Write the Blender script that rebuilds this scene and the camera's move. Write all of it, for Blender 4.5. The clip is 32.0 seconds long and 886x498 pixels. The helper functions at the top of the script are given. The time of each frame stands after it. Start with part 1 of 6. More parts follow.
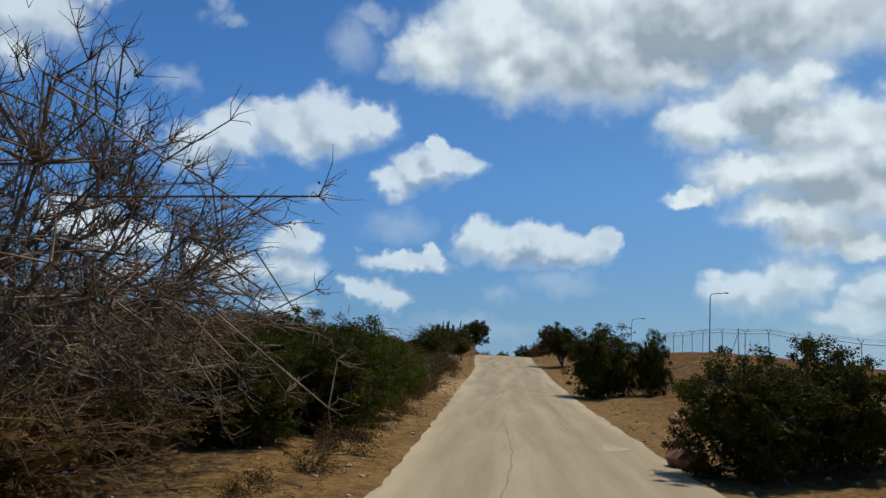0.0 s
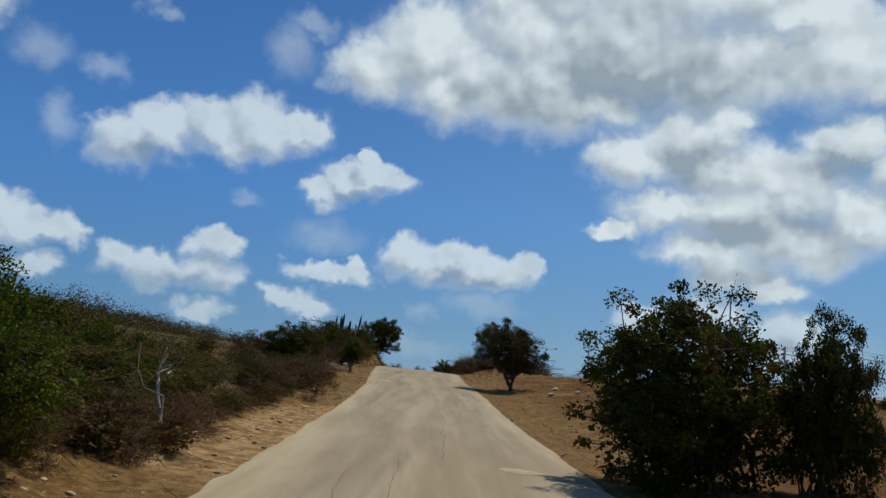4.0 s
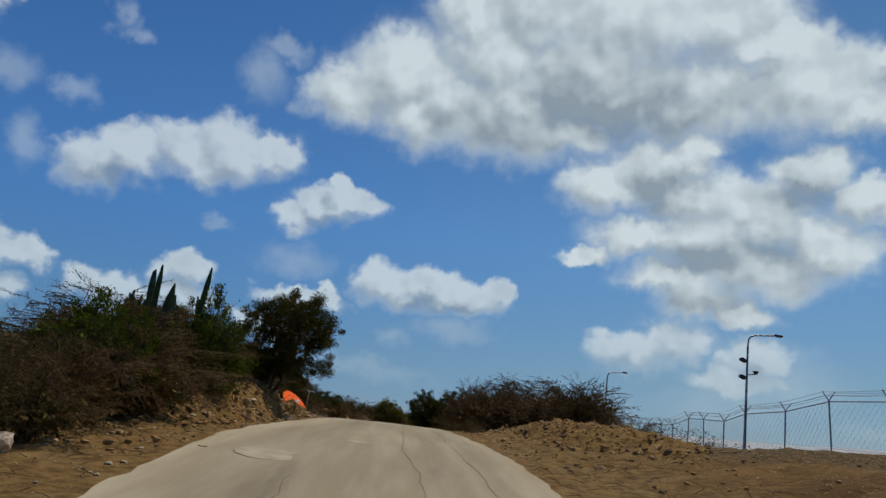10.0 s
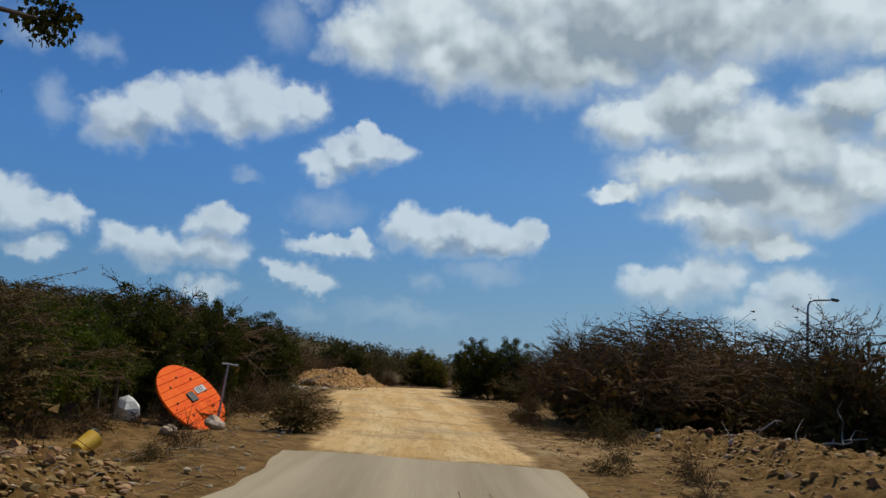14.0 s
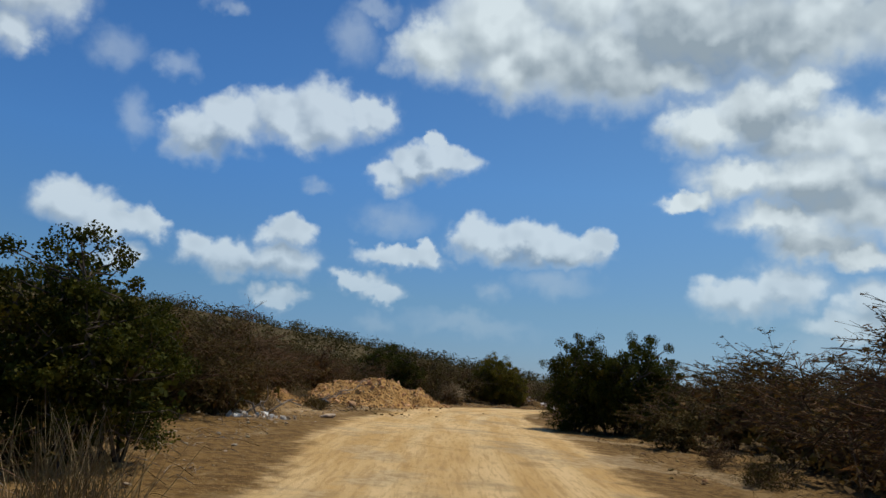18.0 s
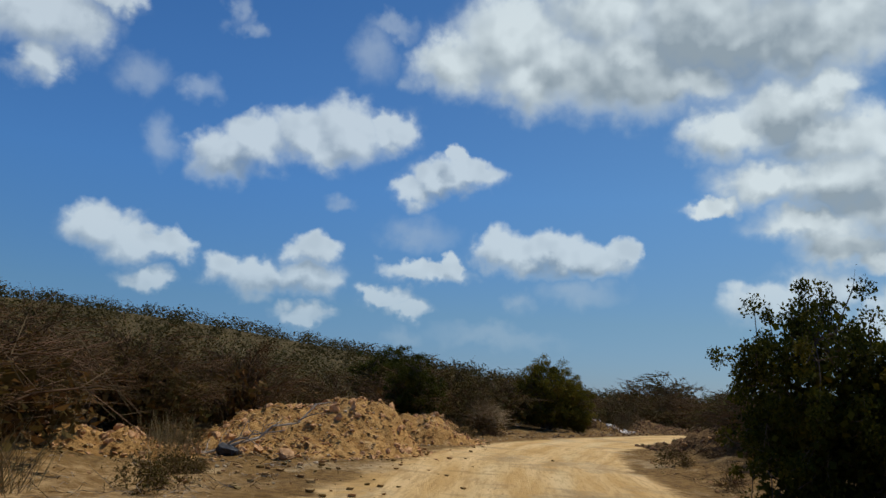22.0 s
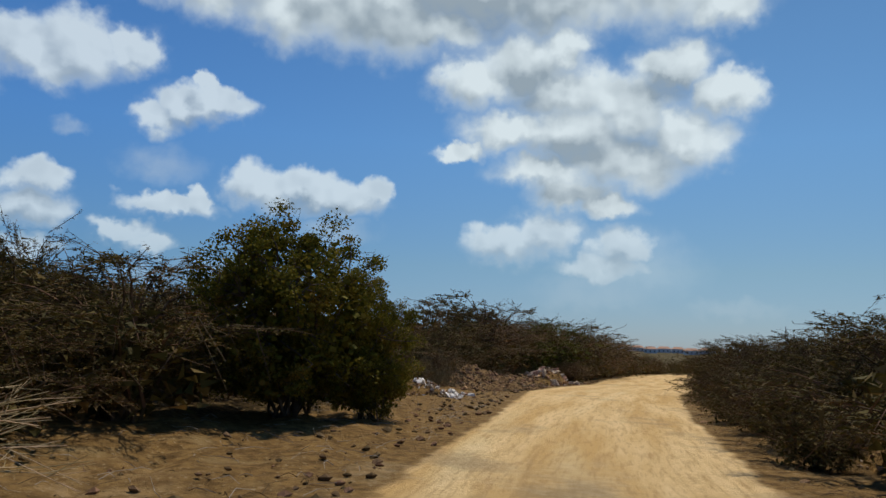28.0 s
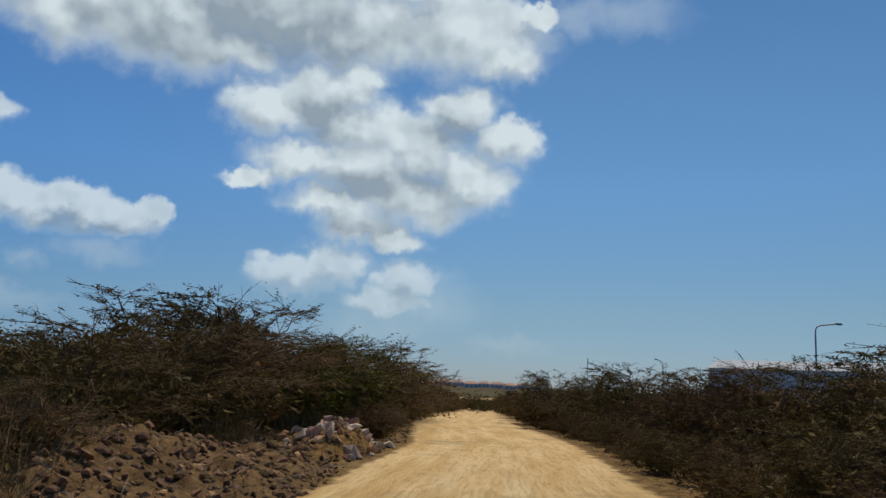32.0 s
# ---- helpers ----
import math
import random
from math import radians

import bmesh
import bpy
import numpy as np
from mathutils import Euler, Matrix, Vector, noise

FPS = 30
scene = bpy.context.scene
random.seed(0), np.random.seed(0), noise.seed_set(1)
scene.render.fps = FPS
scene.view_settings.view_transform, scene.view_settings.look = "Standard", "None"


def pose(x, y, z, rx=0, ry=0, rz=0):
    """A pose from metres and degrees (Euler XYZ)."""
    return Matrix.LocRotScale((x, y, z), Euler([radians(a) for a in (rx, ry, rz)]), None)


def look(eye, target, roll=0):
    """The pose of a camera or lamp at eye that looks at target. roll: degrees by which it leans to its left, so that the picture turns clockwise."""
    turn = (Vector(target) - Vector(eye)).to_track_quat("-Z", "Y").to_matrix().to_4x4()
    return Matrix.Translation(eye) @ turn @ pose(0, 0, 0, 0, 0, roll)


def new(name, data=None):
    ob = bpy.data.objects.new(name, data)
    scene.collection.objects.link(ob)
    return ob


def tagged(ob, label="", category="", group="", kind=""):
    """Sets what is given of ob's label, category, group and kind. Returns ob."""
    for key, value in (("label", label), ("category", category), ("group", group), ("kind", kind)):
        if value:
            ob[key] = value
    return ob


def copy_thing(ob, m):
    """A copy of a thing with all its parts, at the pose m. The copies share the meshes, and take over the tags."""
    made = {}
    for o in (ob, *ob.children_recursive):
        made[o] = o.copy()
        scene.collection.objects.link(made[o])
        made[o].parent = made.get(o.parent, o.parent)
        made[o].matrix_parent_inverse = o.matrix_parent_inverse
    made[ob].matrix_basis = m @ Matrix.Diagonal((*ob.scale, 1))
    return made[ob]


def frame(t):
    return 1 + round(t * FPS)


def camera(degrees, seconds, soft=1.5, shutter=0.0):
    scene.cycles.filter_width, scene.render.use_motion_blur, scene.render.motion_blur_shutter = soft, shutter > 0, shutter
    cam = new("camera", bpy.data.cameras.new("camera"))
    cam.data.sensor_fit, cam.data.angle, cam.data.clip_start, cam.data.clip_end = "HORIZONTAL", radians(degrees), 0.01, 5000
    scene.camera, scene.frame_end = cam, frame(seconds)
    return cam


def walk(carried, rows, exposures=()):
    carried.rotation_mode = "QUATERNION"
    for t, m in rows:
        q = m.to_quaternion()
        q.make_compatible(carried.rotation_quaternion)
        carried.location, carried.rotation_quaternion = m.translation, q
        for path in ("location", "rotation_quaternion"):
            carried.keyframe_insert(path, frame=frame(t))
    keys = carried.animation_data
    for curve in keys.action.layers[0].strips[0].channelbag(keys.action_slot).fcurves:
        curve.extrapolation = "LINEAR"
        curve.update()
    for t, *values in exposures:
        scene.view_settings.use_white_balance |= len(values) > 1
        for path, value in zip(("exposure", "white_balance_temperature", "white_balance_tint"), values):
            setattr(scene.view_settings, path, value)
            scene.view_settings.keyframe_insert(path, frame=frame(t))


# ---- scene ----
EYE = 1.6    # the lens rides this high over the road
cam = camera(60.0, 32.0)
# seconds, x, y, z, yaw, pitch, roll
EXPO = [(0.0, 0.15), (2.0, 0.07), (8.0, -0.05), (11.5, -0.17), (14.0, -0.03), (18.0, 0.03), (21.0, -0.05), (28.0, 0.05), (32.0, -0.02)]
ROWS = [
    (0.0, -0.00, -0.00, 1.60, 4.81, 10.38, -3.28),
    (0.5, 0.09, 2.85, 1.71, 3.36, 9.53, -2.44),
    (1.0, 0.08, 5.70, 1.80, 1.49, 9.54, -1.10),
    (1.5, -0.03, 8.63, 1.88, -0.04, 10.42, -2.92),
    (2.0, -0.07, 11.73, 1.98, -0.83, 10.46, -3.40),
    (2.5, -0.01, 14.99, 2.09, -1.21, 9.60, -2.47),
    (3.0, 0.01, 18.40, 2.23, -0.92, 9.37, -2.26),
    (3.5, 0.08, 21.91, 2.41, -1.17, 10.84, -3.95),
    (4.0, 0.01, 25.43, 2.52, -1.47, 12.13, -6.29),
    (4.5, -0.11, 28.92, 2.66, -2.34, 13.04, -8.84),
    (5.0, -0.13, 32.18, 2.81, -2.20, 13.29, -8.54),
    (5.5, -0.09, 35.32, 2.97, -1.53, 13.08, -6.83),
    (6.0, -0.02, 38.44, 3.14, -0.81, 12.64, -5.11),
    (6.5, 0.05, 41.66, 3.31, -0.52, 12.14, -4.79),
    (7.0, 0.09, 45.08, 3.54, -1.09, 11.76, -7.29),
    (7.5, 0.01, 48.61, 3.81, -0.13, 13.07, -4.47),
    (8.0, -0.14, 52.04, 4.14, -0.68, 15.68, -6.50),
    (8.5, -0.24, 55.25, 4.48, -0.88, 15.76, -6.56),
    (9.0, -0.28, 58.43, 4.85, -1.55, 16.10, -7.68),
    (9.5, -0.28, 61.67, 5.19, -2.53, 15.91, -9.60),
    (10.0, -0.30, 64.87, 5.50, -3.61, 14.24, -6.11),
    (10.5, -0.48, 67.99, 5.75, -3.61, 15.18, -6.52),
    (11.0, -0.41, 71.44, 6.05, -3.37, 14.18, -7.07),
    (11.5, -0.55, 74.61, 6.37, -1.61, 15.04, -5.97),
    (12.0, -0.55, 77.65, 6.63, -3.22, 13.70, -4.93),
    (12.5, -0.56, 80.41, 6.87, -3.12, 13.18, -4.07),
    (13.0, -0.56, 82.91, 7.03, -2.78, 11.72, -6.46),
    (13.5, -0.56, 85.34, 7.17, -1.36, 10.49, -2.50),
    (14.0, -0.56, 87.62, 7.27, -0.87, 9.79, -4.27),
    (14.5, -0.65, 89.84, 7.39, -0.35, 9.58, -3.69),
    (15.0, -0.77, 92.27, 7.50, 0.05, 8.34, -3.56),
    (15.5, -0.88, 94.82, 7.59, 0.50, 6.79, -3.73),
    (16.0, -0.97, 97.41, 7.64, 1.12, 5.64, -4.04),
    (16.5, -1.02, 99.93, 7.66, 2.04, 5.64, -4.34),
    (17.0, -1.00, 102.30, 7.64, 3.38, 7.50, -4.49),
    (17.5, -1.05, 104.47, 7.64, 3.56, 10.26, -4.76),
    (18.0, -1.20, 106.88, 7.64, 4.05, 10.14, -5.18),
    (18.5, -1.29, 109.08, 7.63, 5.51, 11.31, -3.32),
    (19.0, -1.46, 111.32, 7.66, 6.60, 12.57, -4.84),
    (19.5, -1.63, 113.62, 7.72, 5.92, 12.42, -6.01),
    (20.0, -1.80, 115.99, 7.72, 6.36, 11.70, -5.59),
    (20.5, -2.04, 118.45, 7.73, 6.30, 11.34, -3.97),
    (21.0, -2.11, 120.80, 7.79, 6.31, 11.34, -5.33),
    (21.5, -2.41, 123.26, 7.88, 6.45, 11.15, -2.93),
    (22.0, -2.65, 125.80, 7.93, 6.15, 10.98, -3.93),
    (22.5, -2.78, 128.01, 7.96, 6.38, 10.68, -5.85),
    (23.0, -2.93, 130.33, 7.93, 5.68, 9.80, -3.44),
    (23.5, -3.09, 132.60, 7.90, 4.18, 9.26, -1.73),
    (24.0, -3.07, 134.67, 7.86, 2.60, 9.63, -3.19),
    (24.5, -3.15, 136.95, 7.86, 1.59, 10.19, -3.49),
    (25.0, -3.13, 139.37, 7.89, 0.89, 10.44, -4.22),
    (25.5, -3.03, 141.92, 7.94, 0.14, 10.39, -4.97),
    (26.0, -2.88, 144.58, 7.97, -1.05, 10.06, -5.35),
    (26.5, -2.70, 147.34, 8.00, -3.06, 9.46, -4.97),
    (27.0, -2.49, 150.20, 8.01, -6.28, 8.57, -3.47),
    (27.5, -2.18, 152.94, 8.00, -10.24, 7.75, -1.44),
    (28.0, -1.71, 155.59, 8.01, -12.18, 7.31, -2.44),
    (28.5, -1.17, 158.09, 8.06, -13.43, 10.19, -2.01),
    (29.0, -0.63, 160.32, 8.06, -15.38, 12.66, -2.63),
    (29.5, 0.07, 162.62, 8.06, -16.69, 13.78, -3.80),
    (30.0, 0.96, 165.19, 8.05, -20.44, 11.00, -2.10),
    (30.5, 1.93, 167.79, 8.05, -23.32, 10.18, -1.66),
    (31.0, 2.92, 170.28, 8.03, -25.89, 9.94, -2.06),
    (31.5, 3.95, 172.67, 8.03, -26.61, 10.27, -1.99),
    (32.0, 5.03, 175.08, 8.06, -28.26, 10.39, -2.70),
]
walk(cam, [(t, pose(x, y, z, 90 + pitch, roll, yaw)) for t, x, y, z, yaw, pitch, roll in ROWS], exposures=EXPO)

# ---- sky, clouds and sun ----
SUN_EL, SUN_AZ = 62.0, 38.0     # degrees; azimuth is counted from +y towards +x
SKY = 0.074
sun_dir = Vector((math.sin(radians(SUN_AZ)) * math.cos(radians(SUN_EL)), math.cos(radians(SUN_AZ)) * math.cos(radians(SUN_EL)), math.sin(radians(SUN_EL))))
sun = new("sun", bpy.data.lights.new("sun", "SUN"))
sun.data.energy, sun.data.angle, sun.data.color = 3.4, radians(0.6), (1.0, 0.93, 0.80)
sun.matrix_world = look(sun_dir * 100, (0, 0, 0))

world = bpy.data.worlds.new("sky")
scene.world = world
world.use_nodes = True
wn, wl = world.node_tree.nodes, world.node_tree.links
wn.clear()


def wmath(op, a, b=None, c=None, clamp=False):
    n = wn.new("ShaderNodeMath")
    n.operation, n.use_clamp = op, clamp
    for i, v in enumerate((a, b, c)):
        if v is None:
            continue
        if isinstance(v, (int, float)):
            n.inputs[i].default_value = v
        else:
            wl.new(v, n.inputs[i])
    return n.outputs[0]


def wvec(op, a, b=None, c=None):
    n = wn.new("ShaderNodeVectorMath")
    n.operation = op
    for i, v in enumerate((a, b, c)):
        if v is None:
            continue
        if isinstance(v, tuple):
            n.inputs[i].default_value = v
        else:
            wl.new(v, n.inputs[i])
    return n.outputs["Value"] if op in ("DOT_PRODUCT", "LENGTH") else n.outputs[0]


def smooth(x, lo, hi, to0=0.0, to1=1.0):
    n = wn.new("ShaderNodeMapRange")
    n.interpolation_type = "SMOOTHSTEP"
    wl.new(x, n.inputs[0])
    for i, v in enumerate((lo, hi, to0, to1)):
        n.inputs[1 + i].default_value = v
    return n.outputs[0]


sky = wn.new("ShaderNodeTexSky")
sky.sky_type, sky.sun_disc = "NISHITA", False
sky.sun_elevation, sky.sun_rotation = radians(SUN_EL), radians(SUN_AZ)
sky.air_density, sky.dust_density, sky.ozone_density = 1.0, 0.15, 4.0
coord = wn.new("ShaderNodeTexCoord").outputs["Generated"]
split = wn.new("ShaderNodeSeparateXYZ")
wl.new(coord, split.inputs[0])
azim = wmath("MULTIPLY", wmath("ARCTAN2", split.outputs[0], split.outputs[1]), 57.29578)
elev = wmath("MULTIPLY", wmath("ARCSINE", split.outputs[2]), 57.29578)
flat = wn.new("ShaderNodeCombineXYZ")
wl.new(azim, flat.inputs[0]), wl.new(elev, flat.inputs[1])


def wnoise(scale, detail, rough, offset=0.0, up=(0.0, 0.0)):
    n = wn.new("ShaderNodeTexNoise")
    n.inputs["Scale"].default_value, n.inputs["Detail"].default_value, n.inputs["Roughness"].default_value = scale, detail, rough
    wl.new(wvec("ADD", flat.outputs[0], (offset + up[0], offset * 0.7 + up[1], offset)), n.inputs["Vector"])
    return n


# the billows push the outlines about at three sizes
soft = wnoise(0.42, 3, 0.5, 55)
big, puff, fine = wnoise(0.16, 2, 0.5), wnoise(0.50, 4, 0.52, 31), wnoise(1.5, 2, 0.4, 77)
warp = wvec("ADD", wvec("MULTIPLY", wvec("SUBTRACT", big.outputs["Color"], (0.5, 0.5, 0.5)), (3.2, 2.2, 0)),
            wvec("MULTIPLY", wvec("SUBTRACT", puff.outputs["Color"], (0.5, 0.5, 0.5)), (3.0, 2.6, 0)))
warp = wvec("ADD", warp, wvec("MULTIPLY", wvec("SUBTRACT", fine.outputs["Color"], (0.5, 0.5, 0.5)), (0.6, 0.55, 0)))
at = wvec("ADD", flat.outputs[0], warp)


above = wvec("ADD", at, (0.5, 1.5, 0.0))


def billows(*rows, soft=0.22):
    """How deep a direction, and one a little higher, lies in a group of clouds: rows of azimuth, elevation, half width and half height in degrees."""
    both = []
    for where in (at, above):
        least = None
        for a, e, w, h in rows:
            d = wvec("LENGTH", wvec("MULTIPLY_ADD", where, (1 / w, 1 / h, 0.0), (-a / w, -e / h, 0.0)))
            least = d if least is None else wmath("SMOOTH_MIN", least, d, soft)
        both.append(least)
    return both


def joined(first, *others):
    for other in others:
        first = [wmath("SMOOTH_MIN", a, b, 0.2) for a, b in zip(first, other)]
    return first


near_0 = billows((-6.7, 24.7, 3.4, 2.2), (-2.3, 26.2, 5.0, 3.4), (1.4, 24.3, 4.9, 2.8), (4.7, 28.6, 4.8, 3.1), (6.6, 25.1, 4.7, 2.9), (10.4, 23.4, 3.7, 1.6), (12.0, 27.5, 5.7, 4.1))  # the great cloud
near_1 = billows((-0.6, 23.6, 3.8, 2.1), (6.2, 23.9, 7.4, 2.6), (15.1, 26.5, 8.6, 3.0), (20.5, 25.2, 5.7, 2.3), (28.6, 26.1, 6.3, 2.9), (31.8, 24.2, 2.5, 1.6), (34.6, 27.4, 2.0, 0.9))  # the great cloud
near_2 = billows((2.4, 31.7, 3.5, 2.3), (7.0, 32.4, 7.0, 3.5), (15.3, 31.8, 7.5, 4.2), (23.0, 31.2, 4.9, 2.9), (21.9, 26.3, 4.4, 2.7), (27.7, 27.1, 3.3, 3.1), (25.5, 29.5, 3.1, 1.5))  # its tower
near_3 = billows((13.6, 19.7, 2.5, 2.0), (17.4, 20.9, 4.3, 2.8), (20.8, 22.0, 2.4, 1.6), (21.0, 18.8, 4.3, 2.2), (12.9, 14.7, 2.0, 0.6), (16.9, 16.0, 3.8, 1.6), (21.2, 15.9, 4.7, 2.3), (25.4, 17.9, 3.9, 2.5), (28.4, 20.5, 2.7, 1.7), (32.0, 18.5, 2.4, 1.6), (29.5, 15.6, 3.5, 1.9), (24.8, 14.1, 4.7, 1.9), (19.3, 13.1, 3.8, 1.2), (21.5, 11.7, 3.4, 1.3), (24.1, 10.9, 2.6, 0.9))  # the heart
near_4 = billows((-9.0, 15.2, 1.8, 1.2), (-7.1, 16.4, 2.1, 1.3), (-5.2, 16.8, 2.2, 1.2), (-6.1, 18.0, 0.7, 0.8))  # small ones
near_5 = billows((-24.1, 16.2, 2.2, 1.8), (-21.8, 17.4, 2.5, 1.8), (-18.1, 18.4, 3.0, 1.6), (-15.1, 19.0, 2.8, 2.3), (-11.2, 19.6, 2.1, 1.3), (-16.2, 17.6, 2.1, 1.2))  # small ones
near_6 = billows((-3.0, 11.2, 1.7, 1.5), (-1.3, 10.9, 2.5, 1.3), (1.7, 11.1, 2.9, 1.4), (4.6, 10.8, 2.5, 1.3), (6.4, 11.3, 1.1, 1.1), (-8.0, 9.0, 2.8, 0.8), (-6.3, 9.9, 0.9, 0.8))  # middle row
near_7 = billows((-23.0, 8.4, 1.7, 1.2), (-20.5, 7.9, 2.4, 1.3), (-16.8, 7.9, 2.3, 1.2), (-16.2, 10.0, 1.9, 1.2), (-31.2, 10.2, 2.2, 1.6), (-29.2, 9.2, 2.2, 1.3), (-26.8, 9.2, 1.5, 0.9))  # middle row
near_8 = billows((-11.2, 7.0, 1.9, 0.7), (-9.2, 6.3, 1.6, 0.7), (-17.1, 5.4, 1.7, 0.7), (-28.0, 6.7, 1.6, 0.8))  # low ones
near_9 = billows((-38.8, 23.1, 3.6, 2.1), (-35.6, 23.3, 2.8, 2.1), (-37.0, 20.3, 1.4, 1.6), (-33.0, 25.7, 2.2, 1.1))  # low ones
near_10 = billows((16.8, 7.8, 3.0, 1.4), (19.3, 8.6, 2.8, 1.6), (24.9, 7.7, 2.3, 1.5), (23.9, 6.0, 3.0, 1.1))  # right low
near = joined(near_0, near_1, near_2, near_3, near_4, near_5, near_6, near_7, near_8, near_9, near_10)
thin_0 = billows((-30.1, 20.9, 1.7, 1.1), (-25.9, 20.9, 1.0, 0.7), (-28.1, 16.5, 1.1, 1.2), (-24.5, 26.3, 0.6, 0.8), (-23.0, 25.5, 0.8, 0.5), (-13.1, 24.8, 1.3, 1.5), (-12.0, 26.8, 1.5, 0.5), (-10.2, 23.2, 0.8, 0.5), (-14.9, 14.0, 0.9, 0.4), (-8.9, 12.0, 1.8, 1.1), (-2.5, 4.6, 3.5, 0.6), (-9.4, 4.2, 1.2, 0.6), (3.3, 8.2, 2.0, 0.8), (-1.0, 7.2, 0.9, 0.7), (38.0, 27.4, 2.7, 1.2), (42.0, 27.2, 3.0, 1.2))  # wisps
thin_1 = billows((24.7, 7.7, 2.8, 1.4), (25.9, 5.7, 3.4, 1.6), (23.5, 4.4, 3.6, 0.9), (32.8, 3.4, 2.2, 0.5))  # wisps
thin = joined(thin_0, thin_1)
grey_0 = billows((7.4, 23.8, 6.7, 1.5), (16.9, 25.6, 6.5, 2.3), (17.4, 19.9, 2.4, 1.5), (27.6, 18.8, 2.6, 1.6), (23.9, 14.8, 4.7, 1.5), (21.5, 11.5, 3.0, 0.7), (18.9, 18.4, 2.6, 1.0))  # grey
grey_1 = billows((10.8, 26.5, 3.7, 2.3), (14.8, 25.8, 4.7, 2.6), (-6.3, 15.0, 1.7, 0.8), (-22.8, 15.4, 2.0, 0.7), (2.1, 10.1, 3.3, 0.5), (-18.3, 7.3, 2.8, 0.4))  # grey
grey = joined(grey_0, grey_1)
near, higher = near
thin, grey = thin[0], grey[0]
# crisp sunlit crowns, soft bases; the small clouds are thinner
lit = smooth(wmath("SUBTRACT", higher, near), -0.60, 0.65)
crisp, blurred = smooth(near, 1.30, 0.74), smooth(near, 1.52, 0.42)
cover = wmath("ADD", wmath("MULTIPLY", crisp, lit), wmath("MULTIPLY", blurred, wmath("SUBTRACT", 1.0, lit)))
small = joined(near_4, near_5, near_6, near_7, near_8, near_9, near_10)[0]
large = joined(near_0, near_1, near_2, near_3)[0]
cover = wmath("MULTIPLY", cover, smooth(wmath("SUBTRACT", large, small), -0.5, 0.5, 0.97, 0.78))
veil = wmath("MULTIPLY", smooth(thin, 1.9, 0.2), 0.33)
edge = wmath("MULTIPLY_ADD", puff.outputs["Fac"], 0.9, 0.5, clamp=True)
cover = wmath("MAXIMUM", cover, wmath("MULTIPLY", veil, edge))
# low clouds sink into the haze
cover = wmath("MULTIPLY", cover, smooth(elev, -1.0, 11.0, 0.35, 1.0))
# tops and rims are white, the deep middles and flat bases are grey; billows stand out in relief
shade = wmath("MULTIPLY", smooth(grey, 1.7, 0.15), smooth(soft.outputs["Fac"], 0.25, 0.75, 0.6, 1.0))
under = wmath("MULTIPLY", wmath("SUBTRACT", 1.0, lit), smooth(near, 1.15, 0.5, 0.45, 0.85))
rise, rise_up = wnoise(0.34, 2, 0.45, 31), wnoise(0.34, 2, 0.45, 31, (0.5, 1.1))
relief = wmath("MULTIPLY", smooth(wmath("SUBTRACT", rise_up.outputs["Fac"], rise.outputs["Fac"]), -0.25, 0.25, -0.26, 0.26), smooth(near, 1.2, 0.6))
dark = wmath("ADD", wmath("ADD", wmath("MULTIPLY", shade, 0.66), wmath("MULTIPLY", under, 0.74)), relief, clamp=True)
tone = wn.new("ShaderNodeMix")
tone.data_type = "RGBA"
wl.new(dark, tone.inputs[0])
tone.inputs[6].default_value, tone.inputs[7].default_value = (0.66, 0.75, 0.79, 1), (0.285, 0.355, 0.41, 1)
air = wvec("MULTIPLY", sky.outputs[0], (SKY * 0.56, SKY * 1.0, SKY * 1.27))
depth = wn.new("ShaderNodeValToRGB")    # lilac haze low down, the blue deepens with height
ramp = depth.color_ramp.elements
for i, (e, tint) in enumerate(((0.0, (0.76, 0.60, 0.78)), (6.0, (0.97, 0.76, 0.74)), (15.0, (1.06, 0.97, 0.98)), (23.0, (1.02, 0.96, 0.97)), (34.0, (0.84, 0.86, 0.91)))):
    stop = ramp[i] if i < 2 else ramp.new(e / 40.0)
    stop.position, stop.color = e / 40.0, (*tint, 1)
wl.new(wmath("MULTIPLY", elev, 1 / 40.0), depth.inputs[0])
air = wvec("MULTIPLY", air, depth.outputs[0])
glare = wn.new("ShaderNodeCombineXYZ")    # the sky pales towards the sun
for i, (lo, hi) in enumerate(((0.80, 1.25), (0.88, 1.05), (0.97, 0.91))):
    wl.new(smooth(azim, -34.0, 40.0, lo, hi), glare.inputs[i])
air = wvec("MULTIPLY", air, glare.outputs[0])
mixed = wn.new("ShaderNodeMix")
mixed.data_type = "RGBA"
wl.new(cover, mixed.inputs[0]), wl.new(air, mixed.inputs[6]), wl.new(tone.outputs[2], mixed.inputs[7])
back = wn.new("ShaderNodeBackground")
back.inputs["Strength"].default_value = 1.0
wl.new(mixed.outputs[2], back.inputs["Color"])
wout = wn.new("ShaderNodeOutputWorld")
wl.new(back.outputs[0], wout.inputs["Surface"])

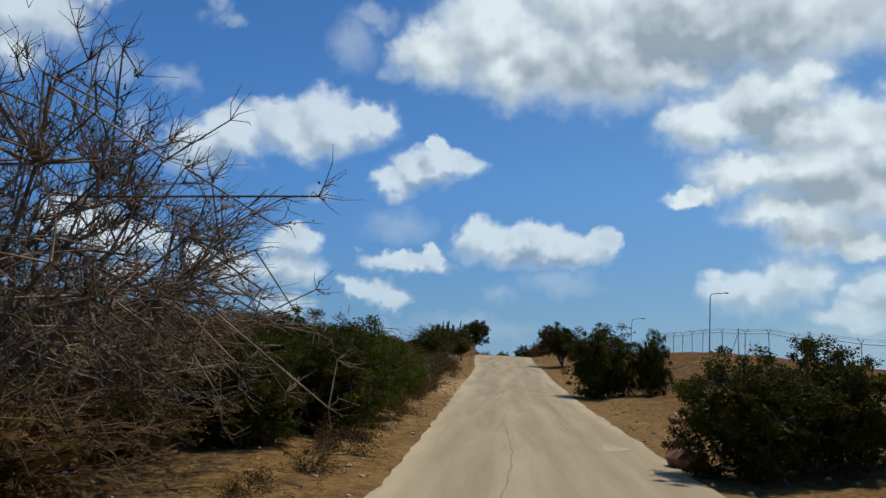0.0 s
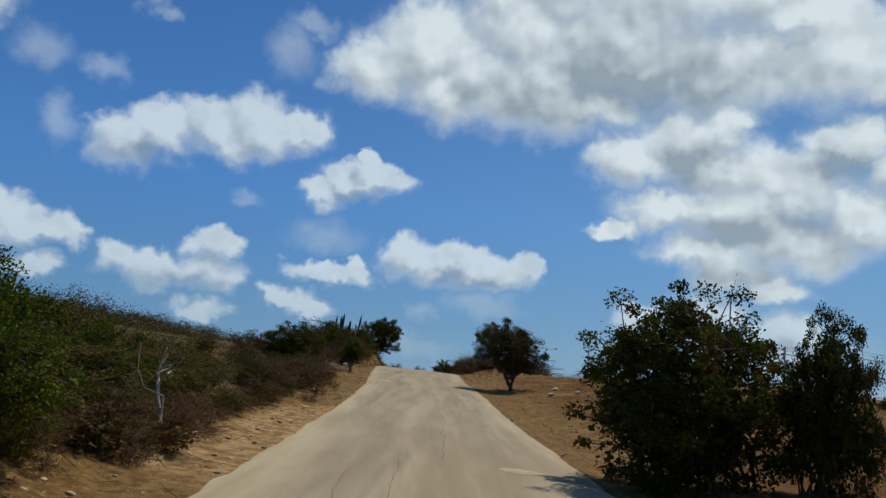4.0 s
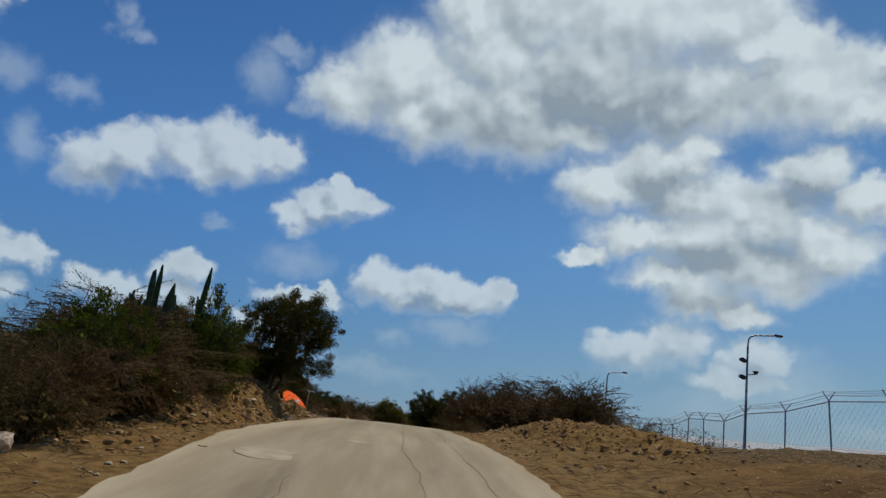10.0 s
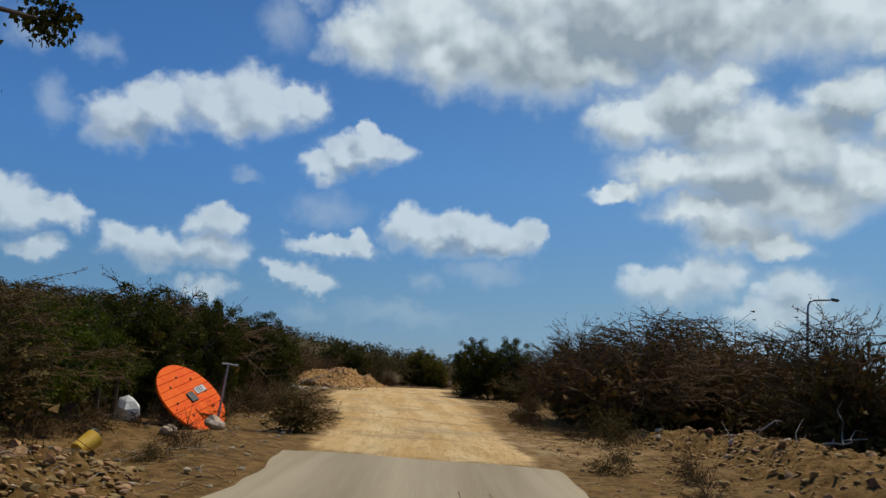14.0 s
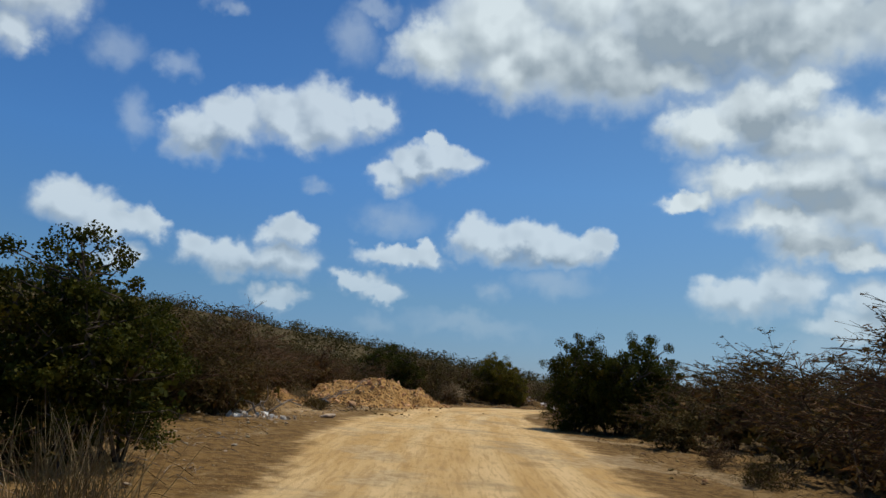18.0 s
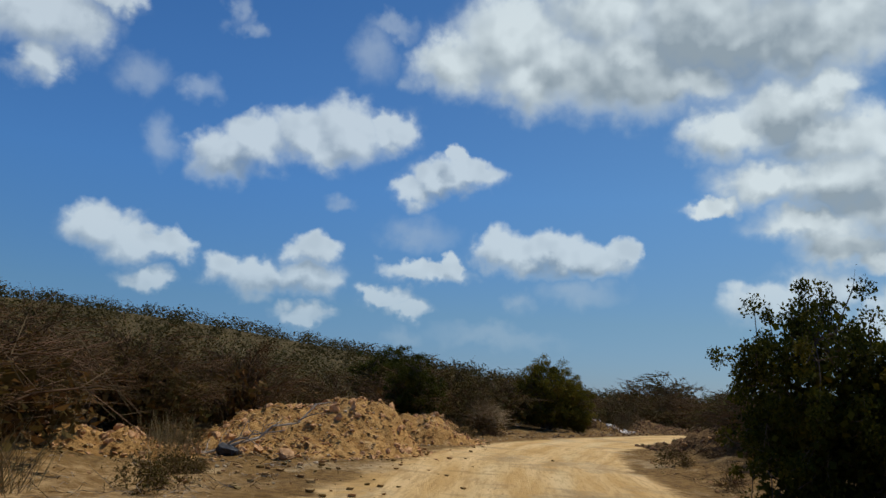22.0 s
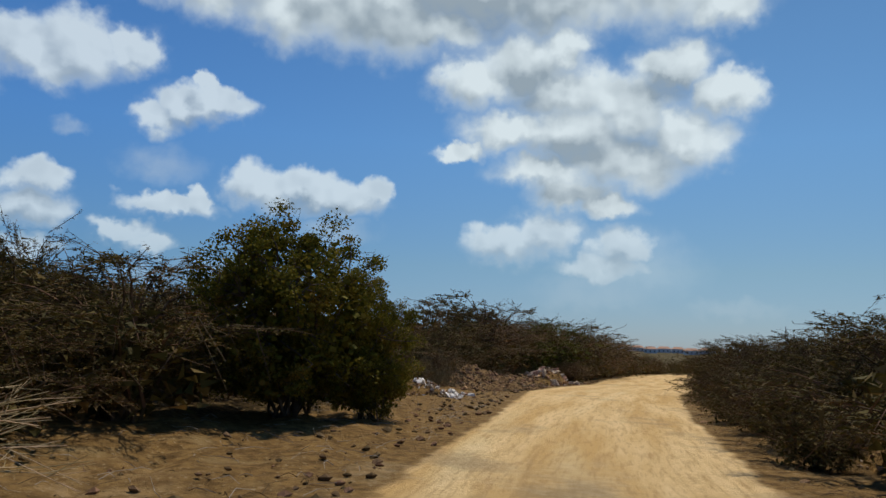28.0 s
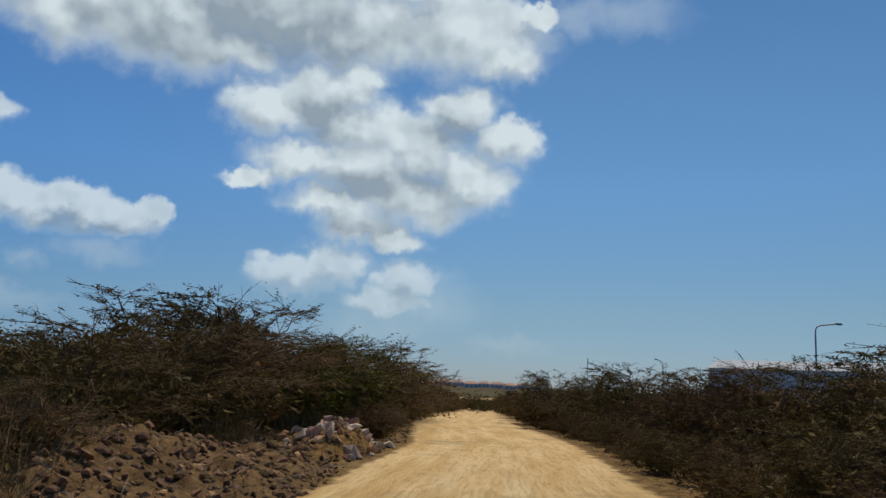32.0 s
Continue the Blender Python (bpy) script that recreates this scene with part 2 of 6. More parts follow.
# ---- materials ----
def material(name, dark, light, scale=4.0, rough=0.9, bump=0.3, bump_scale=None, third=None, third_scale=0.4, third_lo=0.5, island=0.0, metal=0.0, spec=0.06, detail=8.0, space="Object", stretch=None, bump_size=0.03):
    """Two colours mixed by fine noise, a third in larger patches, and a bump; island varies loose pieces."""
    m = bpy.data.materials.new(name)
    m.use_nodes = True
    nt = m.node_tree
    b = nt.nodes["Principled BSDF"]
    tc = nt.nodes.new("ShaderNodeTexCoord")
    vec = nt.nodes.new("ShaderNodeNewGeometry").outputs["Position"] if space == "World" else tc.outputs[space]
    if stretch:
        mp = nt.nodes.new("ShaderNodeMapping")
        mp.inputs["Scale"].default_value = stretch
        nt.links.new(vec, mp.inputs[0])
        vec = mp.outputs[0]

    def noise_tex(s, d=detail, r=0.6):
        n = nt.nodes.new("ShaderNodeTexNoise")
        n.inputs["Scale"].default_value, n.inputs["Detail"].default_value, n.inputs["Roughness"].default_value = s, d, r
        nt.links.new(vec, n.inputs["Vector"])
        return n.outputs["Fac"]

    def mix(f, a, c):
        n = nt.nodes.new("ShaderNodeMix")
        n.data_type = "RGBA"
        for sock, v in ((n.inputs[0], f), (n.inputs[6], a), (n.inputs[7], c)):
            if isinstance(v, (float, int)):
                sock.default_value = v
            elif isinstance(v, tuple):
                sock.default_value = (*v, 1)
            else:
                nt.links.new(v, sock)
        return n.outputs[2]

    def step(v, lo, hi):
        n = nt.nodes.new("ShaderNodeMapRange")
        n.interpolation_type = "SMOOTHSTEP"
        nt.links.new(v, n.inputs[0])
        n.inputs[1].default_value, n.inputs[2].default_value = lo, hi
        return n.outputs[0]

    col = mix(step(noise_tex(scale), 0.32, 0.68), dark, light)
    if third:
        col = mix(step(noise_tex(third_scale, 5.0), third_lo, third_lo + 0.2), col, third)
    if island:
        rnd = nt.nodes.new("ShaderNodeNewGeometry").outputs["Random Per Island"]
        hsv = nt.nodes.new("ShaderNodeHueSaturation")
        mr = nt.nodes.new("ShaderNodeMapRange")
        nt.links.new(rnd, mr.inputs[0])
        mr.inputs[3].default_value, mr.inputs[4].default_value = 1 - island, 1 + island
        nt.links.new(mr.outputs[0], hsv.inputs["Value"])
        mh = nt.nodes.new("ShaderNodeMapRange")
        nt.links.new(rnd, mh.inputs[0])
        mh.inputs[3].default_value, mh.inputs[4].default_value = 0.5 + 0.05 * island, 0.5 - 0.05 * island
        nt.links.new(mh.outputs[0], hsv.inputs["Hue"])
        nt.links.new(col, hsv.inputs["Color"])
        col = hsv.outputs[0]
    nt.links.new(col, b.inputs["Base Color"])
    b.inputs["Roughness"].default_value, b.inputs["Metallic"].default_value, b.inputs["Specular IOR Level"].default_value = rough, metal, spec
    if bump:
        bp = nt.nodes.new("ShaderNodeBump")
        bp.inputs["Strength"].default_value, bp.inputs["Distance"].default_value = bump, bump_size
        nt.links.new(noise_tex(bump_scale or scale * 3, 10.0, 0.7), bp.inputs["Height"])
        nt.links.new(bp.outputs[0], b.inputs["Normal"])
    return m


def leafy(name, dark, light, glow=0.24, island=0.45, rough=0.7, third=None):
    """Leaves: they let some light through."""
    m = material(name, dark, light, scale=1.2, rough=rough, bump=0, island=island, spec=0.06, third=third, third_scale=0.9, third_lo=0.52)
    nt = m.node_tree
    b = nt.nodes["Principled BSDF"]
    t = nt.nodes.new("ShaderNodeBsdfTranslucent")
    nt.links.new(b.inputs["Base Color"].links[0].from_socket, t.inputs["Color"])
    mx = nt.nodes.new("ShaderNodeMixShader")
    mx.inputs[0].default_value = glow
    nt.links.new(b.outputs[0], mx.inputs[1]), nt.links.new(t.outputs[0], mx.inputs[2])
    nt.links.new(mx.outputs[0], nt.nodes["Material Output"].inputs["Surface"])
    return m


M_CONCRETE = material("concrete", (0.285, 0.232, 0.150), (0.375, 0.312, 0.212), scale=1.7, third=(0.235, 0.19, 0.13), third_scale=0.8, third_lo=0.56, bump=0.35, bump_scale=26, rough=0.92, space="World", stretch=(1, 0.05, 1))
M_CRACK = material("crack", (0.13, 0.105, 0.07), (0.19, 0.155, 0.105), scale=8)
M_PATCH = material("pale_concrete", (0.33, 0.27, 0.18), (0.43, 0.36, 0.26), scale=3, bump=0.2)
M_ROCK = material("tan_rock", (0.24, 0.145, 0.056), (0.43, 0.29, 0.14), scale=3, bump=0.6, bump_scale=9, island=0.35)
M_PALEROCK = material("pale_rock", (0.32, 0.245, 0.155), (0.54, 0.45, 0.32), scale=4, bump=0.5, bump_scale=9, island=0.3)
M_GREYROCK = material("grey_rock", (0.105, 0.062, 0.030), (0.23, 0.145, 0.075), scale=4, bump=0.6, bump_scale=9, island=0.4)
# darker than the orange spoil: dim light on the bank put into the colour
M_DIM_EARTH = material("dim_earth", (0.125, 0.066, 0.019), (0.285, 0.168, 0.056), scale=5.5, third=(0.33, 0.215, 0.09), third_scale=2.2, third_lo=0.57, bump=1.0, bump_scale=9, space="World", bump_size=0.09)
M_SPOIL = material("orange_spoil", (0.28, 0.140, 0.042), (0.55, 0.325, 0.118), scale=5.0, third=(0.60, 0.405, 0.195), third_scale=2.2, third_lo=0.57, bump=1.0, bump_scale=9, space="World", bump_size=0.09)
M_SPOILROCK = material("orange_rock", (0.32, 0.18, 0.07), (0.60, 0.395, 0.19), scale=3, bump=0.6, bump_scale=9, island=0.35)
M_BARK = material("bark", (0.055, 0.042, 0.032), (0.14, 0.11, 0.085), scale=6, bump=0.4, bump_scale=18, stretch=(1, 1, 0.3))
M_TWIG = material("dry_twig", (0.060, 0.036, 0.018), (0.150, 0.096, 0.052), scale=3, bump=0.0, island=0.4, spec=0.1)
M_BARETWIG = material("grey_twig", (0.10, 0.072, 0.052), (0.24, 0.185, 0.14), scale=3, bump=0.0, island=0.4, spec=0.1)
M_STRAWTWIG = material("straw_twig", (0.19, 0.138, 0.07), (0.36, 0.275, 0.16), scale=3, bump=0.0, island=0.4, spec=0.1)
M_WHITERUBBLE = material("white_rubble", (0.50, 0.45, 0.38), (0.78, 0.74, 0.67), scale=4, bump=0.5, bump_scale=9, island=0.3)
M_DEADWOOD = material("dead_wood", (0.22, 0.19, 0.16), (0.42, 0.37, 0.31), scale=6, bump=0.3)
M_LEAF_DARK = leafy("dark_green_leaf", (0.028, 0.033, 0.004), (0.070, 0.074, 0.009), third=(0.105, 0.082, 0.010))
M_LEAF_GREEN = leafy("green_leaf", (0.040, 0.060, 0.004), (0.090, 0.115, 0.009), third=(0.16, 0.135, 0.008))
M_LEAF_OLIVE = leafy("olive_leaf", (0.060, 0.046, 0.011), (0.130, 0.096, 0.026), third=(0.135, 0.080, 0.026), glow=0.14)
M_LEAF_BEND = leafy("yellow_olive_leaf", (0.075, 0.072, 0.008), (0.180, 0.155, 0.020), third=(0.20, 0.135, 0.024))
M_LEAF_FRESH = leafy("fresh_acacia_leaf", (0.048, 0.056, 0.005), (0.112, 0.120, 0.012), third=(0.115, 0.080, 0.014), glow=0.14)
M_LEAF_DRY = leafy("dry_leaf", (0.085, 0.050, 0.014), (0.155, 0.095, 0.030), glow=0.25, third=(0.085, 0.076, 0.012))
M_LEAF_TREE = leafy("tree_leaf", (0.030, 0.031, 0.004), (0.070, 0.064, 0.008), third=(0.105, 0.060, 0.009))
M_GRASS = leafy("dry_grass", (0.20, 0.15, 0.07), (0.34, 0.27, 0.14), glow=0.2)
M_CACTUS = material("cactus_skin", (0.045, 0.065, 0.03), (0.09, 0.11, 0.055), scale=5, bump=0.2)
M_STEEL = material("galvanised_steel", (0.26, 0.27, 0.28), (0.40, 0.41, 0.42), scale=6, rough=0.55, metal=0.6, bump=0.05, spec=0.3)
M_LAMPGREY = material("dark_lamp_housing", (0.05, 0.05, 0.055), (0.09, 0.09, 0.10), scale=6, rough=0.5, bump=0, spec=0.3)
M_ORANGE = material("orange_paint", (0.90, 0.095, 0.003), (0.97, 0.150, 0.006), scale=5, rough=0.65, bump=0.15, bump_scale=20, third=(0.74, 0.085, 0.006), third_scale=1.6, third_lo=0.62, spec=0.1)
M_DRUMCORE = material("weathered_drum_wood", (0.06, 0.045, 0.03), (0.13, 0.10, 0.07), scale=6, bump=0.3)
M_WHITEBAG = material("white_sacking", (0.62, 0.60, 0.55), (0.78, 0.76, 0.72), scale=7, bump=0.5)
M_RUST = material("rusty_sheet", (0.10, 0.055, 0.035), (0.22, 0.12, 0.07), scale=5, rough=0.8)
M_YELLOW = material("yellow_plastic", (0.62, 0.36, 0.03), (0.75, 0.47, 0.06), scale=5, rough=0.45, bump=0.05, spec=0.3)
M_WHITEWALL = material("white_wall_sheet", (0.55, 0.56, 0.57), (0.66, 0.67, 0.68), scale=1.5, rough=0.7, bump=0.05, spec=0.3)
M_GREYWALL = material("grey_rendered_wall", (0.36, 0.34, 0.30), (0.47, 0.45, 0.40), scale=1.5, rough=0.85, bump=0.1)
M_BLUE = material("blue_sheet", (0.03, 0.08, 0.22), (0.05, 0.12, 0.30), scale=1.5, rough=0.6, bump=0.05, spec=0.3)
M_ROOF = material("grey_roof_sheet", (0.25, 0.26, 0.27), (0.36, 0.37, 0.38), scale=1.5, rough=0.6, bump=0.05, spec=0.3)
M_TILE = material("orange_roof_tile", (0.38, 0.21, 0.14), (0.50, 0.31, 0.22), scale=1.5, rough=0.8, bump=0.05)
M_BLACK = material("black_plastic", (0.015, 0.015, 0.017), (0.04, 0.04, 0.045), scale=8, rough=0.5, bump=0.3, spec=0.3)
M_RED = material("red_plastic", (0.55, 0.04, 0.03), (0.7, 0.08, 0.06), scale=8, rough=0.5, bump=0, spec=0.3)
# dulled leaves: the haze of distance is put into their colour
M_HAZEWOOD = leafy("hazed_scrub_leaf", (0.044, 0.038, 0.012), (0.086, 0.072, 0.025), glow=0.2, island=0.2, third=(0.080, 0.056, 0.024))


# ---- mesh helpers ----
def part(name, verts, faces, mat, parent=None, label="", smooth=False):
    """One mesh object, under a thing or a part where one is given."""
    me = bpy.data.meshes.new(name)
    me.from_pydata([tuple(v) for v in verts], [], [tuple(f) for f in faces])
    me.materials.append(mat)
    if smooth:
        me.polygons.foreach_set("use_smooth", [True] * len(me.polygons))
    me.update()
    ob = new(name, me)
    ob.parent = parent
    if label:
        ob["label"] = label
    return ob


def bm_part(name, bm, mat, parent=None, label="", smooth=False):
    me = bpy.data.meshes.new(name)
    bm.to_mesh(me)
    bm.free()
    me.materials.append(mat)
    if smooth:
        me.polygons.foreach_set("use_smooth", [True] * len(me.polygons))
    ob = new(name, me)
    ob.parent = parent
    if label:
        ob["label"] = label
    return ob


def thing(name, m, label, category, group="", kind=""):
    ob = new(name)
    ob.empty_display_size = 0.2
    ob.matrix_basis = m
    return tagged(ob, label, category, group, kind)


def tubes(segs, sides=4):
    """Open tapered tubes for rows of p0, p1, r0, r1."""
    s = np.asarray(segs, float)
    p0, p1, r0, r1 = s[:, :3], s[:, 3:6], s[:, 6], s[:, 7]
    d = p1 - p0
    d /= np.linalg.norm(d, axis=1)[:, None] + 1e-9
    ref = np.where(np.abs(d[:, 2:3]) > 0.9, [[1.0, 0, 0]], [[0, 0, 1.0]])
    a = np.cross(d, ref)
    a /= np.linalg.norm(a, axis=1)[:, None] + 1e-9
    b = np.cross(d, a)
    ang = np.arange(sides) * 2 * np.pi / sides
    ring = a[:, None, :] * np.cos(ang)[None, :, None] + b[:, None, :] * np.sin(ang)[None, :, None]
    v = np.concatenate([p0[:, None, :] + ring * r0[:, None, None], p1[:, None, :] + ring * r1[:, None, None]], 1)
    base = np.arange(len(s))[:, None] * 2 * sides
    k = np.arange(sides)
    f = np.stack([base + k, base + (k + 1) % sides, base + sides + (k + 1) % sides, base + sides + k], -1)
    return v.reshape(-1, 3), f.reshape(-1, 4)


def pipe(points, r0, r1, sides=6):
    """One tapered round branch along points, closed at its tip."""
    p = np.asarray(points, float)
    n = len(p)
    rad = np.linspace(r0, r1, n)
    vs, fs = [], []
    for i in range(n):
        d = p[min(i + 1, n - 1)] - p[max(i - 1, 0)]
        d = d / (np.linalg.norm(d) + 1e-9)
        a = np.cross(d, [0.0, 0.0, 1.0] if abs(d[2]) < 0.9 else [1.0, 0.0, 0.0])
        a /= np.linalg.norm(a)
        b = np.cross(d, a)
        vs += [p[i] + rad[i] * (a * math.cos(6.2832 * k / sides) + b * math.sin(6.2832 * k / sides)) for k in range(sides)]
    for i in range(n - 1):
        fs += [(i * sides + k, i * sides + (k + 1) % sides, (i + 1) * sides + (k + 1) % sides, (i + 1) * sides + k) for k in range(sides)]
    fs.append(tuple(range((n - 1) * sides, n * sides)))
    return vs, fs


def leaves(at, size, rng, slim=0.45, droop=0.0, flat=0.0, kite=True):
    """Pointed leaves: folded kites, or for the finest single slivers."""
    n = len(at)
    d = rng.normal(size=(n, 3))
    d[:, 2] = d[:, 2] * (1 - flat) - droop
    d /= np.linalg.norm(d, axis=1)[:, None]
    o = rng.normal(size=(n, 3))
    o[:, :2] *= 1 - 0.6 * flat
    o = np.cross(d, o)
    o /= np.linalg.norm(o, axis=1)[:, None]
    s = size * rng.uniform(0.6, 1.35, n)[:, None]
    tip, mid = at + d * s, at + d * s * 0.5
    if kite:
        v = np.stack([at, mid + o * s * slim * 0.5, tip, mid - o * s * slim * 0.5], 1).reshape(-1, 3)
        b = np.arange(n)[:, None] * 4
        return v, np.concatenate([b, b + 1, b + 2, b + 3], 1)
    v = np.stack([at + o * s * slim * 0.5, tip, at - o * s * slim * 0.5], 1).reshape(-1, 3)
    b = np.arange(n)[:, None] * 3
    return v, np.concatenate([b, b + 1, b + 2], 1)


def limb(rng, a, b, r0, r1, bends, wander):
    """A wavering branch from a to b as rows for tubes()."""
    a, b = np.array(a, float), np.array(b, float)
    t = np.linspace(0, 1, bends + 1)[:, None]
    pts = a + (b - a) * t
    pts[1:-1] += rng.normal(size=(bends - 1, 3)) * wander * np.linalg.norm(b - a)
    r = np.linspace(r0, r1, bends + 1)
    return [(*pts[i], *pts[i + 1], r[i], r[i + 1]) for i in range(bends)], pts


def in_dome(rng, n, w, h, low, shell, top_flat=0.0):
    """Points in a lumpy dome of half width w and height h, more of them near its skin."""
    d = rng.normal(size=(n, 3))
    d /= np.linalg.norm(d, axis=1)[:, None]
    r = rng.uniform(0, 1, n) ** shell
    lump = 1 + 0.16 * np.sin(d[:, 0] * 4 + 1.3) * np.sin(d[:, 1] * 5 + d[:, 2] * 3) + 0.10 * np.sin(d[:, 0] * 9 + d[:, 2] * 7)
    p = d * (r * lump)[:, None]
    z = p[:, 2]
    if top_flat:
        z = np.sign(z) * np.abs(z) ** (1 - top_flat * 0.5)
    mid = low + (h - low) * 0.42
    p[:, 2] = np.where(z > 0, mid + z * (h - mid), mid + z * (mid - low))
    p[:, :2] *= w
    return p


def bush(name, label, category, seed, w, h, low, stems, n1, n2, n3, leaf_mat, n_leaf, leaf, bark=M_BARK, shell=0.45, top_flat=0.0, slim=0.45, lean=(0, 0), stem_r=0.05, twig_r=0.006, twig_len=0.35, clump=0.16, trunk_h=0.0, flatleaf=0.0, twig_up=0.05, kite=True, twig_bend=False, clumps=0.0, wander=0.09, core=0, core_low=0.0, core_leaf=3.2, core_fill=0.74):
    """A shrub or tree at the origin: stems, limbs and twigs in one mesh, leaves in another; core leaves close its inside."""
    rng = np.random.default_rng(seed)
    root = thing(name, Matrix(), label, category)
    wood = []
    starts = []
    if trunk_h:
        for _ in range(stems):
            top = rng.normal(size=3) * (0.16 * trunk_h + 0.1)
            top[2] = trunk_h * rng.uniform(0.8, 1.1)
            foot = rng.normal(size=3) * 0.12
            foot[2] = -0.15
            rows, pts = limb(rng, foot, top, stem_r, stem_r * 0.7, 4, 0.05)
            wood += rows
            starts += [pts[-1], pts[-2]]
    else:
        for _ in range(stems):
            foot = rng.normal(size=3) * 0.22 * min(w, 1.6)
            foot[2] = -0.1
            starts.append(foot)
    t1 = in_dome(rng, n1, w * 0.72, h * 0.8, max(low, h * 0.28), 0.5, top_flat)
    t2s, t3s, dirs = [], [], []
    for p in t1:
        s = starts[rng.integers(len(starts))] if not trunk_h else min(starts, key=lambda q: np.linalg.norm(q - p) * rng.uniform(0.7, 1.3))
        rows, pts = limb(rng, s, p, stem_r * 0.6, stem_r * 0.3, 3, 0.07)
        wood += rows
        t2s += [(pts[-1], 1.0), (pts[-2], 0.8), (pts[-3], 0.6)]
    shell2 = in_dome(rng, n2, w * 0.92, h * 0.95, low, shell, top_flat)
    src = np.array([q[0] for q in t2s])
    for p in shell2:
        k = int(np.argmin(((src - p) ** 2).sum(1) * rng.uniform(0.85, 1.15, len(src))))
        rows, pts = limb(rng, src[k], p, stem_r * 0.26, twig_r * 1.3, 3, wander)
        wood += rows
        t3s += [pts[-1], pts[-2], pts[-3]]
    t3 = np.array(t3s)
    heart = np.array([0, 0, h * 0.35])
    pick = rng.integers(0, len(t3), n3)
    a = t3[pick]
    d = a - heart
    d /= np.linalg.norm(d, axis=1)[:, None] + 1e-6
    d = d + rng.normal(size=d.shape) * 0.55 + [lean[0], lean[1], twig_up]
    d /= np.linalg.norm(d, axis=1)[:, None]
    ln = twig_len * rng.uniform(0.4, 1.5, n3)[:, None]
    m = a + d * ln * 0.5 + rng.normal(size=a.shape) * 0.12 * ln
    e = a + d * ln + rng.normal(size=a.shape) * 0.10 * ln
    rt = np.full((n3, 1), twig_r)
    if twig_bend:
        tw = np.concatenate([np.concatenate([a, m, rt, rt * 0.8], 1), np.concatenate([m, e, rt * 0.8, rt * 0.4], 1)])
    else:
        tw = np.concatenate([a, e, rt, rt * 0.4], 1)
    sh = np.array([lean[0], lean[1], 0])

    def bend(p):
        return p + sh * (np.clip(p[:, 2:3], 0, None) / h) ** 1.5 * h * 0.5
    # bring the whole plant to its given height and width
    fit_z = h / np.percentile(e[:, 2], 98.5)
    fit_w = w / np.percentile(np.hypot(e[:, 0], e[:, 1]), 96)
    if clumps:
        fit_z = (h - clumps) / np.percentile(shell2[:, 2], 99)
        fit_w = (w - clumps) / np.percentile(np.hypot(shell2[:, 0], shell2[:, 1]), 97)
    fit = np.array([fit_w, fit_w, fit_z])
    v, f = tubes(wood, 4)
    v2, f2 = tubes(tw, 3)
    part("trunk", np.concatenate([bend(v * fit), bend(v2 * fit)]), f.tolist() + (f2 + len(v)).tolist(), bark, root)
    if n_leaf:
        q = rng.integers(0, n3, n_leaf)
        u = rng.uniform(0.05, 1.05, n_leaf)[:, None]
        at = (a[q] * (1 - u) + e[q] * u) * fit + rng.normal(size=(n_leaf, 3)) * clump
        if clumps:
            # leaves in dense tufts round the ends of the limbs, a few on the shoots
            q = rng.integers(0, n2, n_leaf)
            ball = rng.normal(size=(n_leaf, 3))
            ball *= (rng.uniform(0, 1, n_leaf) ** 0.45 / np.linalg.norm(ball, axis=1))[:, None] * [1.0, 1.0, 0.8]
            tuft = shell2[q] * fit + ball * clumps * rng.uniform(1.1, 2.3, n2)[q][:, None]
            keep = rng.uniform(size=n_leaf) < 0.98
            at = np.where(keep[:, None], tuft, at)
        at[:, 2] = np.abs(at[:, 2])
        v, f = leaves(bend(at), leaf, rng, slim, 0.1, flatleaf, kite)
        if core > 0:
            inner = in_dome(rng, core, w * core_fill, h * (core_fill + 0.1), max(low + core_low, 0.12), 0.5, top_flat)
            v2, f2 = leaves(bend(inner), leaf * core_leaf, rng, 0.8, 0.1, 0.2, kite)
            v, f = np.concatenate([v, v2]), np.concatenate([f, f2 + len(v)])
        part("crown", v, f, leaf_mat, root)
    return root


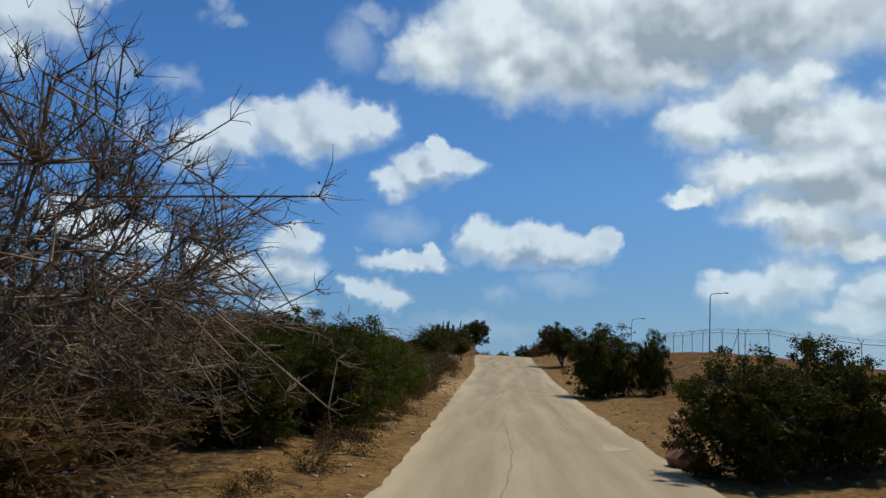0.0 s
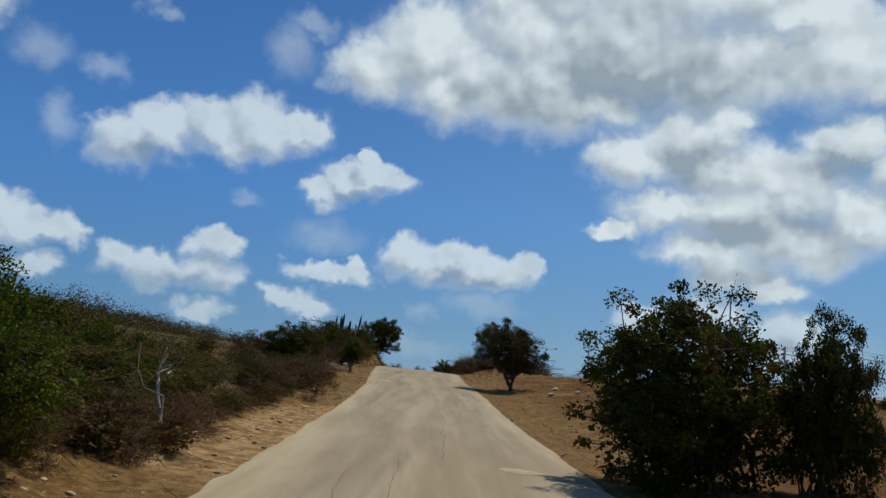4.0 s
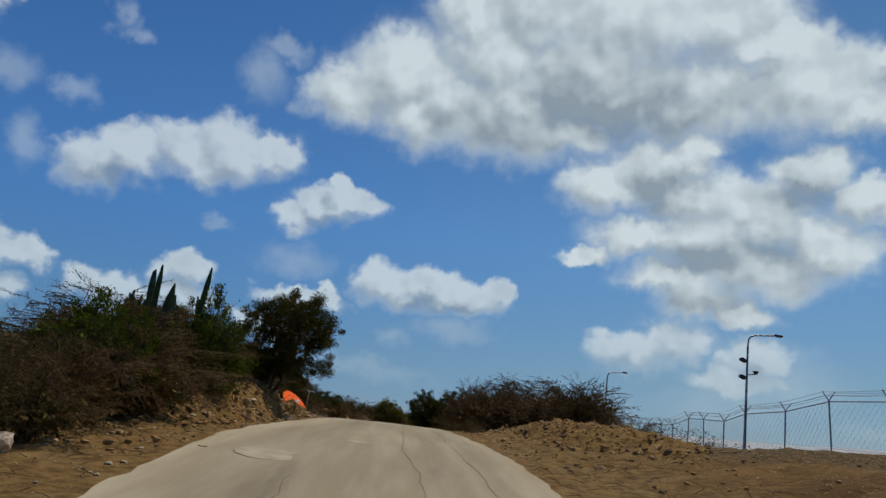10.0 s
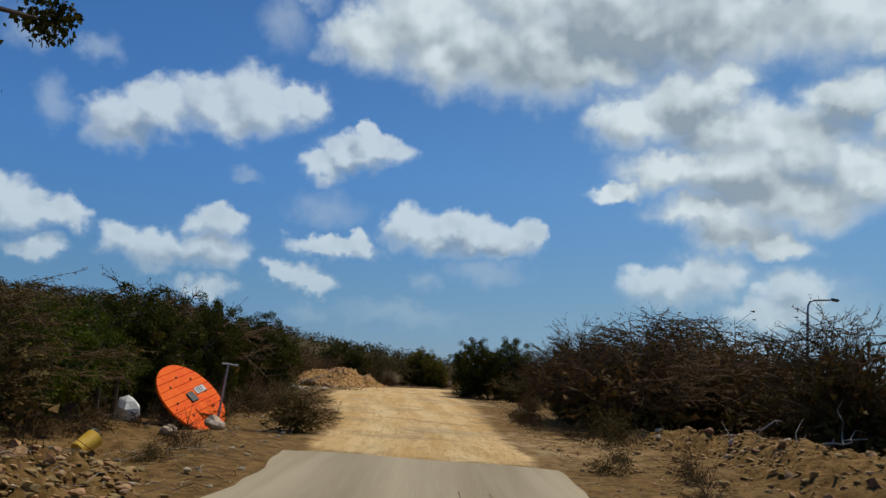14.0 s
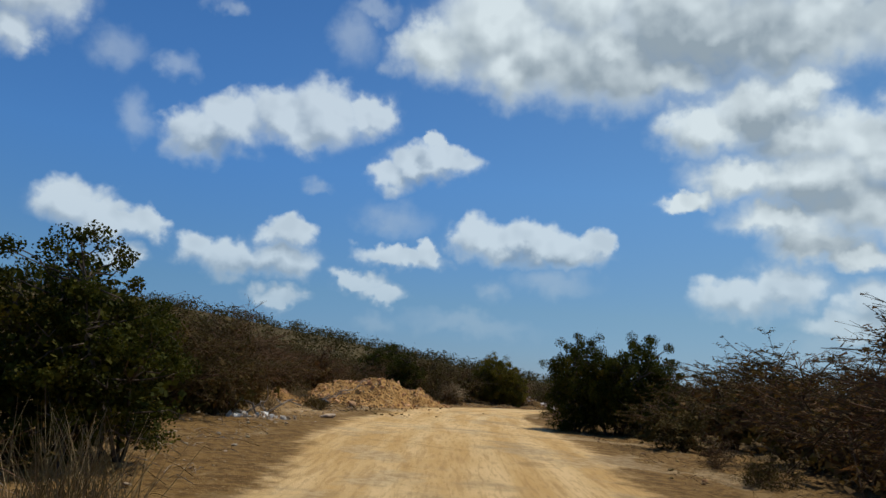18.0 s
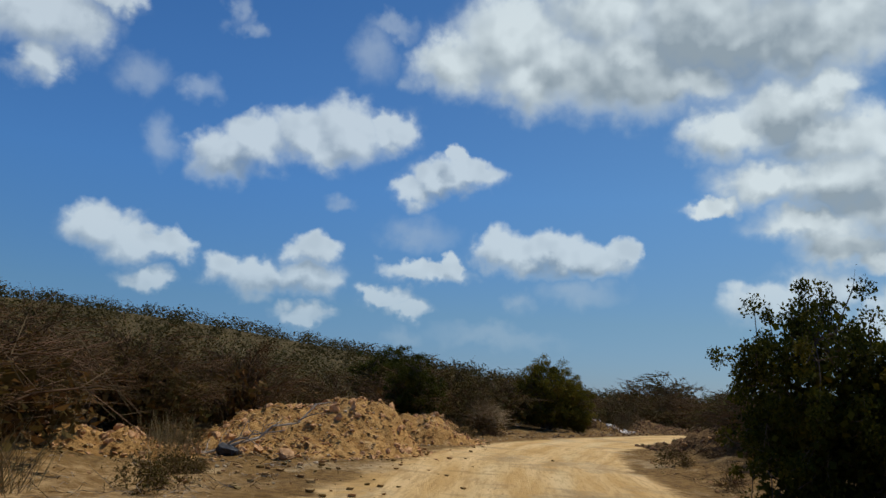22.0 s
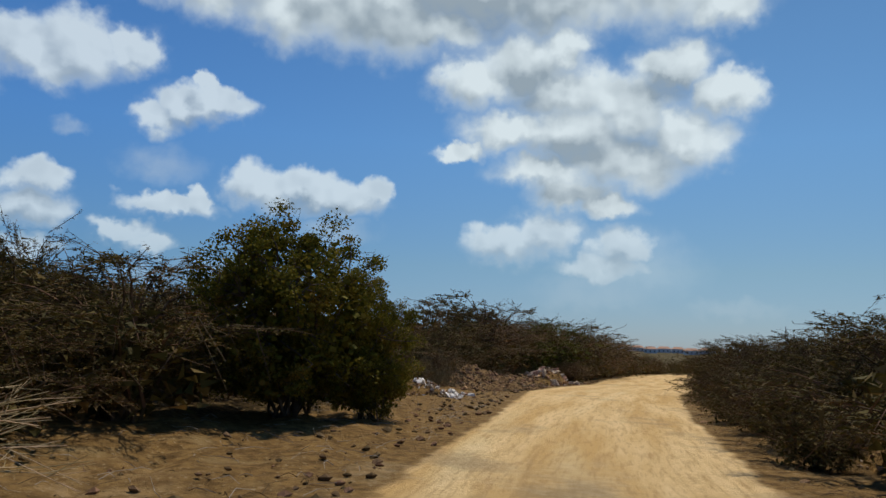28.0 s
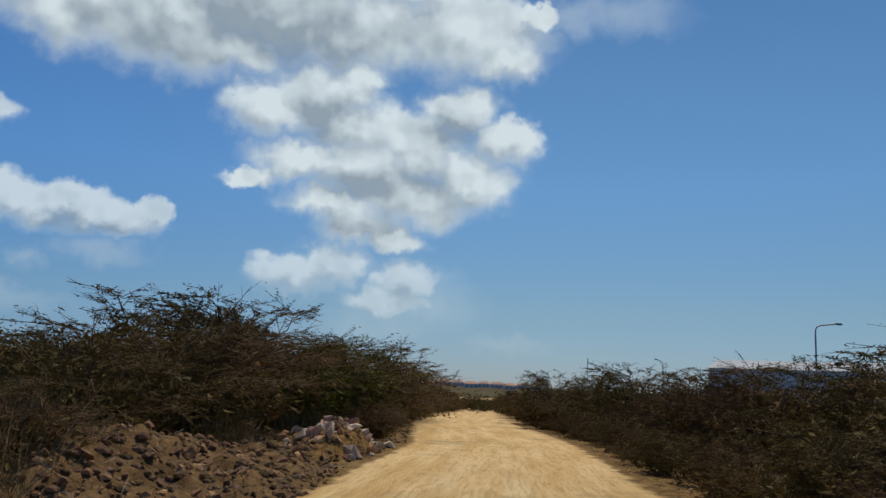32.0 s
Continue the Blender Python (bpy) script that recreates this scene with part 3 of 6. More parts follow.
def acacia(name, label, category, seed, w, h, stems, sprays, n_leaf, leaf, leaf_mat, bark, wind=0.3):
    """Thin stems that rise from one foot and bow outwards, carrying level fans of fine twigs."""
    rng = np.random.default_rng(seed)
    root = thing(name, Matrix(), label, category)
    wood, seats = [], []
    for i in range(stems):
        a = rng.uniform(0, 6.283)
        r = w * math.sqrt(rng.uniform(0.02, 1.0))
        tip = np.array([r * math.cos(a) - wind * w * 0.35, r * math.sin(a), h * (1.0 - 0.5 * (r / w) ** 2) * rng.uniform(0.72, 1.0)])
        foot = np.array([rng.normal() * 0.16, rng.normal() * 0.16, -0.1])
        knee = np.array([tip[0] * 0.28, tip[1] * 0.28, tip[2] * rng.uniform(0.75, 1.0)])
        t = np.linspace(0, 1, 8)[:, None]
        pts = foot * (1 - t) ** 2 + knee * 2 * t * (1 - t) + tip * t ** 2
        pts[1:-1] += rng.normal(size=(6, 3)) * 0.05
        rad = np.linspace(0.034, 0.009, 8)
        wood += [(*pts[k], *pts[k + 1], rad[k], rad[k + 1]) for k in range(7)]
        for k in range(2, 8):
            seats.append((pts[k], pts[k] - pts[k - 1]))
    pos, way = np.array([q[0] for q in seats]), np.array([q[1] for q in seats])
    pick = rng.integers(0, len(pos), sprays)
    a = pos[pick] + rng.normal(size=(sprays, 3)) * 0.05
    d = way[pick]
    d[:, 2] *= 0.25
    d = d / (np.linalg.norm(d, axis=1)[:, None] + 1e-6) + rng.normal(size=d.shape) * [0.75, 0.75, 0.2] + [-wind * 0.5, 0, 0.05]
    d /= np.linalg.norm(d, axis=1)[:, None]
    ln = rng.uniform(0.35, 0.95, (sprays, 1))
    e = a + d * ln
    # a skirt of drooping fans fills the foot of the bush
    low = rng.uniform(size=sprays) < 0.30
    e[low, 2] *= rng.uniform(0.35, 0.75, low.sum())
    e[:, 2] = np.maximum(e[:, 2], 0.08)
    one = np.ones((sprays, 1))
    rows = [np.concatenate([a, e, one * 0.009, one * 0.004], 1)]
    sides = []
    for k in range(3):
        u = rng.uniform(0.15, 0.9, (sprays, 1))
        b = a * (1 - u) + e * u
        turn = np.cross(d, [0, 0, 1.0]) * (1 if k % 2 else -1)
        g = d * 0.8 + turn * rng.uniform(0.3, 1.0, (sprays, 1)) + rng.normal(size=d.shape) * [0.15, 0.15, 0.16]
        c = b + g * ln * rng.uniform(0.3, 0.55, (sprays, 1))
        sides.append((b, c))
        rows.append(np.concatenate([b, c, one * 0.005, one * 0.0025], 1))
    v, f = tubes(wood, 4)
    v2, f2 = tubes(np.concatenate(rows), 3)
    part("trunk", np.concatenate([v, v2]), f.tolist() + (f2 + len(v)).tolist(), bark, root)
    b, c = np.concatenate([q[0] for q in sides] + [a]), np.concatenate([q[1] for q in sides] + [e])
    q = rng.integers(0, len(b), n_leaf)
    u = rng.uniform(0.05, 1.05, (n_leaf, 1))
    at = b[q] * (1 - u) + c[q] * u + rng.normal(size=(n_leaf, 3)) * [0.035, 0.035, 0.02]
    at[:, 2] = np.abs(at[:, 2])
    v, f = leaves(at, leaf, rng, 0.34, 0.0, 0.7, False)
    # coarse leaves added inside the bush block light and darken its middle
    inner = in_dome(rng, 800, w * 0.66, h * 0.66, 0.08, 0.6, 0.4) - [wind * w * 0.3, 0, 0]
    v2, f2 = leaves(inner, 0.24, rng, 0.5, 0.0, 0.3, False)
    part("crown", np.concatenate([v, v2]), np.concatenate([f, f2 + len(v)]), leaf_mat, root)
    return root

# ---- the lie of the land ----
def table(y, *pairs):
    return np.interp(y, pairs[0::2], pairs[1::2])


def road_left(y):
    return table(y, -20, -1.5, 10, -1.6, 20, -1.9, 35, -2.45, 45, -2.7, 60, -2.65, 70, -3.2, 80, -3.6, 97, -2.5, 110, -3.6, 125, -6.2, 135, -7.0, 147, -6.2, 156, -4.0, 165, -0.3, 174, 3.6, 186, 8.4, 200, 17.2, 227, 30.3, 280, 64, 600, 264)


def road_right(y):
    return table(y, -20, 2.9, 10, 2.95, 35, 3.15, 45, 3.2, 60, 2.6, 70, 2.2, 80, 2.2, 97, 1.4, 110, 1.8, 125, 2.2, 136, 2.0, 147, 0.8, 156, 1.4, 165, 4.9, 174, 9.0, 186, 15.4, 200, 24.5, 211, 30.9, 227, 39.5, 280, 71, 600, 272)


ROAD_Y = [r[2] for r in ROWS] + [190, 227, 260, 320, 600]
ROAD_Z = [r[3] - EYE for r in ROWS] + [ROWS[-1][3] - EYE - 0.1, 5.6, 5.2, 4.0, 2.0]


def sstep(x, lo, hi):
    t = np.clip((x - lo) / (hi - lo), 0, 1)
    return t * t * (3 - 2 * t)


def road_z(y):
    k = [np.interp(y + d, ROAD_Y, ROAD_Z) for d in (-3.0, -1.5, 0.0, 1.5, 3.0)]
    return sum(k) / 5


def wave(x, y, s, p):
    return np.sin(x * s + 1.7 * np.sin(y * s * 0.6 + p)) * np.sin(y * s * 0.83 + 1.3 * np.sin(x * s * 0.7 + p * 2))


def hump(x, y, cx, cy, sx, sy, h, turn=0.0):
    c, s = math.cos(radians(turn)), math.sin(radians(turn))
    a, b = (x - cx) * c + (y - cy) * s, -(x - cx) * s + (y - cy) * c
    return h * np.exp(-(a / sx) ** 2 - (b / sy) ** 2)


def ground_z(x, y):
    """Height of the ground, without the road slab."""
    x, y = np.asarray(x, float), np.asarray(y, float)
    mid, half = (road_left(y) + road_right(y)) / 2, (road_right(y) - road_left(y)) / 2
    turn = table(y, 0, 1.0, 150, 0.97, 175, 0.85, 300, 0.85)
    u = (x - mid) * turn
    out = np.maximum(np.abs(u) - half * turn, 0)
    z = road_z(y)
    right, left = np.where(u > 0, out, 0), np.where(u < 0, out, 0)
    z = z + table(y, 0, 0.15, 50, 0.135, 70, 0.12, 84, 0.085, 98, 0.03, 125, 0.03, 150, 0.02, 600, 0.0) * np.clip(right - 1, 0, 15)
    z = z - 0.10 * np.clip(right - 17, 0, 40) * table(y, 0, 1, 130, 0.6, 170, 0.1)
    z = z + table(y, 0, 0.02, 60, 0.03, 110, 0.05, 170, 0.07, 300, 0.06) * np.clip(left - 3, 0, 60)
    z = z + 0.075 * np.clip(left - 40, 0, 70)
    free = sstep(out, 0.3, 2.6)
    add = hump(x, y, -7.8, 88, 2.0, 7.5, 0.8)
    add = add + hump(x, y, 6.8, 90, 2.6, 12, 0.3) + hump(x, y, 5.6, 104, 2.2, 7, 0.15)
    add = add + hump(x, y, 4.4, 157, 1.5, 7, 0.7, 24) + hump(x, y, 3.2, 147.5, 1.2, 5, 0.45)
    add = add + hump(x, y, 9.0, 199, 2.0, 9, 0.4, -32) + hump(x, y, 4.6, 187.5, 1.8, 3.5, 0.4, -30)
    add = add + hump(x, y, -5.2, 30, 2.4, 14, 0.35)
    z = z + add * free
    rough = 0.05 * wave(x, y, 1.9, 0.3) + 0.045 * wave(x, y, 3.7, 1.1) + 0.05 * wave(x, y, 6.1, 2.7) * (1 + wave(x, y, 0.8, 0.4)) + 0.16 * wave(x, y, 0.37, 2.0) * sstep(out, 2, 8)
    z = z + rough * sstep(out, 0.0, 1.5)
    z = z + hump(x, y, -112, 268, 105, 50, 7.0, 30)    # the scrub-covered ridge
    far = np.hypot(x - 10, y - 100)
    z = z * (1 - sstep(far, 450, 800)) + 15.0 * sstep(far, 450, 800)
    return z


def gz(x, y):
    return float(ground_z(x, y))


def lines(*spans):
    """Grid lines: spans of (from, to, step) joined."""
    out = []
    for a, b, s in spans:
        out += list(np.arange(a, b, s))
    return np.array(out + [spans[-1][1]])


gx = lines((-3000, -600, 400), (-600, -160, 55), (-160, -45, 8), (-45, -14, 1.6), (-14, 14, 0.42), (14, 42, 0.9), (42, 110, 4), (110, 600, 45), (600, 3000, 400))
gy = lines((-3000, -300, 450), (-300, -20, 35), (-20, 215, 0.5), (215, 300, 2.2), (300, 440, 8), (440, 600, 25), (600, 3000, 300))
GX, GY = np.meshgrid(gx, gy)
GZ = ground_z(GX, GY)
under = sstep(GX, road_left(GY) + 0.25, road_left(GY) + 0.5) * sstep(-GX, -road_right(GY) + 0.25, -road_right(GY) + 0.5) * (GY < 100.0) * (GY > -20)
GZ = GZ - 0.10 * under
nx, ny = len(gx), len(gy)
idx = np.arange(nx * ny).reshape(ny, nx)
quads = np.stack([idx[:-1, :-1], idx[:-1, 1:], idx[1:, 1:], idx[1:, :-1]], -1).reshape(-1, 4)


def ground_material():
    m = material("ochre_soil", (0.105, 0.058, 0.019), (0.245, 0.145, 0.050), scale=4.5, third=(0.25, 0.165, 0.070), third_scale=0.9, third_lo=0.55, bump=1.0, bump_scale=7, space="World", bump_size=0.07)
    nt = m.node_tree
    b = nt.nodes["Principled BSDF"]
    col = b.inputs["Base Color"].links[0].from_socket

    def attr(n):
        a = nt.nodes.new("ShaderNodeAttribute")
        a.attribute_name = n
        return a.outputs["Fac"]

    def tex(scale, stretch=(1, 1, 1), detail=8.0):
        g = nt.nodes.new("ShaderNodeNewGeometry")
        mp = nt.nodes.new("ShaderNodeMapping")
        mp.inputs["Scale"].default_value = stretch
        mp.inputs["Rotation"].default_value = (0, 0, 0)
        n = nt.nodes.new("ShaderNodeTexNoise")
        n.inputs["Scale"].default_value, n.inputs["Detail"].default_value, n.inputs["Roughness"].default_value = scale, detail, 0.65
        nt.links.new(g.outputs["Position"], mp.inputs[0]), nt.links.new(mp.outputs[0], n.inputs["Vector"])
        return n.outputs["Fac"]

    def mix(f, a, c):
        n = nt.nodes.new("ShaderNodeMix")
        n.data_type = "RGBA"
        for sock, v in ((n.inputs[0], f), (n.inputs[6], a), (n.inputs[7], c)):
            if isinstance(v, tuple):
                sock.default_value = (*v, 1)
            else:
                nt.links.new(v, sock)
        return n.outputs[2]

    def calc(op, a, c, clamp=True):
        n = nt.nodes.new("ShaderNodeMath")
        n.operation, n.use_clamp = op, clamp
        for sock, v in ((n.inputs[0], a), (n.inputs[1], c)):
            if isinstance(v, (int, float)):
                sock.default_value = v
            else:
                nt.links.new(v, sock)
        return n.outputs[0]

    def band(v, lo, hi):
        n = nt.nodes.new("ShaderNodeMapRange")
        n.interpolation_type = "SMOOTHSTEP"
        nt.links.new(v, n.inputs[0])
        n.inputs[1].default_value, n.inputs[2].default_value = lo, hi
        return n.outputs[0]

    field = mix(band(tex(1.4), 0.35, 0.65), (0.078, 0.036, 0.009), (0.150, 0.075, 0.018))
    field = mix(band(tex(2.5, (0.25, 2.2, 1)), 0.5, 0.62), field, (0.060, 0.028, 0.010))
    field = mix(band(tex(0.45, (0.5, 1.6, 1)), 0.52, 0.66), field, (0.215, 0.115, 0.035))
    field = mix(band(tex(9.0), 0.58, 0.68), field, (0.045, 0.022, 0.009))
    col = mix(attr("field"), col, field)
    pale = mix(band(tex(3.5), 0.38, 0.66), (0.20, 0.115, 0.042), (0.44, 0.295, 0.140))
    col = mix(band(calc("MULTIPLY", attr("pale"), calc("ADD", tex(1.1), 0.5, False), False), 0.38, 0.62), col, pale)
    litter = mix(band(tex(7.0), 0.4, 0.6), (0.045, 0.028, 0.011), (0.14, 0.090, 0.036))
    col = mix(band(calc("MULTIPLY", attr("litter"), calc("ADD", tex(1.6), 0.5, False), False), 0.35, 0.75), col, litter)
    brush = mix(band(tex(2.2), 0.38, 0.62), (0.045, 0.036, 0.014), (0.105, 0.078, 0.032))
    col = mix(attr("wild"), col, brush)
    lane = nt.nodes.new("ShaderNodeCombineXYZ")
    nt.links.new(attr("across"), lane.inputs[0]), nt.links.new(attr("onward"), lane.inputs[1])

    def streak(scale, detail=6.0):
        n = nt.nodes.new("ShaderNodeTexNoise")
        n.inputs["Scale"].default_value, n.inputs["Detail"].default_value, n.inputs["Roughness"].default_value = scale, detail, 0.6
        nt.links.new(lane.outputs[0], n.inputs["Vector"])
        return n.outputs["Fac"]

    sand = mix(band(streak(1.3), 0.35, 0.65), (0.54, 0.34, 0.130), (0.70, 0.495, 0.245))
    sand = mix(calc("MULTIPLY", band(attr("rut"), 0.25, 0.9), 0.75), sand, (0.68, 0.52, 0.28))
    sand = mix(calc("MULTIPLY", band(streak(4.5), 0.52, 0.66), 0.5), sand, (0.40, 0.245, 0.095))
    sand = mix(calc("MULTIPLY", band(streak(13.0, 4.0), 0.50, 0.62), 0.4), sand, (0.36, 0.215, 0.085))
    sand = mix(calc("MULTIPLY", band(tex(0.35), 0.54, 0.70), 0.7), sand, (0.30, 0.215, 0.115))
    # specks of grit and crumbs of straw
    col = mix(calc("MULTIPLY", band(tex(14.0, (1, 1, 1), 3.0), 0.60, 0.68), 0.7), col, (0.36, 0.26, 0.145))
    col = mix(calc("MULTIPLY", band(tex(11.0, (1, 1.6, 1), 3.0), 0.61, 0.68), 0.75), col, (0.055, 0.032, 0.014))
    edge = calc("ADD", attr("sand"), calc("MULTIPLY", calc("SUBTRACT", tex(1.3), 0.5, False), 0.9, False), False)
    col = mix(band(edge, 0.35, 0.65), col, sand)
    # bare rock and grey gravel show through in the open ground
    rocky = mix(band(tex(5.0), 0.4, 0.62), (0.34, 0.235, 0.12), (0.54, 0.42, 0.25))
    col = mix(calc("MULTIPLY", attr("open"), calc("MULTIPLY", band(tex(0.42, (1, 0.6, 1), 7.0), 0.54, 0.62), 0.55)), col, rocky)
    col = mix(calc("MULTIPLY", attr("open"), calc("MULTIPLY", band(tex(0.8, (0.6, 1, 1), 9.0), 0.56, 0.66), 0.5)), col, (0.27, 0.165, 0.065))
    nt.links.new(col, b.inputs["Base Color"])
    return m


ground = part("ground", np.stack([GX, GY, GZ], -1).reshape(-1, 3), quads, ground_material(), smooth=True)
tagged(ground, "ochre and brown dry soil with sandy dirt track and litter", "ground", kind="structure")
du = (GX - (road_left(GY) + road_right(GY)) / 2) / ((road_right(GY) - road_left(GY)) / 2)
wide = sstep(GY, 99, 106) * (1 - sstep(GY, 158, 168))
inside = 1 - sstep(np.abs(du), 0.80 - 0.40 * wide, 1.12 + 0.10 * wide)
A_SAND = inside * sstep(GY, 97, 103)
wheel = np.exp(-((np.abs(GX - np.interp(GY, ROAD_Y[:len(ROWS)] + [227], [r[1] for r in ROWS] + [35.2]) - 0.35) - 0.8) / 0.38) ** 2)
A_RUT = wheel * (0.6 + 0.4 * wave(GX, GY, 0.5, 0.9))
A_FIELD = sstep(GX - road_right(GY), 1.2, 4.5) * (1 - sstep(GY, 74, 86))
offs = np.maximum(road_left(GY) - GX, GX - road_right(GY))
A_PALE = ((1 - sstep(road_left(GY) - GX, 0.9, 2.1)) * (GX < road_left(GY) + 0.4) * sstep(GY, 6, 20) * (0.3 + 0.7 * sstep(GY, 33, 40)) * (1 - 0.75 * sstep(GY, 44, 54)) * (1 - sstep(GY, 62, 74))
          + 0.35 * np.exp(-((GX + 5.0) / 2.6) ** 2 - ((GY - 74) / 7) ** 2) + 0.5 * np.exp(-((GX + 6.5) / 3) ** 2 - ((GY - 112) / 8) ** 2)
          + 0.75 * np.exp(-((GX + 9.2) / 3.4) ** 2 - ((GY - 135.5) / 8) ** 2) + 0.5 * np.exp(-((GX + 3.4) / 2.6) ** 2 - ((GY - 163) / 6.5) ** 2) + 0.6 * np.exp(-((GX - 2.6) / 2.6) ** 2 - ((GY - 105) / 8) ** 2))
A_LITTER = np.maximum(np.maximum(sstep(offs, 2.2, 5.5) * (1 - A_FIELD), 0.8 * sstep(road_left(GY) - GX, 1.4, 2.6) * (1 - sstep(GY, 70, 78))), sstep(-GX, 4.0, 5.2) * sstep(GY, 50, 56) * (1 - sstep(GY, 72, 78))) + 0.55 * sstep(offs, 0.6, 2.0) * (GX > road_right(GY)) * sstep(GY, 125, 145)
A_OPEN = sstep(GY, 98, 106) * (1 - sstep(GY, 160, 170)) * (1 - sstep(np.abs(du), 1.1, 2.0))
A_ACROSS = (GX - (road_left(GY) + road_right(GY)) / 2) * table(GY, 0, 1.0, 150, 0.97, 175, 0.85, 300, 0.85)
A_ON = GY * 0.09
A_LITTER = A_LITTER * (1 - 0.85 * sstep(GY, 122, 128) * (1 - sstep(GY, 168, 174)) * (GX < road_left(GY)) * (1 - sstep(-GX, 11.5, 13.5)))
A_WILD = sstep(offs, 8, 15) * (1 - A_FIELD) * np.where(GX > road_right(GY), sstep(GY, 120, 140), 1.0)
for label, values in (("across", A_ACROSS), ("onward", A_ON)):
    ground.data.attributes.new(label, "FLOAT", "POINT").data.foreach_set("value", values.astype(np.float32).ravel())
for label, values in (("sand", A_SAND), ("rut", A_RUT), ("field", A_FIELD), ("pale", A_PALE), ("litter", A_LITTER), ("open", A_OPEN), ("wild", A_WILD)):
    ground.data.attributes.new(label, "FLOAT", "POINT").data.foreach_set("value", np.clip(values, 0, 1).astype(np.float32).ravel())

# the concrete road: one slab with a worn edge, cast in bays
ry = np.arange(-18, 99.6, 0.5)
rng = np.random.default_rng(5)
cols = np.linspace(0, 1, 11)
fray_l, fray_r = 0.02 * np.sin(ry * 2.1) + rng.normal(size=len(ry)) * 0.022, 0.02 * np.sin(ry * 1.7 + 2) + rng.normal(size=len(ry)) * 0.022
vs = []
for i, y in enumerate(ry):
    a, b = road_left(y) + fray_l[i], road_right(y) + fray_r[i]
    z = road_z(y)
    row = [(a, y, z - 0.12)] + [(a + (b - a) * c, y + (0.12 * math.sin(c * 9) if i in (0, len(ry) - 1) else 0), z + 0.035 + 0.03 * math.sin(math.pi * c)) for c in cols] + [(b, y, z - 0.12)]
    vs += row
w = len(cols) + 2
fs = [(i * w + j, i * w + j + 1, (i + 1) * w + j + 1, (i + 1) * w + j) for i in range(len(ry) - 1) for j in range(w - 1)]
road = part("road", vs, fs, M_CONCRETE)
lane = road.data.attributes.new("lane", "FLOAT", "POINT")
lane.data.foreach_set("value", np.tile(np.concatenate([[0.0], cols, [1.0]]), len(ry)).astype(np.float32))
nt = M_CONCRETE.node_tree
base = nt.nodes["Principled BSDF"].inputs["Base Color"]
wear, ramp_c, blend = nt.nodes.new("ShaderNodeAttribute"), nt.nodes.new("ShaderNodeValToRGB"), nt.nodes.new("ShaderNodeMix")
wear.attribute_name = "lane"
for k, (at_c, v) in enumerate(((0.0, 1.16), (0.07, 1.10), (0.16, 0.95), (0.30, 0.88), (0.42, 1.02), (0.5, 0.93), (0.60, 1.02), (0.72, 0.90), (0.86, 0.97), (0.94, 1.10), (1.0, 1.16))):
    stop = ramp_c.color_ramp.elements[k] if k < 2 else ramp_c.color_ramp.elements.new(at_c)
    stop.position, stop.color = at_c, (v, v, v * 0.99, 1)
blend.data_type, blend.blend_type = "RGBA", "MULTIPLY"
blend.inputs[0].default_value = 1.0
nt.links.new(wear.outputs["Fac"], ramp_c.inputs[0]), nt.links.new(base.links[0].from_socket, blend.inputs[6])
nt.links.new(ramp_c.outputs[0], blend.inputs[7]), nt.links.new(blend.outputs[2], base)
tagged(road, "worn pale concrete road with cracks and frayed edges", "road", kind="structure")

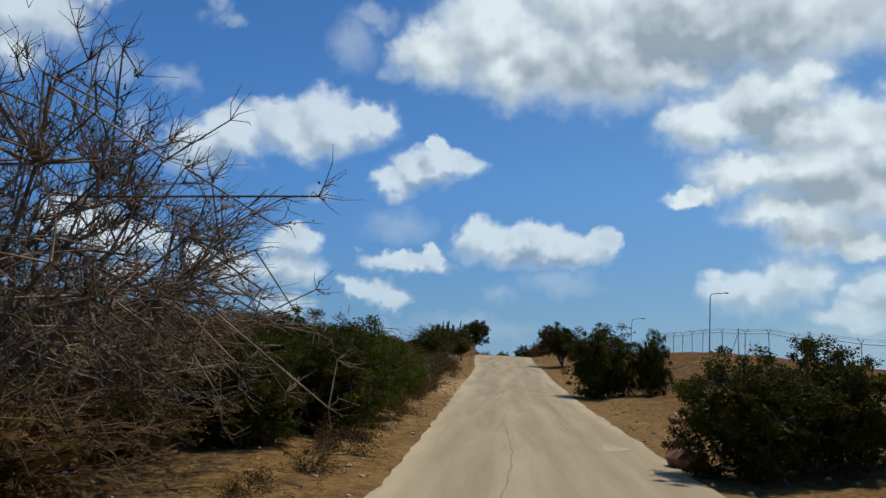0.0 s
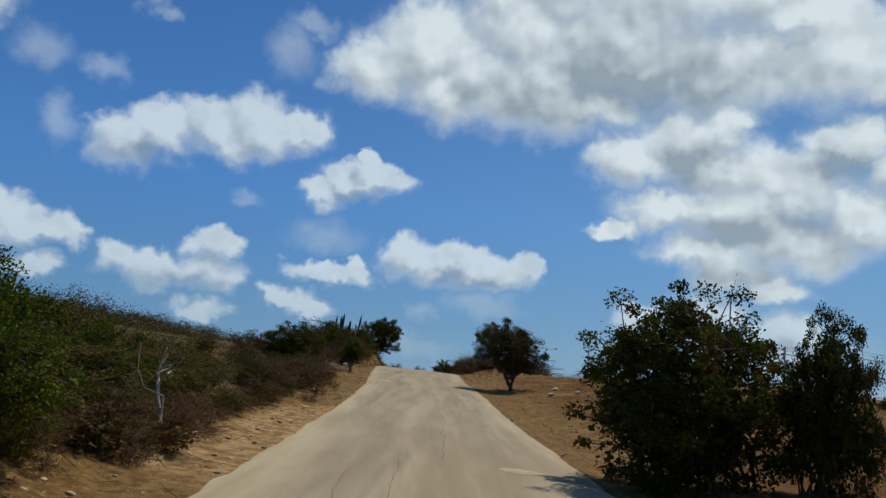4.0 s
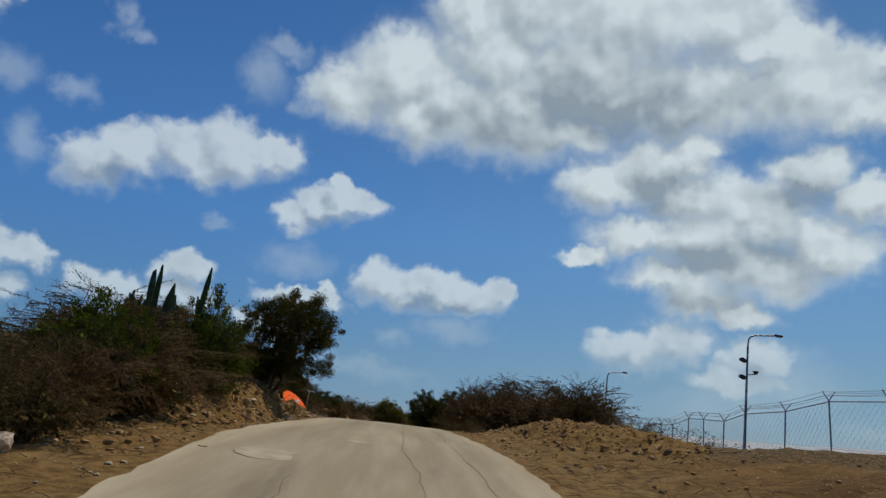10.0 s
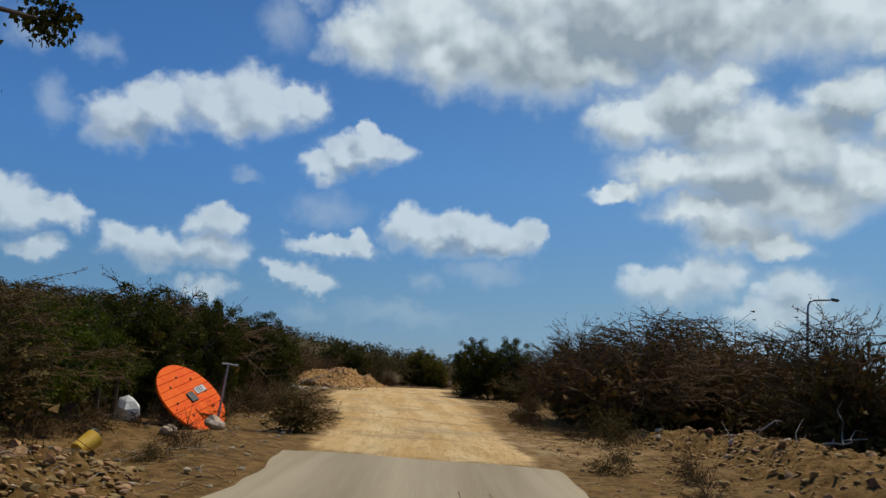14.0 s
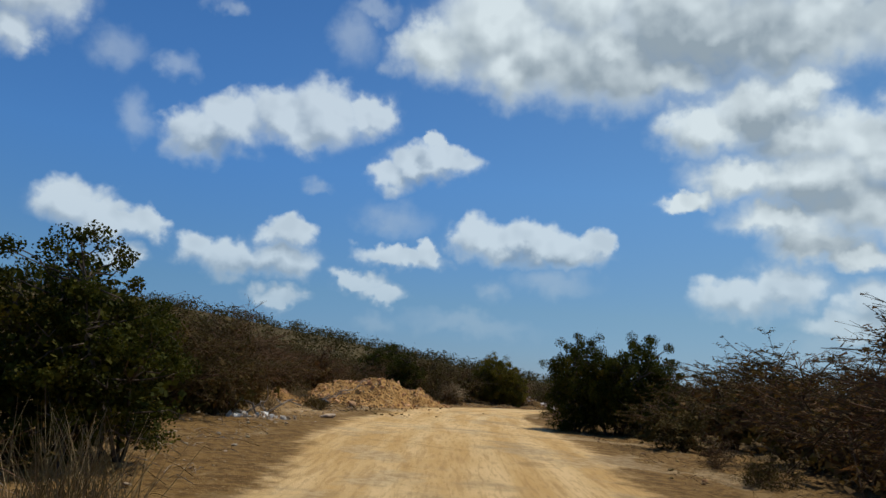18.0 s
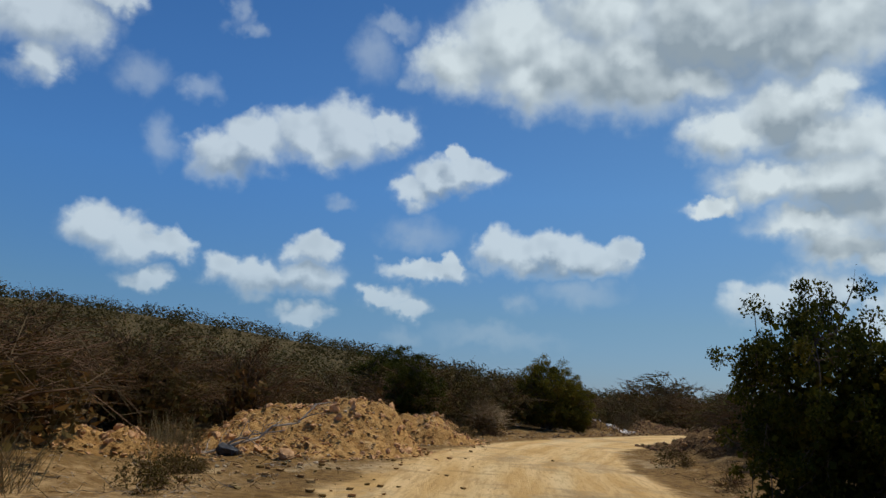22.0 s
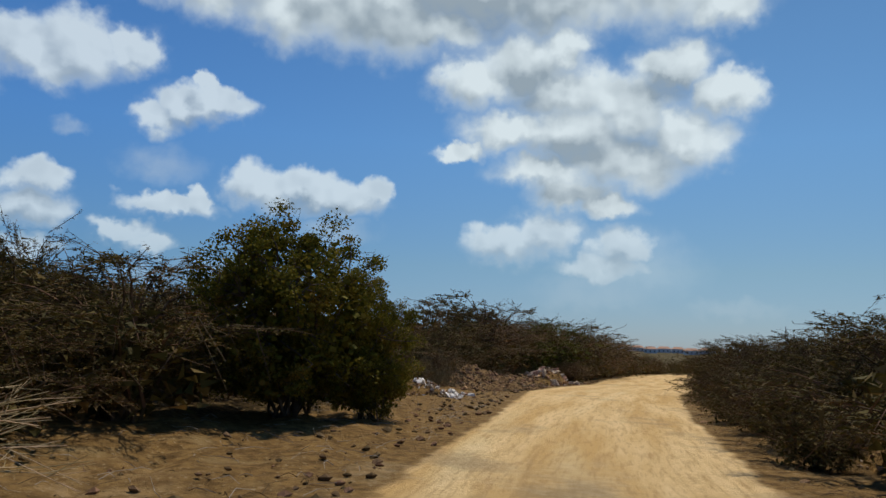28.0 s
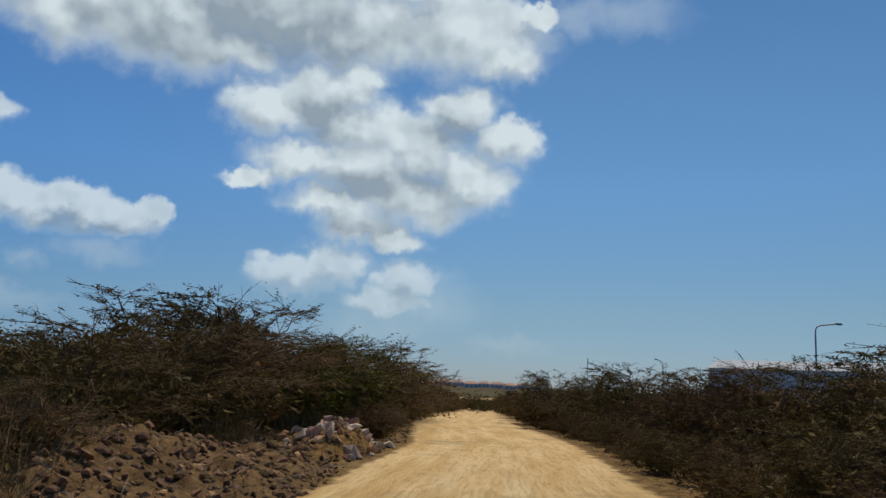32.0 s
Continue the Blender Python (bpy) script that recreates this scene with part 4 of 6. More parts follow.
# ---- plants: each kind is grown two or three times, then copied ----
def grow(kind, n):
    s = 100 * n
    far = n > 1    # lighter builds for the rows behind
    if kind == "thorn_bush":
        if far:
            return acacia("thorn_bush", "grey-brown almost leafless thorn bush, a tangle of dry twigs", "bush", 11 + s, 2.2, 2.6, 14, 190, 3000, 0.085, M_LEAF_DRY, M_TWIG, 0.2)
        return acacia("thorn_bush", "grey-brown almost leafless thorn bush, a tangle of dry twigs", "bush", 11 + s, 2.2, 2.6, 26, 460, 4800, 0.06, M_LEAF_DRY, M_TWIG, 0.2)
    if kind == "acacia_bush":
        if far:
            return acacia("acacia_bush", "olive-brown feathery acacia bush with a flat wind-combed top", "bush", 12 + s, 2.5, 2.75, 12, 150, 7500, 0.10, M_LEAF_OLIVE, M_TWIG)
        return acacia("acacia_bush", "olive-brown feathery acacia bush with a flat wind-combed top", "bush", 12 + s, 2.5, 2.75, 20, 380, 15000, 0.07, M_LEAF_OLIVE, M_TWIG)
    if kind == "green_acacia":
        return acacia("green_acacia", "feathery green acacia bush with thin bowed stems", "bush", 23 + s, 2.5, 2.75, 20, 380, 15000, 0.07, M_LEAF_FRESH, M_TWIG, 0.2)
    if kind == "green_bush":
        return bush("green_bush", "dense dark green leafy bush on dry soil", "bush", 13 + s, 1.9, 3.5, 0.05, 5, 16, 270, 450, M_LEAF_DARK, 40000, 0.060, core=3500, core_leaf=2.2, core_fill=0.78, shell=0.30, slim=0.68, stem_r=0.06, twig_r=0.006, twig_len=0.24, clump=0.08, clumps=0.13)
    if kind == "olive_bush":
        return bush("olive_bush", "large yellow-olive leafy bush with dark stems", "bush", 29 + s, 1.95, 4.0, 0.3, 6, 18, 300, 700, M_LEAF_BEND, 62000, 0.056, core=4500, core_leaf=2.2, core_fill=0.8, top_flat=0.45, shell=0.32, slim=0.66, stem_r=0.06, twig_r=0.007, twig_len=0.3, clump=0.08, clumps=0.15)
    if kind == "bright_bush":
        return bush("bright_bush", "fresh green leafy bush with yellow-green patches", "bush", 14 + s, 1.6, 2.6, 0.1, 5, 14, 150, 400, M_LEAF_GREEN, 22000, 0.058, core=1800, core_leaf=2.3, core_fill=0.76, shell=0.34, slim=0.68, stem_r=0.05, twig_r=0.006, twig_len=0.26, clump=0.08, clumps=0.14)
    if kind == "umbrella_tree":
        return bush("umbrella_tree", "small dark tree with several crooked stems and a rounded crown", "tree", 15 + s, 2.6, 5.0, 1.35, 4, 26, 260, 900, M_LEAF_TREE, 120000, 0.047, core=11000, core_low=1.3, core_leaf=1.7, core_fill=0.86, shell=0.32, stem_r=0.10, twig_r=0.008, twig_len=0.34, clump=0.08, trunk_h=1.2, slim=0.62, top_flat=0.45, clumps=0.16, lean=(-0.3, 0.0))
    if kind == "broom_bush":
        return acacia("broom_bush", "pale straw-coloured dry brush combed over by the wind", "bush", 37 + s, 1.6, 1.7, 34, 480, 900, 0.05, M_LEAF_DRY, M_STRAWTWIG, -0.5)
    if kind == "small_tree":
        return bush("small_tree", "small yellow-green tree with a crown on bare dark stems", "tree", 31 + s, 1.0, 2.6, 0.8, 3, 14, 90, 300, M_LEAF_GREEN, 12000, 0.062, core=400, core_low=0.3, shell=0.36, slim=0.6, stem_r=0.05, twig_r=0.006, twig_len=0.22, clump=0.07, trunk_h=0.9, clumps=0.12)
    if kind == "dry_scrub":
        return bush("dry_scrub", "low clump of dry brown scrub and dead twigs", "scrub", 16 + s, 0.75, 0.8, 0.02, 8, 8, 24, 230, M_LEAF_DRY, 500, 0.045, M_TWIG, shell=0.6, stem_r=0.014, twig_r=0.005, twig_len=0.32, clump=0.06, kite=False)
    if kind == "weed_clump":
        return bush("weed_clump", "low olive-green weeds growing by the verge", "scrub", 17 + s, 0.7, 0.65, 0.02, 8, 8, 24, 160, M_LEAF_OLIVE, 1400, 0.05, M_TWIG, shell=0.6, stem_r=0.012, twig_r=0.004, twig_len=0.28, clump=0.07, kite=False)
    if kind == "bare_tree":
        return bush("bare_tree", "tall leafless grey thorn tree with a few green leaves", "tree", 18 + s, 4.6, 5.3, 0.3, 6, 60, 700, 12500, M_LEAF_GREEN, 3600, 0.07, M_BARETWIG, shell=0.45, stem_r=0.06, twig_r=0.006, twig_len=0.36, clump=0.05, trunk_h=0.9, twig_bend=True, wander=0.2)
    if kind == "dry_grass":
        return grass_tuft(19 + s)


def grass_tuft(seed):
    rng = np.random.default_rng(seed)
    root = thing("dry_grass", Matrix(), "tuft of tall dry straw-coloured grass", "grass")
    a = rng.normal(size=(260, 3)) * [0.35, 0.35, 0]
    d = rng.normal(size=(260, 3)) * [0.32, 0.32, 0.1] + [0, 0, 1]
    ln = rng.uniform(0.4, 1.1, (260, 1))
    r = np.full((260, 1), 0.006)
    e = a + d * ln + rng.normal(size=(260, 3)) * [0.15, 0.15, 0.04]
    v, f = tubes(np.concatenate([a, e, r, r * 0.3], 1), 3)
    part("blades", v, f, M_GRASS, root)
    return root


KINDS = {}
TALL = {"olive_bush": 4.0, "green_acacia": 2.75, "thorn_bush": 2.6, "acacia_bush": 2.75, "green_bush": 3.5, "bright_bush": 2.6, "umbrella_tree": 5.0, "small_tree": 2.6, "broom_bush": 1.7, "dry_scrub": 0.8, "weed_clump": 0.65, "dry_grass": 1.0}


def plant(kind, x, y, size=1.0, turn=0.0, tall=1.0, variant=0, sink=0.05):
    key = (kind, variant)
    m = pose(x, y, gz(x, y) - sink, 0, 0, turn)
    full = Vector((size, size, size * tall))
    if key not in KINDS:
        KINDS[key] = grow(kind, variant)
        KINDS[key].matrix_basis = m @ Matrix.Diagonal((*full, 1))
        KINDS[key]["first"] = tuple(full)
        return KINDS[key]
    ob = KINDS[key]
    was = ob["first"]
    return copy_thing(ob, m @ Matrix.Diagonal((full[0] / was[0], full[1] / was[1], full[2] / was[2], 1)))


WIDE = {"olive_bush": 1.95, "green_acacia": 2.5, "acacia_bush": 2.5, "green_bush": 1.9, "bright_bush": 1.6, "umbrella_tree": 2.6, "small_tree": 1.0, "broom_bush": 1.6, "thorn_bush": 2.2}


def grown(kind, x, y, half, top, turn=0.0, variant=0):
    """A single plant of given half width whose crown ends at the height top."""
    size = half / WIDE[kind]
    return plant(kind, x, y, size, turn, (top - gz(x, y) + 0.05) / (TALL[kind] * size), variant)


def thicket(kinds, spots, seed, group, back=False):
    """Plants at spots of x, y and height in metres; the kinds are drawn by lot."""
    r = random.Random(seed)
    for x, y, tall in spots:
        k = r.choice(kinds)
        deep = back or max(float(road_left(y)) - x, x - float(road_right(y))) > 7.5
        size = tall / TALL[k] * r.uniform(0.94, 1.08)
        tagged(plant(k, x, y, size * r.uniform(0.95, 1.2), r.uniform(-40, 40) if "acacia" in k else r.uniform(0, 360), r.uniform(0.85, 0.98), r.randrange(2) + (2 if deep and k in ("acacia_bush", "thorn_bush") else 0)), group=group)


# left of the concrete road
plant("bare_tree", -7.0, 9.6, 0.98, 20)
thicket(("thorn_bush", "acacia_bush"), [(-4.4, 6.4, 1.6), (-5.4, 10.8, 1.6), (-5.6, 5, 2.0)], 4, "roadside scrub")
thicket(("green_acacia", "thorn_bush", "green_acacia", "acacia_bush", "green_acacia"), [(-7.2, 16.6, 2.2), (-6.3, 21.0, 2.3), (-5.6, 23.4, 2.3), (-5.3, 26, 2.5), (-5.6, 29.3, 2.1), (-5.9, 33, 2.1), (-6.1, 36.5, 2.0), (-6.3, 40, 2.0), (-6.6, 43.5, 1.7), (-6.9, 47, 1.6), (-7, 50.5, 1.3), (-6.3, 54, 1.2), (-6.2, 57.5, 1.2)], 1, "roadside scrub")
thicket(("acacia_bush", "thorn_bush"), [(-8.5, 13, 2.6), (-9, 17.5, 2.8), (-9.2, 21.5, 3.4), (-9.4, 26, 3.3), (-9.6, 30.5, 2.9), (-10, 35, 3.2), (-10.3, 39.5, 2.7), (-10.5, 44, 2.8), (-10.8, 48.5, 2.4), (-10.6, 53, 1.7), (-10.2, 58, 1.2), (-11, 63, 1.3)], 5, "roadside scrub", True)
plant("bright_bush", -5.4, 34.5, 0.82, 10)
grown("green_bush", -6.85, 64.5, 1.7, 6.15, 30)
grown("green_bush", -3.75, 15.8, 1.4, 2.75, 40, 1)
grown("bright_bush", -3.7, 18.8, 0.95, 2.15, 10, 1)
grown("green_bush", -4.6, 13.2, 1.2, 2.3, 0, 1)
grown("bright_bush", -4.0, 20.3, 1.45, 3.35, 40, 1)
grown("green_acacia", -4.6, 21.9, 1.3, 3.7, 40, 1)
grown("green_bush", -5.4, 18.6, 1.5, 3.3, 120)
grown("bright_bush", -4.1, 27.8, 1.0, 2.75, 80)
grown("bright_bush", -4.7, 33.0, 1.2, 3.35, 30, 1)
grown("bright_bush", -4.5, 16.3, 1.2, 2.5, 70)
grown("green_bush", -4.6, 23.4, 1.3, 3.2, 140, 1)
grown("bright_bush", -5.4, 38.4, 1.3, 3.4, 200, 1)
thicket(("thorn_bush", "green_acacia", "acacia_bush"), [(float(road_left(y)) - 2.0, y, 0.8) for y in (27, 30.5, 34, 37.5, 41, 44.5, 48, 51.5)], 16, "low scrub on the verge")
r = random.Random(17)
thicket(("thorn_bush", "acacia_bush", "thorn_bush"), [(float(road_left(y)) - r.uniform(1.2, 2.6), y, r.uniform(0.6, 1.0)) for y in [25.5 + 1.3 * i for i in range(12)]], 76, "low scrub on the verge")
# right of it
plant("green_bush", 3.9, 13.2, 0.66, 0, 0.9)
plant("green_bush", 5.5, 13.8, 0.70, 200, 0.9, variant=1)
plant("green_bush", 4.7, 39.6, 1.12, 60, 0.92)
grown("green_bush", 6.97, 38.74, 0.95, 5.08, 150, 1)
grown("umbrella_tree", 4.35, 65.5, 2.0, 7.55, 0)
grown("small_tree", 30, 81, 0.95, 9.2, 60, 1)
# round the crest
thicket(("thorn_bush", "acacia_bush", "thorn_bush", "green_acacia"), [(-5.3, 52.6, 1.1), (-6.6, 55.4, 1.5), (-5.6, 57.0, 1.2), (-7.4, 58.6, 1.2), (-6.1, 60.2, 1.1), (-5.2, 62.2, 0.9), (-8.6, 61.4, 1.3), (-9.4, 65.6, 1.3), (-8.2, 68.2, 1.1), (-6.6, 68.6, 1.0), (-9.2, 72.0, 1.3), (-7.2, 74.6, 1.3), (-8.8, 77.2, 1.6)], 71, "scrub below the crest")
thicket(("thorn_bush", "thorn_bush", "acacia_bush", "bright_bush"), [(-5.9, 82.8, 1.7), (-6.5, 86.8, 2.1), (-7.8, 84.0, 2.0), (-5.9, 88.8, 2.3), (-8.6, 87.0, 2.9), (-5.6, 80.9, 1.9)], 72, "bushes on the bank")
grown("bright_bush", -5.30, 84.56, 1.1, 8.72, 20, 1)
grown("bright_bush", -5.75, 80.6, 0.6, 7.45, 70)
thicket(("thorn_bush", "acacia_bush", "thorn_bush", "green_acacia"), [(-5.4, 76.2, 1.2), (-5.9, 78.4, 1.4), (-6, 80.6, 1.8), (-6.3, 83, 2.0), (-7.2, 78, 0.8), (-7.4, 84.5, 1.4), (-7.6, 81, 1.0), (-6.9, 88.5, 2.0), (-6.6, 91.2, 1.9)], 15, "bushes on the bank")
thicket(("thorn_bush", "thorn_bush", "acacia_bush"), [(-4.7, 55, 1.1), (-5, 58, 1.2), (-5.5, 61, 1.2), (-4.5, 60.3, 0.8), (-6, 67, 1.1), (-6.8, 70.5, 1.2), (-6.3, 73, 1.0), (-7.7, 72.5, 1.3)], 14, "low scrub on the verge")
for x, y, k, z in ((-5.2, 109.2, "dry_scrub", 1.3), (-6.0, 111, "dry_scrub", 1.5), (-5.6, 107.4, "dry_scrub", 1.2), (-4.7, 111.6, "weed_clump", 1.2), (-6.9, 114.2, "dry_scrub", 1.4), (-5.5, 114.8, "dry_grass", 0.9), (-7.4, 117, "dry_scrub", 1.3), (4.2, 108.5, "weed_clump", 1.3), (3.6, 104.8, "weed_clump", 1.2), (4.6, 112.8, "dry_scrub", 1.3)):
    plant(k, x, y, z, 40 * x, variant=1)
grown("small_tree", -4.35, 69.4, 0.82, 6.1, 15)
thicket(("thorn_bush", "acacia_bush", "bright_bush"), [(-6.4, 77.4, 1.3), (-8.4, 75, 1.2), (-6.2, 80.6, 1.7), (-8.6, 80.5, 1.1), (-6.7, 83.6, 1.8), (-9.4, 85, 1.3), (-6.8, 87, 2.1), (-8.6, 89.5, 1.2), (-7, 92.5, 2.0), (-9, 94, 2.8), (-11.5, 79, 1.3), (-12, 90, 1.3)], 2, "bushes on the bank")
plant("bright_bush", -7.2, 82.4, 0.85, 15, variant=1)
grown("umbrella_tree", -4.45, 90.0, 1.85, 9.75, 180, 1)
thicket(("acacia_bush", "thorn_bush", "green_acacia", "green_bush"), [(-6.6, 97.5, 2.2), (-7.6, 101.5, 2.2), (-7.6, 105.5, 1.8), (-9.5, 99, 3.2), (-10, 104, 2.7), (-8.4, 109, 3.1), (-10.6, 113, 3.3), (-13, 108, 1.8)], 6, "bushes behind the cable drum")
plant("bright_bush", -6.9, 99.6, 0.75, 60)
grown("green_bush", -7.22, 104.88, 1.5, 8.80, 60, 0)
grown("bright_bush", -7.62, 103.08, 1.2, 8.35, 20, 1)
grown("green_bush", -6.53, 107.75, 1.0, 8.93, 150, 1)
plant("green_bush", -8.9, 112.4, 1.0, 70, 0.9)
grown("acacia_bush", -3.2, 103.6, 1.0, 7.05, 30)
grown("green_bush", -7.2, 117.4, 1.75, 9.3, 10, 1)
grown("green_bush", -6.7, 109.6, 1.1, 8.85, 100)
# right of the end of the concrete
grown("thorn_bush", 4.49, 113.53, 2.0, 10.02, 60, 0)
grown("thorn_bush", 4.53, 115.71, 1.8, 9.72, 160, 1)
grown("thorn_bush", 9.88, 106.98, 2.2, 10.32, 100, 0)
grown("thorn_bush", 5.88, 110.74, 2.2, 9.93, 10, 1)
thicket(("thorn_bush",), [(5.4, 109.6, 3.4), (5.2, 113, 2.5), (5.6, 116.5, 2.9), (6.1, 120, 2.7), (6.6, 123.5, 2.6)], 3, "thorn bushes by the track")
thicket(("thorn_bush",), [(7.6, 111, 3.8), (8.2, 115, 4.1), (8.6, 119.4, 4.5), (9, 124, 4.7), (10.4, 109.5, 3.3), (11.4, 113.5, 3.5), (12, 118, 4.2), (12.6, 123, 4.8), (13.4, 109, 1.8), (14.6, 113.5, 2.1), (6.8, 127, 2.8), (9.5, 128.5, 3.6)], 53, "thorn bushes by the track", True)
plant("acacia_bush", 10.2, 106.8, 0.95, 20, variant=1)
grown("green_bush", 2.3, 139.7, 1.75, 10.2, 40)
grown("green_bush", 4.4, 139.4, 2.0, 10.45, 120, 1)
# open ground with the spoil heaps
thicket(("thorn_bush", "acacia_bush", "thorn_bush"), [(-10.0, 126.5, 2.6), (-10.6, 130, 2.8), (-11.6, 133.4, 2.9), (-12.4, 137, 3.0), (-13, 140.5, 3.0), (-12.6, 144.5, 2.7), (-12.6, 149, 2.5), (-12, 153.5, 2.3), (-10.4, 157, 2.6), (-8.6, 160.5, 2.6)], 7, "thorn scrub behind the spoil heaps")
thicket(("thorn_bush", "acacia_bush", "thorn_bush"), [(-12.6, 127.5, 3.5), (-14, 133, 3.6), (-16, 139, 3.0), (-16.5, 145, 3.4), (-16, 151, 3.1), (-15, 157, 2.2), (-12.5, 161.5, 2.4)], 57, "thorn scrub behind the spoil heaps", True)
thicket(("thorn_bush", "acacia_bush"), [(4.4, 147.2, 2.5), (5.6, 150.6, 2.7), (5.2, 154.2, 2.0), (6.6, 158, 2.6)], 8, "scrub inside the bend")
thicket(("thorn_bush", "acacia_bush"), [(8.4, 147, 3.0), (9, 152, 3.1), (10, 157, 3.3), (8, 143.5, 3.5), (12, 145, 4.2), (13, 151, 4.0), (8, 132.5, 4.2), (11, 136, 4.5), (7, 135, 3.0), (4.6, 131.4, 2.0)], 58, "scrub inside the bend", True)
# round the bend
grown("green_bush", -7.66, 159.90, 1.5, 9.71, 15, 1)
grown("acacia_bush", -6.90, 173.00, 1.6, 10.35, 0, 0)
grown("thorn_bush", -11.06, 147.95, 1.8, 9.67, 60, 0)
grown("thorn_bush", -13.55, 141.4, 1.9, 9.6, 60, 1)
grown("acacia_bush", -11.84, 144.68, 2.0, 9.08, 10, 1)
grown("thorn_bush", -9.4, 130.4, 2.1, 9.7, 30, 1)
grown("acacia_bush", -8.9, 128.0, 1.7, 9.1, 0, 1)
grown("olive_bush", -1.6, 171.3, 2.25, 10.5, 180)
grown("olive_bush", 0.2, 171.9, 1.1, 9.2, 50, 1)
thicket(("thorn_bush", "thorn_bush", "acacia_bush"), [(-0.6, 177.4, 1.1), (1.1, 178.4, 0.8), (-1.8, 179.4, 1.5), (0.0, 180.4, 1.3), (0.8, 176.0, 0.7), (-2.4, 176.2, 1.4), (3.4, 184.6, 1.2), (5.0, 186.8, 1.3), (0.6, 183.9, 1.5), (9.0, 194.0, 1.1)], 77, "brush behind the rubble")
grown("broom_bush", -4.6, 161.2, 1.1, 7.85, 0)
thicket(("thorn_bush", "acacia_bush"), [(-4.2, 169.4, 3.1), (-5.6, 166.2, 2.1), (-6.2, 170, 3.3), (-3.6, 174, 3.2), (-8.4, 166.5, 3.3), (-7.5, 173, 3.3), (-1, 176.8, 3.2), (-4.5, 178.5, 3.2)], 9, "bushes by the bend")
plant("green_bush", -10.2, 167.0, 1.15, 80, 0.95, variant=1)
thicket(("acacia_bush", "green_acacia", "thorn_bush", "acacia_bush"), [(-0.6, 182.6, 1.9), (1.6, 185.4, 1.9), (3.8, 188.6, 2.2), (5.8, 190.6, 2.7), (8, 194, 3.5), (9.8, 198, 4.0), (11.6, 202, 4.5), (14.2, 205.5, 4.6), (17.2, 209.6, 4.6), (20.2, 213.5, 5.0), (23.4, 218, 5.0), (26.6, 223, 5.0), (29.6, 228.5, 5.2), (33, 235, 5.5)], 10, "acacia scrub by the track")
thicket(("acacia_bush", "acacia_bush", "thorn_bush"), [(-2.4, 184, 1.5), (0.2, 189, 1.9), (2.6, 194, 2.4), (5.4, 199, 2.9), (8, 204.5, 4.1), (11, 210, 4.6), (15, 215.5, 5.5), (19, 221, 5.8), (23, 228, 6.0)], 60, "acacia scrub by the track", True)
thicket(("acacia_bush", "acacia_bush", "thorn_bush"), [(7.6, 164.2, 2.4), (10, 168, 2.8), (12.6, 172.2, 2.0), (15, 176, 2.3), (17.6, 180.2, 2.7), (20.2, 184.6, 3.1), (22.4, 189, 3.1), (25.2, 193.8, 3.1), (28, 198.6, 3.1), (31, 204, 3.4), (34, 209.4, 3.6), (37.2, 215, 3.9), (40.4, 221, 4.0), (44, 228, 4.2)], 11, "acacia hedge by the track")
thicket(("acacia_bush", "acacia_bush", "thorn_bush"), [(11.5, 163.5, 2.9), (14, 167.5, 2.9), (16.8, 171.6, 3.0), (19.6, 176, 3.2), (22.4, 180.6, 3.5), (25.2, 185.4, 4.4), (28, 190.4, 3.9), (31, 195.8, 3.9), (34.4, 201.6, 3.9), (38, 208, 4.0)], 61, "acacia hedge by the track", True)
r = random.Random(31)
thicket(("acacia_bush", "acacia_bush", "thorn_bush"), [(float(road_right(y)) + 1.1 + r.uniform(0, 0.7), y, r.uniform(1.0, 1.5)) for y in [166 + 2.3 * i for i in range(23)]], 12, "low front of the hedge")
thicket(("acacia_bush", "thorn_bush"), [(float(road_left(y)) - 1.2 - r.uniform(0, 0.8), y, r.uniform(1.0, 1.7)) for y in [201 + 2.8 * i for i in range(9)]], 13, "low front of the hedge")
# the track runs on between scrub and out of sight
r = random.Random(33)
thicket(("acacia_bush", "thorn_bush"), [(float(road_left(y)) - 1.6 - 3.2 * k - r.uniform(0, 1.0), y, r.uniform(2.6, 3.6) + 0.5 * k) for y in [232 + 5.5 * i for i in range(13)] for k in range(2)], 73, "scrub along the far track", True)
thicket(("acacia_bush", "thorn_bush"), [(float(road_right(y)) + 1.6 + 3.2 * k + r.uniform(0, 1.0), y, r.uniform(2.4, 3.2) + 0.5 * k) for y in [218 + 5.5 * i for i in range(15)] for k in range(2)], 74, "scrub along the far track", True)
thicket(("acacia_bush",), [(66 + 3.4 * i, 296 + 1.5 * (i % 3), 3.4) for i in range(7)], 75, "scrub along the far track", True)
# low growth along the verges
r = random.Random(21)
for y in [9 + 1.9 * i for i in range(27)]:
    plant(r.choice(("weed_clump", "dry_scrub", "dry_scrub")), float(road_left(y)) - r.uniform(0.9, 2.0), y + r.uniform(-0.6, 0.6), r.uniform(0.5, 1.0), r.uniform(0, 360), variant=r.randrange(2))
for i in range(46):
    y = r.uniform(92, 162)
    plant(r.choice(("dry_scrub", "weed_clump", "dry_scrub", "dry_scrub", "dry_grass", "weed_clump")), float(road_left(y)) - r.uniform(0.6, 4.5), y, r.uniform(0.5, 1.1), r.uniform(0, 360), variant=r.randrange(2))
for i in range(44):
    y = r.uniform(96, 205)
    plant(r.choice(("dry_scrub", "weed_clump", "dry_scrub")), float(road_right(y)) + r.uniform(0.7, 3.0), y, r.uniform(0.5, 1.1), r.uniform(0, 360), variant=r.randrange(2))
